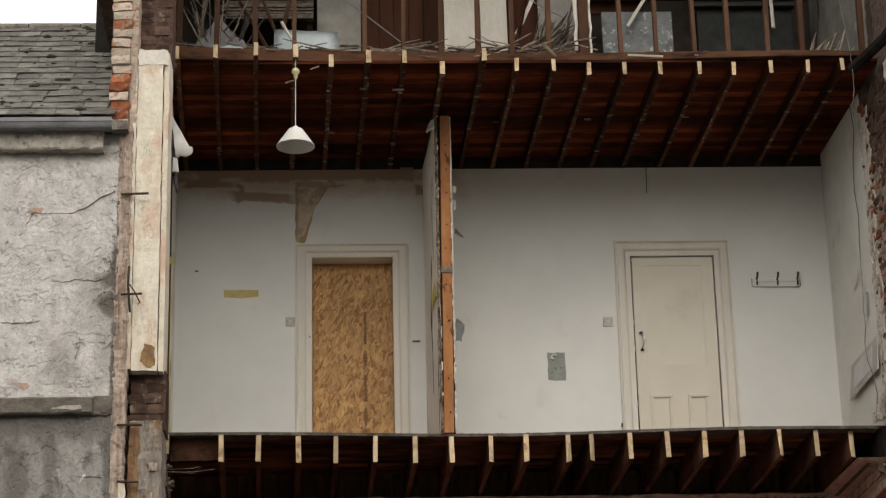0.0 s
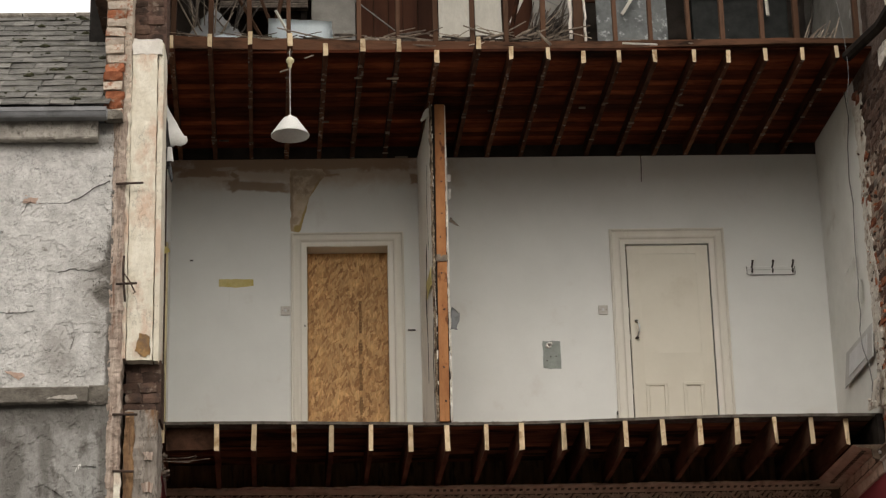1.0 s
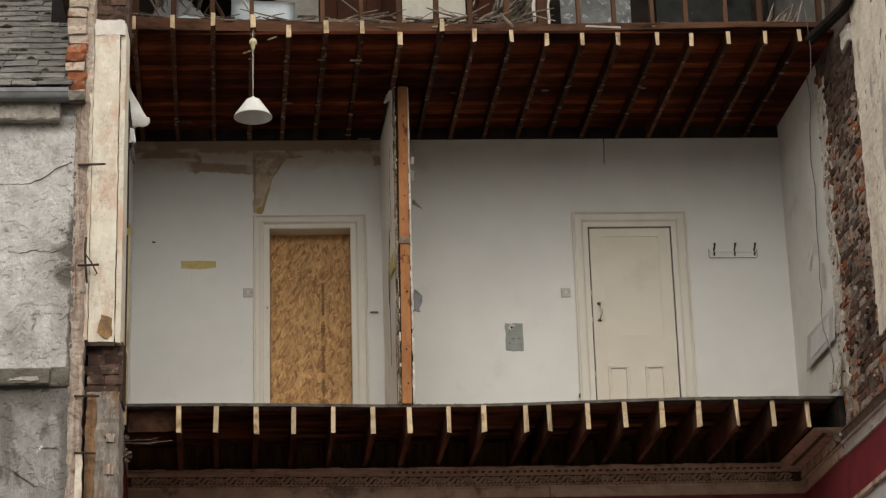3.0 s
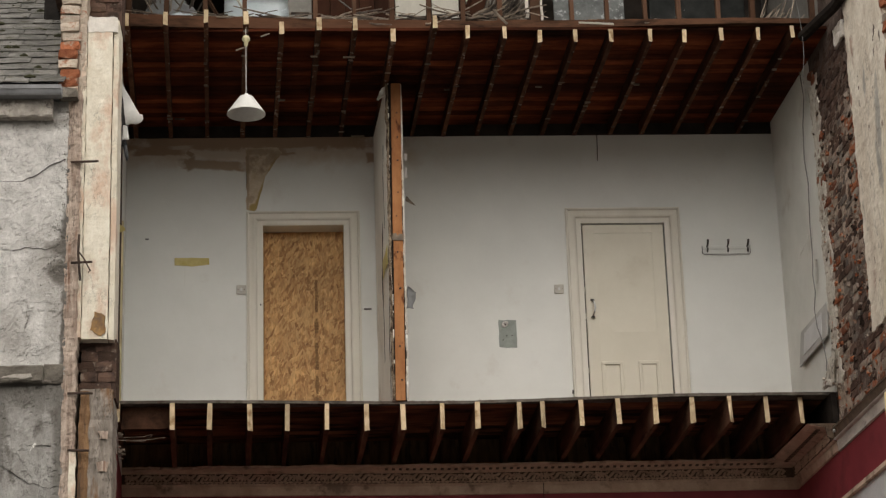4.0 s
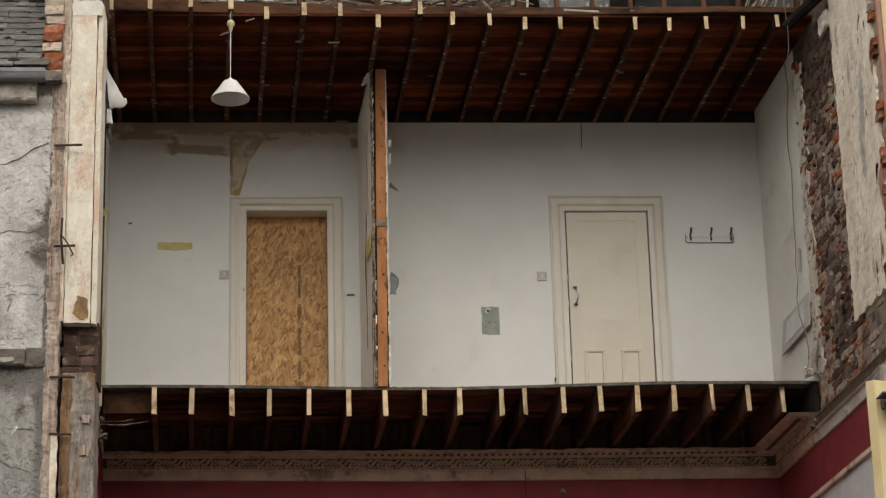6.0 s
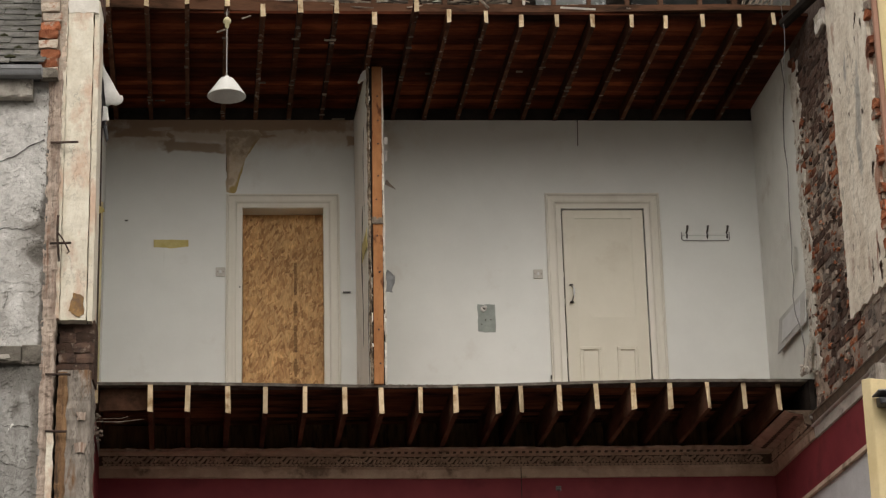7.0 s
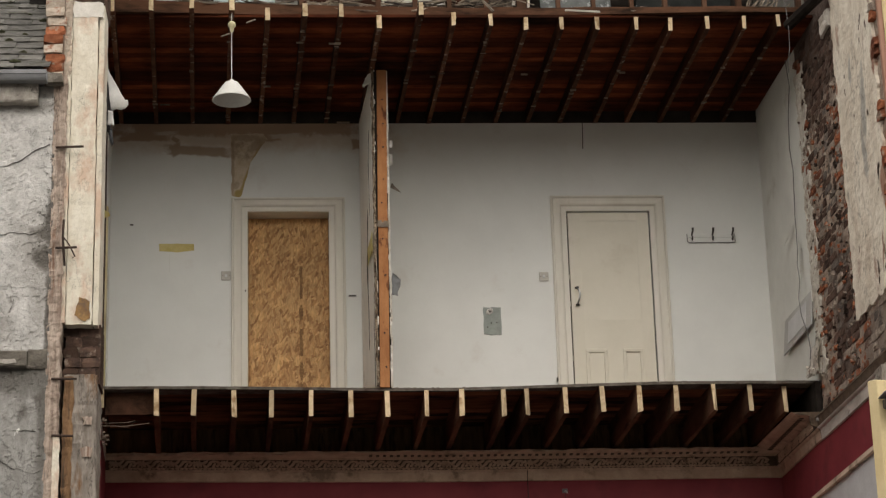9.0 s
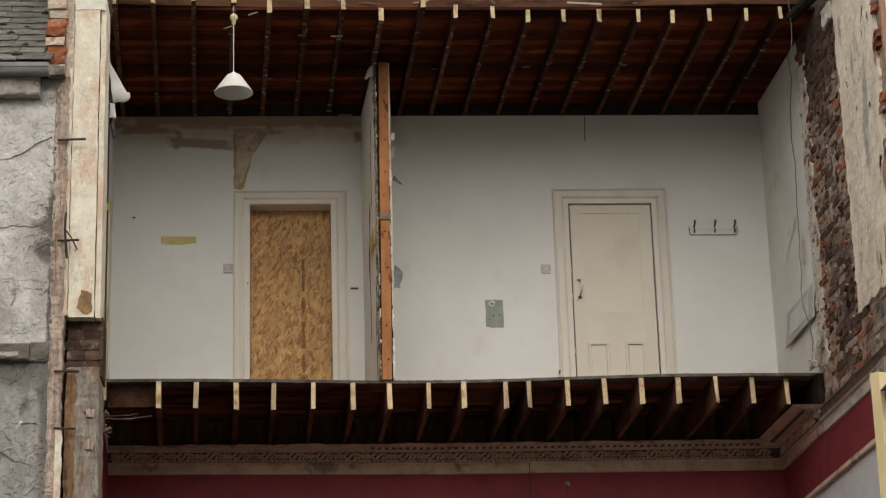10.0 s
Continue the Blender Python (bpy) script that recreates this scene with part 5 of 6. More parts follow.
part("flex", tube(bmesh.new(), [(LX + 0.004, LY, 9.545), (LX - 0.004, LY, 9.50), (LX, LY, 9.44), (LX - 0.001, LY, 9.25), (LX, LY, 9.0), (LX, LY, 8.93)], 0.0032, 6), M_PLASTIC, lamp, "twisted white flex")
bm = lathe(bmesh.new(), [(0.020, 8.905), (0.056, 8.902), (0.064, 8.892), (0.157, 8.757), (0.159, 8.747), (0.154, 8.747), (0.152, 8.757), (0.060, 8.889), (0.018, 8.897)], (LX, LY, 0), 40)
part("shade", bm, M_SHADE, lamp, "white conical shade")
part("bulb_holder", lathe(bmesh.new(), [(0.001, 8.93), (0.016, 8.93), (0.02, 8.89), (0.018, 8.86), (0.001, 8.855)], (LX, LY, 0), 14), M_PLASTIC, lamp)
for k, (dx, dz) in enumerate(((-0.085, 9.33), (0.12, 9.50))):
    tagged(part("lath_stub", tube(bmesh.new(), [(LX + dx, LY + 0.02 + 0.1 * k, dz), (LX + dx + 0.075, LY + 0.02 + 0.1 * k, dz + 0.028)], 0.007, 5), M_LATH), "broken lath end dangling near the lamp flex", "lath")

# ---- loose sheeting by the pier ----
flap = thing("torn_sheeting", "torn dark and white sheeting hanging beside the pier", "sheeting")


def torn_sheet(name, label, outline, y, material, seed, crumple, bulge):
    """A torn sheet inside an (x, z) outline, bellied out by the wind."""
    bm = bmesh.new()
    face = bm.faces.new([bm.verts.new((x, y, z)) for x, z in outline])
    bmesh.ops.triangulate(bm, faces=[face])
    for _ in range(3):
        bmesh.ops.subdivide_edges(bm, edges=[e for e in bm.edges if e.calc_length() > 0.03], cuts=1, use_grid_fill=True)
    for v in bm.verts:
        q = v.co * 9 + Vector((seed, seed, seed))
        v.co += crumple * noise.noise_vector(q) + Vector((0, bulge * math.sin((v.co.x + 1.48) * 14) + 0.4 * bulge * math.sin(v.co.z * 23), 0))
    for f in bm.faces:
        f.smooth = True
    bmesh.ops.solidify(bm, geom=list(bm.faces), thickness=0.002)
    return part(name, bm, material, flap, label)


torn_sheet("white_sheet", "white torn flap with a curled tip", [(-1.452, 8.76), (-1.44, 8.72), (-1.385, 8.60), (-1.33, 8.49), (-1.285, 8.405), (-1.262, 8.40), (-1.253, 8.36), (-1.275, 8.335), (-1.315, 8.325), (-1.352, 8.335), (-1.375, 8.325), (-1.392, 8.33), (-1.398, 8.42), (-1.416, 8.60)], 16.55, M_PAPER, 8.0, 0.008, 0.03)
torn_sheet("white_sheet", "lower white torn flap", [(-1.412, 8.325), (-1.378, 8.322), (-1.366, 8.195), (-1.392, 8.205), (-1.418, 8.20)], 16.56, M_PAPER, 9.0, 0.006, 0.02)
torn_sheet("dark_sheet", "crumpled dark sheet", [(-1.482, 8.80), (-1.440, 8.775), (-1.395, 8.58), (-1.375, 8.32), (-1.40, 8.16), (-1.45, 8.22), (-1.475, 8.28)], 16.62, M_SHEET, 6.0, 0.014, 0.03)
torn_sheet("dark_sheet", "dark torn tail", [(-1.415, 8.17), (-1.385, 8.19), (-1.375, 8.12), (-1.368, 8.06), (-1.385, 8.03), (-1.40, 8.09)], 16.60, M_BLACK, 7.0, 0.006, 0.01)
part("nail", tube(bmesh.new(), [(-1.425, 16.30, 8.735), (-1.435, 16.63, 8.725)], 0.006, 6), M_IRON, flap, "rusty nail")
tagged(part("side_batten", block(-1.618, -1.588, 18.85, 18.89, FLOOR + 0.001, 8.35, 0.003), M_OLDCREAM), "thin yellowed batten up the side wall", "trim", kind="structure")
# dark tube added for the shaded gap line between pier and side wall
tagged(part("conduit", tube(bmesh.new(), [(-1.592, 18.6, FLOOR + 0.001), (-1.59, 18.6, 8.2), (-1.594, 18.6, 9.53)], 0.008, 6), M_IRON), "thin dark tube for the shaded gap line up the side wall", "conduit")
scrap("yellow_scrap", "yellow scrap of tape on the batten", [(-1.60, 18.48, 8.10), (-1.54, 18.48, 8.12), (-1.55, 18.48, 8.15), (-1.60, 18.48, 8.19)], M_YELLOW, 3.3, 0.008)

# ---- right-hand wall things ----


def on_right(y, z, off=0.01):
    return Vector((right_x(y) - off, y, z))


board = thing("leaning_board", "thin grey-white board hanging askew on the side wall", "board")
bm = bmesh.new()
c = [(19.42, 7.09), (18.455, 7.095), (18.455, 7.40), (19.36, 7.40)]
hexa(bm, [on_right(*c[0], 0.045), on_right(*c[1], 0.045), on_right(*c[1], 0.03), on_right(*c[0], 0.03),
          on_right(*c[3], 0.024), on_right(*c[2], 0.024), on_right(*c[2], 0.012), on_right(*c[3], 0.012)])
part("panel", bevel(bm, 0.003), M_BOARDGREY, board)
bm = bmesh.new()
hexa(bm, [on_right(19.25, 7.15, 0.046), on_right(18.62, 7.15, 0.046), on_right(18.62, 7.15, 0.036), on_right(19.25, 7.15, 0.036),
          on_right(19.22, 7.35, 0.032), on_right(18.62, 7.35, 0.032), on_right(18.62, 7.35, 0.022), on_right(19.22, 7.35, 0.022)])
part("inner_panel", bevel(bm, 0.003), M_PALE, board, "stained inner panel")
CABLE = [(18.68, 9.65), (18.61, 9.37), (18.72, 9.14), (18.77, 8.84), (18.71, 8.60), (18.77, 8.19), (18.77, 8.06), (18.73, 7.86), (18.73, 7.73), (18.64, 7.55), (18.67, 7.40),
         (18.57, 7.21), (18.42, 7.02), (18.36, 6.84), (18.40, 6.77)]
bm = tube(bmesh.new(), [on_right(y, z, 0.02 + 0.07 * min(1.0, max(0.0, (8.0 - z) / 0.8))) for y, z in CABLE], 0.0045, 6)
tagged(part("loose_cable", bm, M_CABLE), "thin grey cable trailing down the side wall", "cable")
bm = tube(bmesh.new(), [(4.22, 17.68, 10.45), (4.225, 17.68, 10.15), (4.255, 17.68, 9.90), (4.275, 17.68, 9.70), (4.288, 17.69, 9.50), (4.285, 17.7, 9.35), (4.265, 17.7, 9.22), (4.262, 17.71, 9.12)], 0.0028, 6)
tagged(part("loose_cable", bm, M_CABLE), "thin grey cable hanging past the ceiling edge", "cable")
scrap("wallpaper_flap", "white curl of wallpaper peeling off the side wall", [on_right(19.10, 8.05, 0.03), on_right(18.85, 8.16, 0.02), on_right(18.86, 8.12, 0.03), on_right(19.20, 7.95, 0.07)], M_PAPER, 11.0, 0.008)
scrap("wallpaper_flap", "torn strip of wallpaper on the side wall", [on_right(18.74, 7.66, 0.02), on_right(18.66, 7.64, 0.03), on_right(18.65, 7.85, 0.015), on_right(18.72, 7.88, 0.012)], M_PAPER, 12.0, 0.006)
scrap("wallpaper_flap", "torn strip of wallpaper on the side wall", [on_right(18.56, 9.20, 0.05), on_right(18.42, 9.22, 0.05), on_right(18.50, 9.45, 0.02), on_right(18.53, 9.45, 0.02)], M_PAPER, 13.0, 0.01)
scrap("plaster_curl", "curled plaster and paper at the foot of the torn wall edge", [on_right(18.50, 6.63, 0.12), on_right(18.36, 6.62, 0.06), on_right(18.30, 6.92, 0.02), on_right(18.42, 6.96, 0.02)], M_FLAKE, 14.0, 0.025, 12)
bm = bmesh.new()
for k in range(5):
    rnd = random.Random(70 + k)
    p = on_right(18.40 + rnd.uniform(-0.12, 0.1), 6.64 + rnd.uniform(0, 0.05), rnd.uniform(0.0, 0.14))
    tube(bm, [p, p + Vector((rnd.uniform(-0.04, 0.02), rnd.uniform(-0.04, 0.04), rnd.uniform(-0.02, 0.03)))], rnd.uniform(0.006, 0.016), 5)
tagged(part("plaster_rubble", bm, M_FLAKE), "broken plaster lumps at the floor corner", "rubble", kind="stuff")

# ---- lower room trim ----
PROFILE = [(0.0, 6.085), (0.018, 6.090), (0.026, 6.165), (0.040, 6.172), (0.048, 6.184), (0.042, 6.188), (0.050, 6.276), (0.066, 6.279), (0.074, 6.288), (0.095, 6.290), (0.170, 6.296), (0.225, 6.306), (0.235, 6.316), (0.262, 6.324), (0.0, 6.324)]
OLD_PROFILE = [(0.0, 6.075), (0.018, 6.08), (0.024, 6.17), (0.045, 6.178), (0.050, 6.188), (0.034, 6.192), (0.048, 6.272), (0.066, 6.276), (0.070, 6.29), (0.0, 6.29)]


def moulding(places, material, name, label, profile, crumble=None):
    """A cornice: the profile carried along places, each a function of depth and height; crumble(s) breaks its lip back."""
    bm = bmesh.new()
    rings = []
    for i, f in enumerate(places):
        back = crumble(i) if crumble else 0.0
        rings.append([bm.verts.new(f(min(d, 0.262 - back + 0.3 * back * noise.noise(Vector((i * 0.7, d * 30, 0)))), z)) for d, z in profile])
    for a, b in zip(rings, rings[1:]):
        for k in range(len(profile)):
            m = (k + 1) % len(profile)
            # frieze ground and end faces take the second, darker colour
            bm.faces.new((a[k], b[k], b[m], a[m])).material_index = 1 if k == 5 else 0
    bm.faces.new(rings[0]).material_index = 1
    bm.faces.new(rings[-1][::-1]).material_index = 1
    bmesh.ops.recalc_face_normals(bm, faces=list(bm.faces))
    return tagged(part(name, bm, (material, M_FRIEZE)), label, "cornice", kind="structure")


def sag(x):
    """The cornice rises a little towards the older house."""
    return 0.012 * max(0.0, 1.3 - x)


CN = 140


def back_place(i):
    t = i / CN

    def place(d, z):
        x0, x1 = left_x(YB) + 0.002, right_x(YB) - 0.014 - d
        x = x0 + (x1 - x0) * t
        return (x, YB - 0.0005 - d, z + sag(x))
    return place


def lip_lost(i):
    """More of the lip is lost towards the older house."""
    t = i / CN
    return max(0.0, 0.045 + 0.09 * max(0.0, 1 - 2.0 * t) + 0.045 * noise.noise(Vector((i * 0.13, 2, 0))) + 0.02 * noise.noise(Vector((i * 0.6, 5, 0))))


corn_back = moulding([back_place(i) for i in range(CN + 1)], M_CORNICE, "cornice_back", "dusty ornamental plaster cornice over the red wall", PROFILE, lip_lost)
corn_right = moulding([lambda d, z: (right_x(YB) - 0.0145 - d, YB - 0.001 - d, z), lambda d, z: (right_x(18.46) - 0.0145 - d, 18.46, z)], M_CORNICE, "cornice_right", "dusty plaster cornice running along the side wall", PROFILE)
broken = moulding([lambda d, z: (right_x(18.42) - 0.0145 - min(d, 0.06), 18.455, min(z, 6.275)), lambda d, z: (right_x(16.06) - 0.0145 - min(d, 0.06), 16.06, min(z, 6.275))], M_CORNICE_GREY, "cornice_broken", "weathered cornice moulding broken off above", OLD_PROFILE)
part("broken_end", rough_sheet((right_x(18.46) - 0.12, 18.452, 6.20), (0.11, 0, -0.02), (0, 0, 0.12), 16, 10, 0.0, 0.012, 12, 0.012, 71.0, 0.02), M_FRIEZE, corn_right, "broken plaster end")
tagged(part("metal_clip", bevel(block(right_x(18.44) - 0.075, right_x(18.44) - 0.02, 18.40, 18.43, 6.235, 6.262), 0.006), M_STEEL), "small bent metal clip at the broken cornice end", "clip")


def lobe(bm, x, z, lx, lz, turn, depth=0.012):
    """One swelling leaf, a flattened pointed dome in the x-z plane."""
    c, s = math.cos(radians(turn)), math.sin(radians(turn))

    def at(u, w, d):
        return bm.verts.new((x + c * u - s * w, -d, z + s * u + c * w))
    lx, lz = lx * 1.16, lz * 1.2
    rim = [at(lx * math.cos(a) * (1.0 if k % 4 else 1.15), lz * math.sin(a), 0.0) for k, a in enumerate(k * math.pi / 4 for k in range(8))]
    top = [at(0.5 * lx * math.cos(a), 0.5 * lz * math.sin(a), depth) for a in (k * math.pi / 2 for k in range(4))]
    for k in range(8):
        m = (k + 1) % 8
        if k % 2 == 0:
            bm.faces.new((rim[k], rim[m], top[k // 2]))
        else:
            bm.faces.new((rim[k], rim[m], top[(k // 2 + 1) % 4], top[k // 2]))
    bm.faces.new(top)


def scroll_mesh(seed):
    """One length of the frieze, about its middle: a rosette, a curling leaf and a row of small bottom leaves."""
    bm = bmesh.new()
    rnd = random.Random(seed)
    for k in range(6):
        a = k * 60 + 15
        lobe(bm, -0.075 + 0.021 * math.cos(radians(a)), 0.010 + 0.017 * math.sin(radians(a)), 0.017, 0.010, a)
    lobe(bm, -0.075, 0.010, 0.010, 0.009, 0, 0.016)
    for x, z, lx, lz, t in ((-0.018, 0.022, 0.036, 0.012, 28), (0.022, 0.006, 0.034, 0.012, 40), (0.050, 0.026, 0.034, 0.011, 8), (0.062, -0.004, 0.026, 0.011, 55), (0.098, 0.020, 0.026, 0.012, -25), (0.096, -0.006, 0.018, 0.010, 30), (-0.020, -0.010, 0.020, 0.010, -35), (-0.115, 0.022, 0.014, 0.014, 0), (-0.116, -0.008, 0.012, 0.012, 0)):
        lobe(bm, x, z, lx, lz, t + rnd.uniform(-5, 5))
    for k in range(6):
        lobe(bm, -0.102 + 0.0415 * k, -0.031, 0.0175, 0.009, rnd.uniform(-8, 8))
    for v in bm.verts:
        v.co.z *= 1.12
    bm.normal_update()
    return mesh_of(bm, "scroll", M_CORNICE)


SCROLLS, STEP = [scroll_mesh(k) for k in range(4)], 0.247
LEAN = 5.0
x, k = left_x(YB) + 0.16, 0
while x < right_x(YB) - 0.16:
    piece("scroll", SCROLLS[k % 4], corn_back, pose(x, YB - 0.0475, 6.233 + sag(x), -LEAN))
    x, k = x + STEP, k + 1
y = YB - 0.26
while y > 18.6:
    piece("scroll", SCROLLS[k % 4], corn_right, pose(right_x(y) - 0.0655, y, 6.233) @ Matrix.Rotation(radians(-90), 4, "Z") @ Matrix.Rotation(radians(-LEAN), 4, "X"))
    y, k = y - STEP, k + 1
DENTIL = mesh_of(block(-0.014, 0.014, -0.020, 0.020, -0.006, 0.006, 0.003), "bead", M_GAP)
x = 0.7
while x < right_x(YB) - 0.24:
    piece("bead", DENTIL, corn_back, pose(x, YB - 0.150, 6.2915 + sag(x), -5))
    x += 0.062
y = YB - 0.24
while y > 18.5:
    piece("bead", DENTIL, corn_right, pose(right_x(y) - 0.165, y, 6.2915, 0, 5, -90))
    y -= 0.062
hook = thing("wall_hook", "small grey metal wall fitting on the red wall", "wall hook")
part("plate", block(2.42, 2.47, YB - 0.012, YB - 0.0005, 5.97, 6.01, 0.004), M_CABLE, hook)
part("peg", tube(bmesh.new(), [(2.445, YB - 0.012, 5.985), (2.45, YB - 0.05, 5.975), (2.46, YB - 0.055, 5.96)], 0.007, 6), M_STEEL, hook)
part("wall_wire", tube(bmesh.new(), [(2.447, YB - 0.003, 5.97), (2.45, YB - 0.003, 5.6)], 0.003, 5), M_IRON, hook)
tagged(part("drop_wire", tube(bmesh.new(), [(2.108, YB - 0.055, 6.27), (2.11, YB - 0.028, 6.1), (2.112, YB - 0.006, 6.05), (2.112, YB - 0.004, 5.6)], 0.004, 5), M_IRON), "thin dark wire down the cornice and red wall", "wire")
bm = bmesh.new()
for k in range(3):
    rnd = random.Random(40 + k)
    z = 6.25 + rnd.uniform(-0.03, 0.05)
    tube(bm, [(-1.58, 18.38, z), (-1.35, 18.36 + rnd.uniform(-0.04, 0.04), z + rnd.uniform(-0.02, 0.02)), (-1.58 + rnd.uniform(0.25, 0.42), 18.36, z + rnd.uniform(-0.01, 0.03))], [0.004, 0.003, 0.002], 4)
for k in range(22):
    rnd = random.Random(140 + k)
    p = Vector((-1.56 + rnd.uniform(-0.03, 0.03), 18.34 + rnd.uniform(-0.05, 0.05), 6.2 + rnd.uniform(-0.12, 0.1)))
    w = rnd.uniform(0.008, 0.03)
    v = box(bm, p.x, p.x + w, p.y, p.y + w, p.z, p.z + w * 0.7)
    for q in v:
        q.co += Vector((rnd.uniform(-1, 1), 0, rnd.uniform(-1, 1))) * w * 0.3
tagged(part("splintered_laths", bm, M_LATH), "splintered laths and rubble at the end of the joists", "rubble", kind="stuff")

# ---- security light on the yellow pilaster ----
light = thing("security_light", "black floodlight fixed to the yellow-cream pilaster", "floodlight")
bm = bmesh.new()
hexa(bm, [(4.325, 15.80, 5.685), (4.60, 15.80, 5.685), (4.60, 15.97, 5.70), (4.34, 15.97, 5.70), (4.315, 15.79, 5.735), (4.60, 15.79, 5.735), (4.60, 15.97, 5.775), (4.34, 15.97, 5.775)])
part("housing", bevel(bm, 0.012, 2), M_BLACK, light)
part("lens", block(4.335, 4.58, 15.782, 15.80, 5.690, 5.725, 0.004), M_BLACK, light, "glossy dark front lens")
part("visor", block(4.31, 4.60, 15.77, 15.97, 5.778, 5.79, 0.003), M_LEAD, light, "pale weathered visor")
part("bracket", block(4.42, 4.46, 15.93, 15.979, 5.73, 5.84, 0.004), M_BLACK, light)

# ---- attic ----
bm = bmesh.new()
prev = None
for k in range(41):
    t = k / 40
    x = -1.50 + t * 5.95
    y = 17.70 + 0.09 * math.sin(math.pi * min(1, t * 1.15)) + 0.004 * noise.noise(Vector((x * 5, 0, 0)))
    zt = 9.80 - 0.07 * t + 0.012 * noise.noise(Vector((x * 3, 4, 0)))
    ring = [bm.verts.new(p) for p in ((x, y, 9.686), (x, y, zt), (x, y + 0.09, zt), (x, y + 0.09, 9.686))]
    if prev:
        for i in range(4):
            bm.faces.new((prev[i], prev[(i + 1) % 4], ring[(i + 1) % 4], ring[i]))
    else:
        bm.faces.new(ring)
    prev = ring
bm.faces.new(prev[::-1])
bmesh.ops.recalc_face_normals(bm, faces=list(bm.faces))
tagged(part("attic_plate", bm, M_PLATE), "red-brown timber plate along the attic edge", "beam", kind="structure")
STUDS = [-1.49, -1.168, -0.834, -0.499, 0.104, 0.436, 0.763, 1.08, 1.374, 1.692, 2.0, 2.32, 2.625, 2.959, 3.25, 3.595, 3.896, 4.42]
for i, x in enumerate(STUDS):
    rnd = random.Random(500 + i)
    w = 0.085 if x == 2.0 else rnd.uniform(0.034, 0.048)
    bm = bmesh.new()
    v = box(bm, x - w / 2, x + w / 2, 17.80, 17.87, 9.74, 11.75)
    lean = rnd.uniform(-0.03, 0.03)
    for k in range(4, 8):
        v[k].co.x += lean
    tagged(part("attic_stud", bevel(bm, 0.003), M_STUD), "thin brown timber stud at the open attic edge", "stud", "attic studs")
tagged(part("plaster_strip", rough_sheet((2.052, 17.83, 9.75), (0.02, 0, 0), (0, 0, 1.6), 3, 50, 0.0, 0.008, 20, 0.012, 3.0, 0.05), M_FLAKE), "ragged white plaster strip on the thick attic stud", "plaster")
tagged(part("plaster_strip", rough_sheet((1.925, 17.86, 9.8), (0.025, 0, 0), (0, 0, 1.6), 3, 50, 0.0, 0.008, 20, 0.012, 5.0, 0.05), M_FLAKE), "ragged white plaster strip on the thick attic stud", "plaster")


def panel(name, label, category, x0, x1, y, z0, z1, material, tilt=0.0, thick=0.025):
    bm = bmesh.new()
    v = box(bm, x0, x1, y, y + thick, z0, z1)
    for k in range(4, 8):
        v[k].co.x += tilt
        v[k].co.y += 0.02
    return tagged(part(name, bevel(bm, 0.004), material), label, category)


panel("grey_panel", "tall stained grey wall panel in the attic", "panel", -0.33, 0.08, 19.3, 9.69, 11.6, M_GREYPANEL)
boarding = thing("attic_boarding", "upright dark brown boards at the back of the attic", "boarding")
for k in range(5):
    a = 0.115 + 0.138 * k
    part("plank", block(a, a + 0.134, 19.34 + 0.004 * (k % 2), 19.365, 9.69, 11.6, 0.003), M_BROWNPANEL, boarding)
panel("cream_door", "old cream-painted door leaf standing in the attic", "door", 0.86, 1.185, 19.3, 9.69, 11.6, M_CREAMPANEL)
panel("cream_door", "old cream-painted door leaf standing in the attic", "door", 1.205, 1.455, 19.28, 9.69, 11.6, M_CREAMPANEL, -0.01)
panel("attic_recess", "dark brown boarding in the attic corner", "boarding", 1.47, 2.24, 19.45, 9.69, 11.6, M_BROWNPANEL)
panel("grey_panel", "grey wall panel behind the lath bundle", "panel", 1.75, 2.2, 19.35, 9.69, 11.6, M_GREYPANEL)
panel("metal_sheet", "mottled grey sheet of metal leaning in the attic", "metal sheet", 2.34, 3.0, 19.2, 9.69, 10.84, M_ZINC, -0.01)
panel("metal_tank", "dark spotted metal tank side in the attic", "water tank", 3.23, 4.13, 19.2, 9.69, 10.86, M_DARKMETAL, 0.0, 0.3)
tagged(part("tank_rim", block(3.2, 4.15, 19.15, 19.24, 10.86, 10.9, 0.006), M_DARKMETAL), "grey rim lying along the tank top", "rim")
tagged(part("attic_beam", block(2.2, 4.3, 19.15, 19.27, 10.97, 11.07, 0.006), M_STUD), "brown attic beam above the metal sheets", "beam")
tagged(part("attic_beam", block(2.22, 2.75, 19.3, 19.33, 10.86, 11.0, 0.004), M_BROWNPANEL), "brown board above the metal sheet", "board")
# dark slatted board stack
stack = thing("slat_stack", "stack of dark rough slats at the back of the attic", "slats")
for k in range(32):
    z = 10.74 + 0.027 * k
    rnd = random.Random(k)
    part("slat", block(-1.2 + rnd.uniform(-0.05, 0.05), -0.36, 19.1 + rnd.uniform(0, 0.03), 19.2, z, z + 0.022, 0.003), M_LATH_DARK, stack)
for x in (-1.22, -0.40):
    part("post", block(x - 0.03, x + 0.03, 19.21, 19.27, 9.697, 11.62, 0.004), M_NEARBLACK, stack, "dark upright behind the slats")
scrap("insulation_board", "pale blue-white insulation board lying on the attic edge", [(-0.69, 18.12, 9.76), (-0.12, 18.05, 9.72), (-0.13, 18.2, 10.16), (-0.69, 18.25, 10.22)], M_BLUE, 21.0, 0.008, 6)
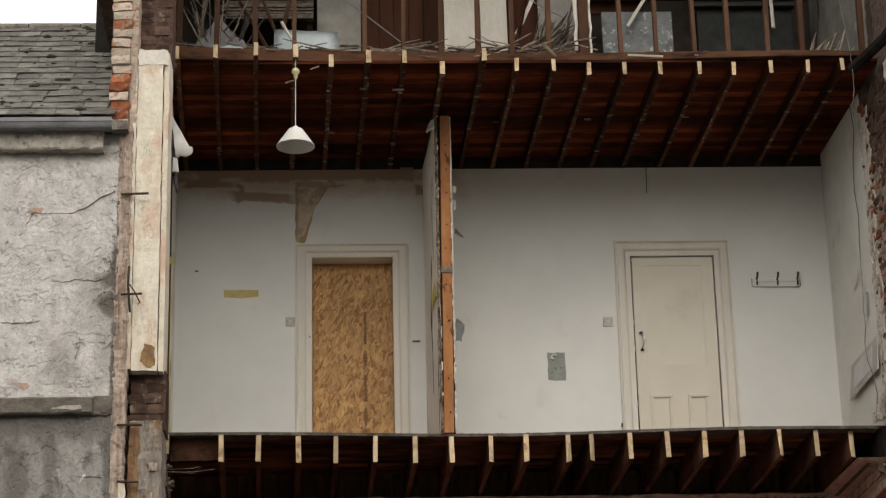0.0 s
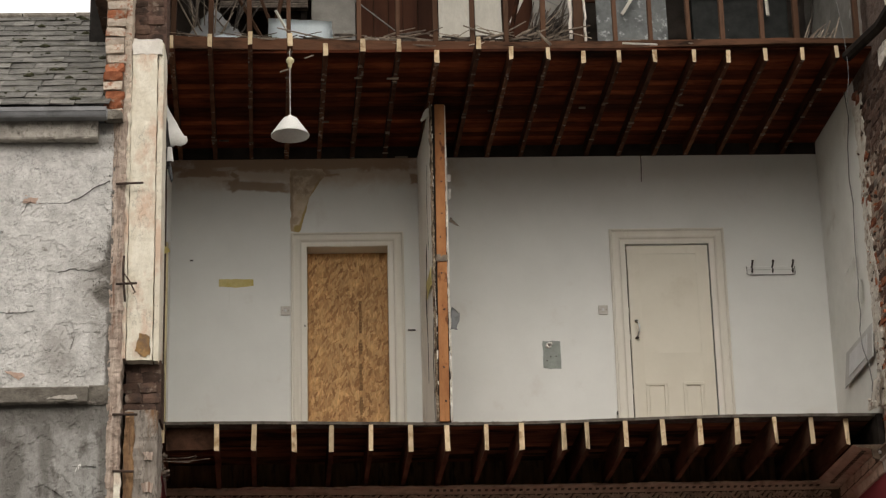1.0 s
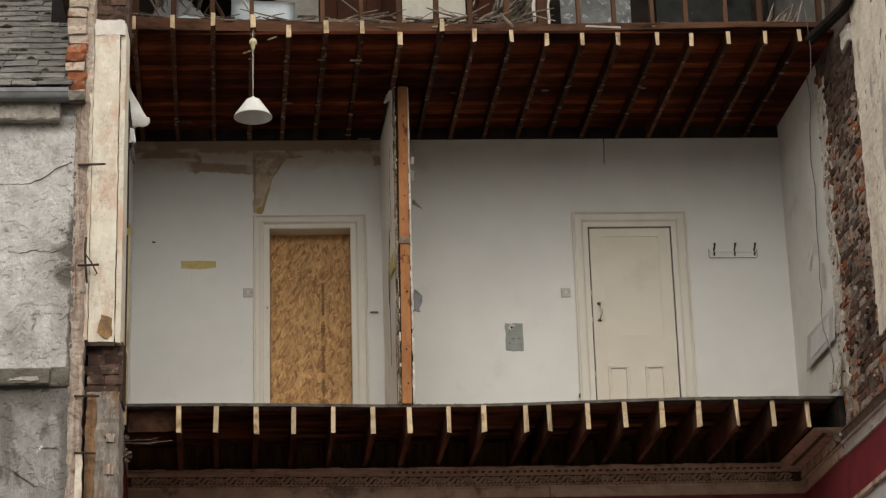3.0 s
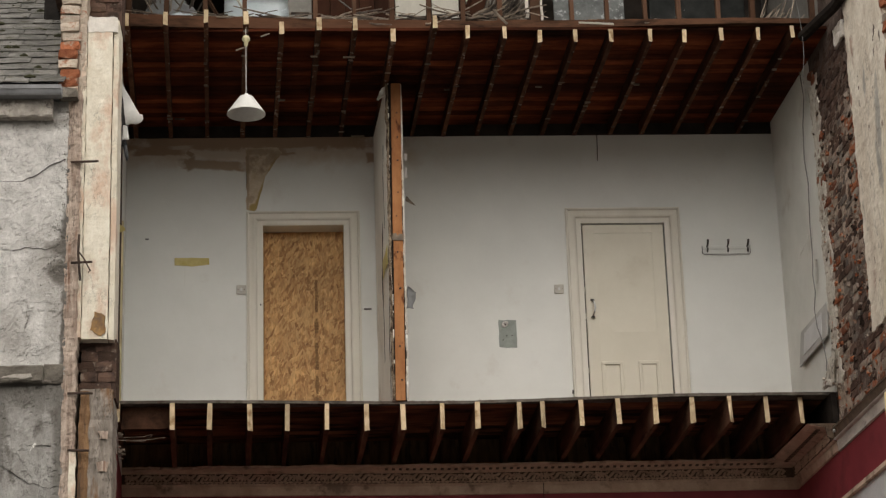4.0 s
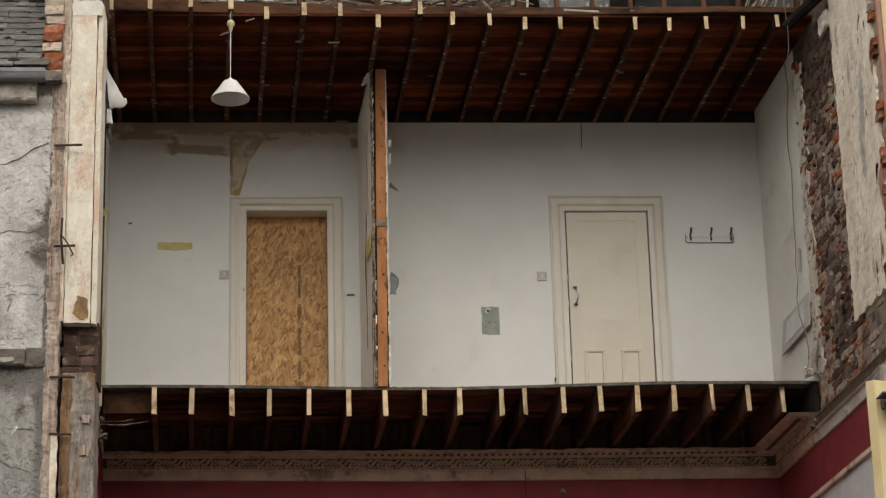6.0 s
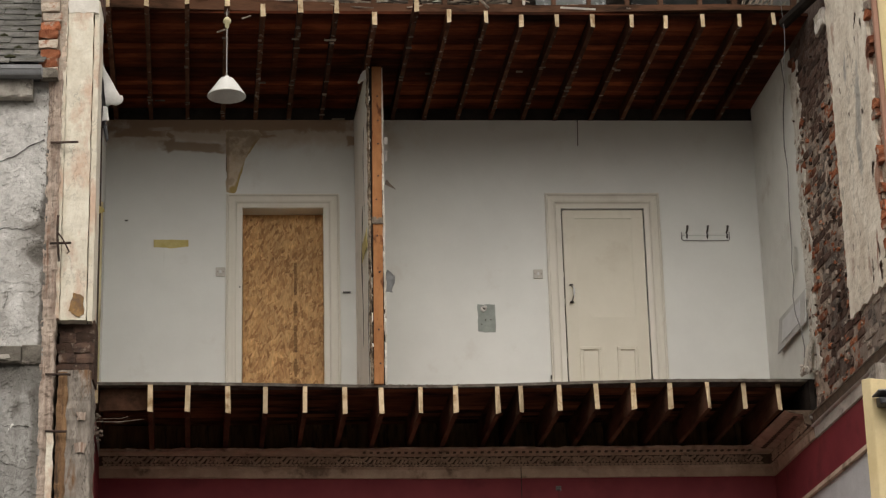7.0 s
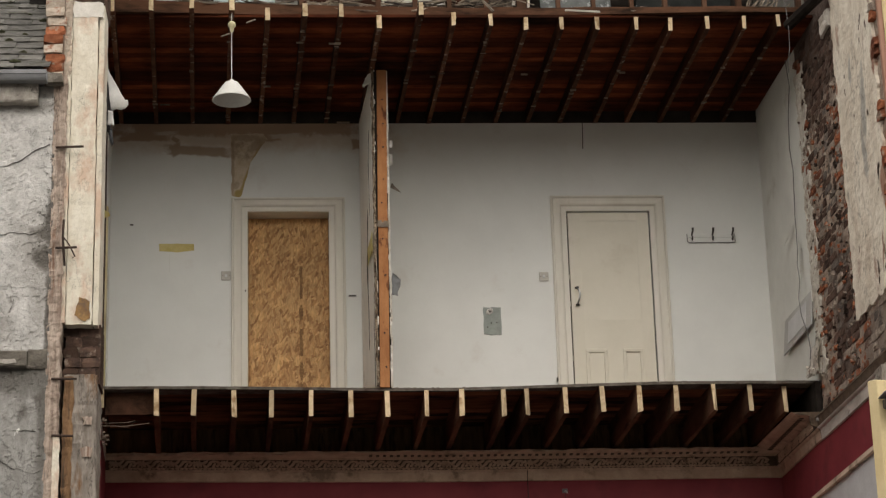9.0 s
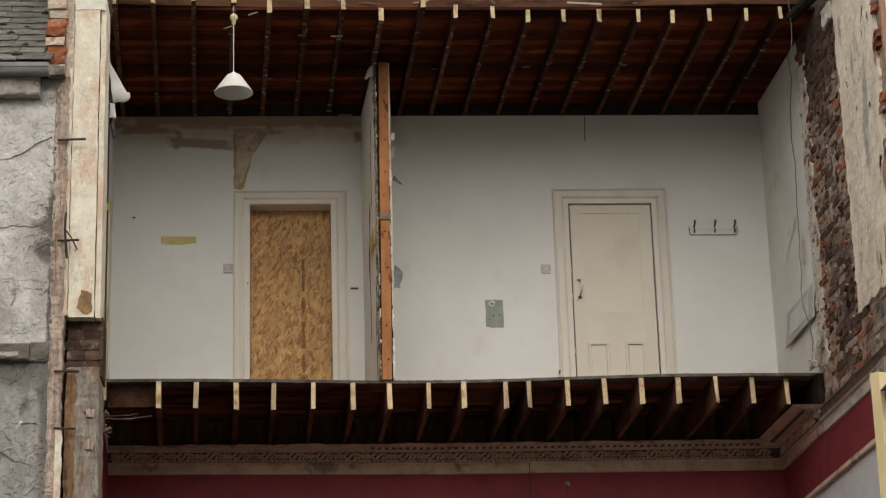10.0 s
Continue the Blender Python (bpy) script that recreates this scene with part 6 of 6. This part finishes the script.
scrap("felt_sheet", "crumpled grey roofing felt heaped on the attic floor", [(-1.46, 18.0, 9.82), (-0.78, 18.05, 9.80), (-0.95, 18.35, 10.12), (-1.18, 18.35, 10.40)], M_GREYSHEET, 22.0, 0.035, 16)
scrap("felt_sheet", "crumpled pale sheet on the attic floor", [(-1.30, 17.92, 9.83), (-0.70, 17.95, 9.80), (-0.75, 18.1, 9.95), (-1.10, 18.1, 10.0)], M_BLUE, 23.0, 0.02, 12)
scrap("felt_sheet", "grey sheet scrap on the attic floor", [(0.12, 17.95, 9.80), (0.42, 17.95, 9.78), (0.34, 18.1, 9.93), (0.16, 18.15, 9.98)], M_GREYSHEET, 24.0, 0.04, 10)


def splinters(name, label, count, seed, x, y, z, length, tilt, r=(0.004, 0.011), aim=None, material=M_LATH):
    """A heap of thin broken laths in a range of places."""
    bm = bmesh.new()
    rnd = random.Random(seed)
    for _ in range(count):
        p = Vector((rnd.uniform(*x), rnd.uniform(*y), rnd.uniform(*z)))
        if aim:
            a = radians(rnd.uniform(*aim))
        else:
            a = radians(rnd.choice((0, 180)) + rnd.gauss(0, tilt))
        l = rnd.uniform(*length)
        d = Vector((math.cos(a) * l, rnd.uniform(-0.3, 0.3) * l, math.sin(a) * l))
        w = rnd.uniform(*r)
        q = p + d
        if q.z < 9.70:
            q.z = 9.70 + w
        tube(bm, [p, p.lerp(q, 0.5) + Vector((0, 0, rnd.uniform(-0.01, 0.01))), q], [w, w, w * 0.7], 4)
    return tagged(part(name, bm, material), label, "debris", kind="stuff")


splinters("attic_debris", "splintered laths strewn along the attic edge", 110, 1, (-1.45, -0.1), (17.80, 18.05), (9.80, 9.84), (0.1, 0.45), 6)
splinters("attic_debris", "splintered laths strewn along the attic edge", 150, 2, (0.15, 2.0), (17.80, 18.05), (9.76, 9.85), (0.08, 0.4), 14)
splinters("attic_debris", "splintered laths strewn along the attic edge", 60, 3, (2.1, 4.3), (17.80, 18.0), (9.72, 9.79), (0.08, 0.4), 8)
splinters("lath_bundle", "tangled bundle of grey broken laths", 150, 4, (1.55, 1.85), (18.0, 18.3), (9.75, 9.95), (0.2, 0.42), 0, (0.004, 0.010), (25, 78), M_LATH_DARK)
splinters("lath_bundle", "pale broken laths among the dark bundle", 16, 14, (1.50, 1.85), (17.95, 18.0), (9.75, 9.90), (0.2, 0.38), 0, (0.004, 0.008), (15, 70))
splinters("attic_debris", "dark timber scraps strewn along the attic edge", 110, 15, (-1.4, 2.0), (17.80, 18.1), (9.77, 9.86), (0.06, 0.3), 10, (0.006, 0.016), None, M_LATH_DARK)
splinters("attic_debris", "dark timber scraps strewn along the attic edge", 50, 16, (2.1, 4.3), (17.80, 18.1), (9.72, 9.80), (0.06, 0.3), 10, (0.006, 0.014), None, M_LATH_DARK)
splinters("leaning_laths", "broken laths leaning in the attic corner", 20, 5, (-1.42, -1.0), (18.2, 18.6), (9.9, 10.2), (0.4, 0.8), 0, (0.006, 0.014), (55, 130), M_LATH_DARK)
splinters("leaning_laths", "pale broken laths leaning in the attic corner", 9, 25, (-1.42, -1.0), (18.1, 18.3), (9.9, 10.1), (0.35, 0.7), 0, (0.005, 0.010), (55, 130))
splinters("attic_debris", "twigs and lath ends by the attic side wall", 22, 6, (3.95, 4.3), (17.9, 18.1), (9.74, 9.8), (0.1, 0.3), 0, (0.004, 0.009), (20, 75))
bm = bmesh.new()
for a, b, r in (((-1.0, 18.3, 10.52), (-0.72, 18.3, 10.0), 0.018), ((-0.86, 18.4, 10.75), (-0.62, 18.3, 10.05), 0.016), ((-0.55, 18.4, 10.6), (-0.66, 18.3, 10.05), 0.02)):
    tube(bm, [a, b], r, 4)
tagged(part("leaning_battens", bm, M_STUD), "broken battens leaning against each other in the attic", "battens")
for a, b, r, m, lab in (((1.62, 18.3, 10.55), (1.44, 18.15, 10.10), 0.024, M_CREAMPANEL, "white plank leaning askew in the attic"), ((1.56, 18.2, 10.6), (1.42, 18.1, 9.9), 0.02, M_JOIST, "dark batten leaning askew in the attic"),
                        ((2.77, 19.15, 11.0), (2.56, 19.14, 10.65), 0.02, M_CREAMPANEL, "pale stick leaning on the metal sheet"), ((3.92, 19.14, 11.06), (3.925, 19.12, 10.62), 0.018, M_CREAMPANEL, "pale stick hanging before the tank"),
                        ((2.36, 17.70, 9.70), (2.66, 17.69, 9.68), 0.010, M_CREAMPANEL, "white stick lying on the joist ends"), ((-0.62, 18.1, 10.22), (-0.52, 18.05, 10.0), 0.012, M_CREAMPANEL, "white stick standing by the blue board"),
                        ((1.63, 17.72, 9.83), (1.74, 17.68, 9.68), 0.012, M_LATH, "broken lath hanging over the plate")):
    bm = bmesh.new()
    tube(bm, [a, b], r, 4)
    tagged(part("loose_stick", bm, m), lab, "stick")
tagged(part("attic_cable", tube(bmesh.new(), [(-0.05, 18.1, 10.42), (0.14, 18.1, 10.26), (0.42, 18.1, 10.02)], 0.006, 5), M_CABLE), "thin cable slung across the attic opening", "cable")
tagged(part("attic_cable", tube(bmesh.new(), [(1.45, 18.0, 10.45), (1.7, 18.0, 10.28), (1.85, 18.0, 10.2)], 0.005, 5), M_CABLE), "thin cable slung across the attic opening", "cable")
tagged(part("attic_cable", tube(bmesh.new(), [(4.405, 19.3, 11.1), (4.405, 19.35, 10.9), (4.405, 19.4, 10.79), (4.40, 19.5, 10.6)], 0.012, 5), M_CRACK), "dark cable along the pale attic wall", "cable")
tagged(part("diagonal_beam", tube(bmesh.new(), [(4.30, 17.75, 9.58), (4.47, 17.2, 9.62), (4.56, 16.7, 9.72)], 0.05, 8), M_NEARBLACK), "dark timber running along the party wall", "beam")

# ---- neighbour's surface damage and iron ties ----


def crack(pts, w, seed):
    """A dark wandering crack along (x, z) places on the render."""
    bm = bmesh.new()
    line = []
    for (a, b), (c, d) in zip(pts, pts[1:]):
        for i in range(8):
            t = i / 8
            x, z = a + (c - a) * t, b + (d - b) * t
            line.append((x, z + 0.014 * noise.noise(Vector((x * 22 + seed, z * 22, 1))) + 0.006 * noise.noise(Vector((x * 70, z * 70, seed)))))
    rows = []
    for k, (x, z) in enumerate(line):
        h = 0.42 * w * (0.15 + 1.2 * abs(noise.noise(Vector((k * 0.7, seed, 2)))))
        rows.append([bm.verts.new(p) for p in ((x, FRONT - 0.014, z - h), (x, FRONT - 0.014, z + h), (x, FRONT + 0.02, z + h), (x, FRONT + 0.02, z - h))])
    for a, b in zip(rows, rows[1:]):
        for i in range(4):
            bm.faces.new((a[i], b[i], b[(i + 1) % 4], a[(i + 1) % 4]))
    return part("crack", bm, M_CRACK, neighbour, "dark crack in the render")


crack([(-2.456, 7.653), (-2.225, 7.637), (-2.10, 7.645), (-2.016, 7.681), (-1.892, 7.77), (-1.775, 7.815)], 0.0032, 1)
crack([(-2.16, 7.10), (-2.03, 7.125), (-1.92, 7.10), (-1.79, 7.15)], 0.0027, 2)
crack([(-2.45, 7.55), (-2.40, 7.64), (-2.37, 7.67)], 0.0023, 3)
crack([(-2.24, 6.49), (-2.19, 6.50), (-2.18, 6.43)], 0.0018, 4)
crack([(-2.6, 6.80), (-2.45, 6.78), (-2.30, 6.80)], 0.0018, 5)
crack([(-2.02, 5.62), (-1.90, 5.615), (-1.82, 5.615)], 0.0023, 6)
crack([(-2.15, 5.45), (-2.0, 5.35), (-1.85, 5.30), (-1.78, 5.32)], 0.0027, 7)
crack([(-2.05, 6.75), (-2.02, 6.60), (-2.06, 6.45)], 0.0014, 8)
for pts, m, s in (([(-2.44, 7.645), (-2.30, 7.64), (-2.31, 7.70), (-2.36, 7.69), (-2.42, 7.71)], M_PINK, 1.0), ([(-2.52, 6.33), (-2.42, 6.27), (-2.37, 6.30), (-2.40, 6.33)], M_PINK, 2.0),
                  ([(-1.985, 5.575), (-1.965, 5.59), (-1.942, 5.635), (-1.952, 5.642), (-1.972, 5.61)], M_PAPER, 3.0), ([(-2.23, 7.55), (-2.18, 7.54), (-2.18, 7.60), (-2.23, 7.60)], M_STONE, 6.0),
                  ([(-2.22, 6.10), (-1.97, 6.105), (-1.99, 6.135), (-2.12, 6.13)], M_EAVES, 7.0)):
    off = FRONT - 0.006 if s < 7 else FRONT - 0.0755
    part("spalled_patch", blob(pts, off, 0.004, 0.016, 12, s), m, neighbour, "spalled patch in the render")


# black mould speckling the render near the broken edge
bm = bmesh.new()
for k in range(320):
    rnd = random.Random(11000 + k)
    cx, cz, sx, sz = rnd.choice(((-1.79, 7.30, 0.035, 0.10), (-1.80, 7.05, 0.05, 0.10), (-1.80, 6.95, 0.06, 0.06), (-1.78, 7.6, 0.02, 0.3), (-1.785, 6.5, 0.02, 0.4)))
    x, z, r = rnd.gauss(cx, sx), rnd.gauss(cz, sz), rnd.uniform(0.0015, 0.0045)
    if x > NX - 0.012 or z < 6.25:
        continue
    ring = [bm.verts.new((x + r * rnd.uniform(0.5, 1.2) * math.cos(a), FRONT - 0.0155, z + r * rnd.uniform(0.5, 1.2) * math.sin(a))) for a in (i * math.pi / 3 for i in range(6))]
    low = [bm.verts.new((v.co.x, FRONT + 0.01, v.co.z)) for v in ring]
    bm.faces.new(ring)
    for i in range(6):
        bm.faces.new((ring[i], low[i], low[(i + 1) % 6], ring[(i + 1) % 6]))
bmesh.ops.recalc_face_normals(bm, faces=list(bm.faces))
tagged(part("mould", bm, M_MOULD, neighbour, "black mould speckles"), kind="stuff")


def tie(x0, x1, z, drop=0.0):
    bm = bmesh.new()
    tube(bm, [(x0, FRONT - 0.03, z), (x1, FRONT - 0.045, z - drop)], 0.009, 6)
    return tagged(part("iron_tie", bm, M_IRON), "rusty iron tie bar sticking out of the broken wall edge", "iron bar", "iron ties")


tie(-1.743, -1.537, 7.785)
tie(-1.726, -1.568, 6.991)
tie(-1.728, -1.545, 5.995, 0.006)
tie(-1.716, -1.563, 5.574, 0.008)
bm = bmesh.new()
tube(bm, [(-1.665, FRONT - 0.08, 7.193), (-1.668, FRONT - 0.09, 7.05), (-1.66, FRONT - 0.085, 6.95), (-1.652, FRONT - 0.06, 6.842)], 0.010, 6)
tube(bm, [(-1.668, FRONT - 0.1, 7.06), (-1.62, FRONT - 0.115, 6.99), (-1.573, FRONT - 0.12, 6.895), (-1.59, FRONT - 0.12, 6.885)], 0.006, 6)
tagged(part("bent_wire", bm, M_IRON), "bent rusty wire hooked over an iron tie", "wire")

# moss and dirt clumps caught on the slates
bm = bmesh.new()
for k in range(60):
    rnd = random.Random(7000 + k)
    t = rnd.random()
    p = Vector((rnd.uniform(-2.8, -1.95), EAVE[0] + (RIDGE[0] - EAVE[0]) * t, EAVE[1] + (RIDGE[1] - EAVE[1]) * t + 0.036))
    r = rnd.choice((0.004, 0.006, 0.007, 0.010, 0.018))
    tube(bm, [p + Vector((-r * 2, 0, 0)), p + Vector((0, 0, r * 0.3)), p + Vector((r * rnd.uniform(1, 3), 0, 0))], [r * 0.4, r, r * 0.4], 6)
M_MOSS = mat("dark_moss", (0.022, 0.022, 0.012), (0.06, 0.06, 0.028), 20.0, 0.95, None, bump=0.6, grain=80)
tagged(part("roof_moss", bm, M_MOSS), "small dark clumps of moss on the slate roof", "moss", kind="stuff")

# ---- pieces: slates, bricks ----
random.seed(5)
slates = []
for k in range(9):
    rnd = random.Random(k)
    bm = bmesh.new()
    half = 0.075 + 0.009 * k
    v = box(bm, -half, half, -0.01, 0.26, -0.0045, 0.0045)
    for i in (0, 1, 4, 5):
        v[i].co.y += rnd.uniform(-0.006, 0.009)
        v[i].co.x += rnd.uniform(-0.004, 0.004)
    slates.append((half, mesh_of(bm, "slate", M_SLATE)))
run = math.hypot(RIDGE[0] - EAVE[0], RIDGE[1] - EAVE[1])
up = Vector((0, math.cos(slope), math.sin(slope)))
out = Vector((0, -math.sin(slope), math.cos(slope)))
ROWS_OF_SLATE = 16
gauge = run / ROWS_OF_SLATE
for j in range(ROWS_OF_SLATE):
    x, i = -1.80 - (0.07 if j % 2 else 0.0), 0
    while x > -4.4:
        rnd = random.Random(j * 100 + i)
        half, me = slates[rnd.randrange(9)]
        x, i = x - half, i + 1
        if rnd.random() > 0.01:
            p = Vector((x, EAVE[0], EAVE[1])) + up * (j * gauge + rnd.uniform(-0.006, 0.006)) + out * (0.022 + rnd.uniform(0, 0.005))
            piece("slate", me, roof, Matrix.Translation(p) @ Matrix.Rotation(slope - radians(3.4), 4, "X") @ Matrix.Rotation(radians(rnd.gauss(0, 1.0)), 4, "Z") @ Matrix.Rotation(radians(rnd.gauss(0, 0.9)), 4, "Y"))
        x -= half + 0.003


def bricks_of(lx, ly, lz, materials, seed, wear=0.0035):
    return [mesh_of(rough_brick(lx, ly, lz, seed + k, wear), "brick", m) for k, m in enumerate(materials)]


# exposed courses of the party wall: sooty above, rubble beside the torn plaster, grey bricks in the middle
LONG = bricks_of(0.10, 0.213, 0.066, (M_SOOTBROWN, M_SOOTBROWN, M_GREYBRICK, M_BRICK_DARK, M_BRICK, M_FRESH, M_MORTAR_PALE), 10)
SHORT = bricks_of(0.10, 0.104, 0.066, (M_SOOTBROWN, M_SOOTBROWN, M_GREYBRICK, M_BRICK_DARK, M_BRICK, M_FRESH, M_MORTAR_PALE), 30)


def zone(y, z, rnd):
    """Which brick shows at a place of the torn wall, or None where only core is left."""
    if z > 8.80:
        return rnd.choice((0, 1, 0, 1, 3))
    if z < 6.80 and y < 17.12:
        return rnd.choice((6, 6, 2, None, None, None))
    if y > 18.10:
        return rnd.choice((4, 5, 6, 6, None, None, None, 0))
    if y < 17.52 and z > 7.7:
        return rnd.choice((5, 5, 4, 6, 3, None, None))
    if y < 17.40:
        return rnd.choice((5, 4, 3, 0, None, 0))
    return rnd.choice((2, 2, 3, 3, 0, 2, 6)) if z > 7.3 else rnd.choice((0, 2, 0, 6, 1, 0, None))


z, course = 6.36, 0
while z < 9.62:
    y = 18.42 - (0.11 if course % 2 else 0.0)
    end = 17.16 if z > 6.75 else 16.25
    while y > end:
        rnd = random.Random(course * 50 + int(y * 100))
        kind = zone(y, z, rnd)
        long = rnd.random() > 0.4
        d = 0.1125 if long else 0.057
        if kind is None:
            y -= 0.09
            continue
        loose = 0.5 if kind in (0, 1, 3) else 1.6 if kind in (4, 5) else 0.8
        off = rnd.uniform(-0.006, 0.002) if kind in (0, 1, 2, 3) else rnd.uniform(-0.008, 0.010)
        m = pose(right_x(y - d) + 0.046 - off, y - d, z + rnd.uniform(-0.004, 0.004) * loose, rnd.gauss(0, 1.2) * loose, rnd.gauss(0, 1.5) * loose, rnd.gauss(0, 1.5) * loose + 2.3)
        piece("brick", (LONG if long else SHORT)[kind], party_right, m)
        y -= 2 * d
    z += 0.0745
    course += 1
# broken fragments and crumbs clinging to the torn brickwork
for name, m, count, seed, label in (("brick_rubble", M_FRESH, 150, 1, "broken orange brick fragments in the torn wall"), ("mortar_rubble", M_MORTAR_PALE, 240, 2, "pale mortar crumbs in the torn wall"), ("soot_rubble", M_BRICK_DARK, 150, 3, "sooty brick fragments in the torn wall")):
    bm = bmesh.new()
    rnd = random.Random(seed)
    for _ in range(count):
        z = rnd.uniform(6.30, 9.4 if seed == 3 else 8.85)
        if z < 6.75:
            y = rnd.uniform(17.1 if seed == 1 else 16.3, 18.4)
        else:
            y = rnd.choice((rnd.uniform(18.05, 18.42), rnd.uniform(17.18, 17.55), rnd.uniform(17.2, 18.4)))
        w = rnd.uniform(0.006, 0.030)
        p = Vector((right_x(y) - rnd.uniform(-0.012, 0.012), y, z))
        v = box(bm, p.x - w * 0.5, p.x + 0.04, p.y, p.y + w * rnd.uniform(0.8, 2.6), p.z, p.z + w * rnd.uniform(0.6, 1.5))
        for q in v:
            q.co += Vector((rnd.uniform(-1, 1), rnd.uniform(-1, 1), rnd.uniform(-1, 1))) * w * 0.4
    tagged(part(name, bm, m), label, "rubble", kind="stuff")
part("pale_block", rough_sheet((right_x(17.5) - 0.03, 17.52, 9.36), (-SKEW * 0.26, -0.26, 0), (0, 0, 0.16), 10, 8, 0.0, 0.02, 12, 0.02, 81.0, 0.08), M_FLAKE, party_right, "pale broken plaster block")
piece("brick", SHORT[4], party_right, pose(right_x(18.37) + 0.022, 18.37, 9.47, 8, 10, 12))
piece("brick", SHORT[4], party_right, pose(right_x(18.30) + 0.022, 18.30, 9.40, -6, 14, -9))
piece("brick", SHORT[4], party_right, pose(right_x(18.22) + 0.026, 18.22, 8.83, -6, 14, -9))
# red brick toothing at the outer edge
TOOTH = bricks_of(0.10, 0.11, 0.066, (M_FRESH, M_BRICK, M_FRESH, M_MORTAR_PALE), 200, 0.011)
z = 6.80
while z < 10.4:
    rnd = random.Random(int(z * 1000))
    if rnd.random() > 0.45:
        piece("brick", TOOTH[rnd.randrange(4)], party_right, pose(right_x(16.1) + 0.012, 16.10 + rnd.uniform(-0.02, 0.04), z, rnd.gauss(0, 3), rnd.gauss(0, 6), rnd.gauss(0, 8)))
    z += 0.0755
# limewashed end of the party wall beside the slates
END = bricks_of(0.142, 0.10, 0.070, (M_FRESH, M_BRICK_LIME, M_BRICK_LIME, M_BRICK_LIME), 60, 0.006)
z, k = 8.36, 0
ORDER = (1, 0, 0, 1, 0, 0, 1, 1, 1, 2, 3, 0, 1, 2, 3, 0, 1, 2, 3, 1, 2, 3, 1, 2, 3)
while z < 10.3:
    rnd = random.Random(k)
    piece("brick", END[ORDER[k % len(ORDER)]], quoin, pose(-1.782 + 0.007 * math.sin(k * 1.3) + rnd.uniform(-0.006, 0.006) + 0.010 * k / 10, 16.018 + rnd.uniform(-0.014, 0.012), z, rnd.gauss(0, 4), rnd.gauss(0, 2.2), rnd.gauss(0, 4)))
    z += 0.0755
    k += 1
part("corner_stone", rough_sheet((-1.83, 15.90, 8.285), (0.13, 0, 0), (0, 0, 0.075), 8, 6, 0.0, 0.008, 14, 0.008, 50.0, 0.1), M_STONE, quoin, "broken dark corner stone")
# sooty courses under and over the pier
SOOT = bricks_of(0.124, 0.10, 0.074, (M_BRICK_DARK, M_SOOTBROWN, M_BRICK_DARK), 80)
for owner, ybr, z0, z1 in ((recess, FRONT + 0.182, 6.05, 6.42), (above, FRONT + 0.242, 9.05, 10.4)):
    z, k = z0 + 0.03, 0
    while z < z1:
        for x in (-1.59, -1.465) if k % 2 else (-1.612, -1.487):
            rnd = random.Random(int(z * 777) + int(x * 100))
            piece("brick", SOOT[rnd.randrange(3) if owner is recess else rnd.randrange(2)], owner, pose(x, ybr + rnd.uniform(-0.012, 0.008), z, rnd.gauss(0, 2), rnd.gauss(0, 1.5), rnd.gauss(0, 3)))
        z += 0.078
        k += 1
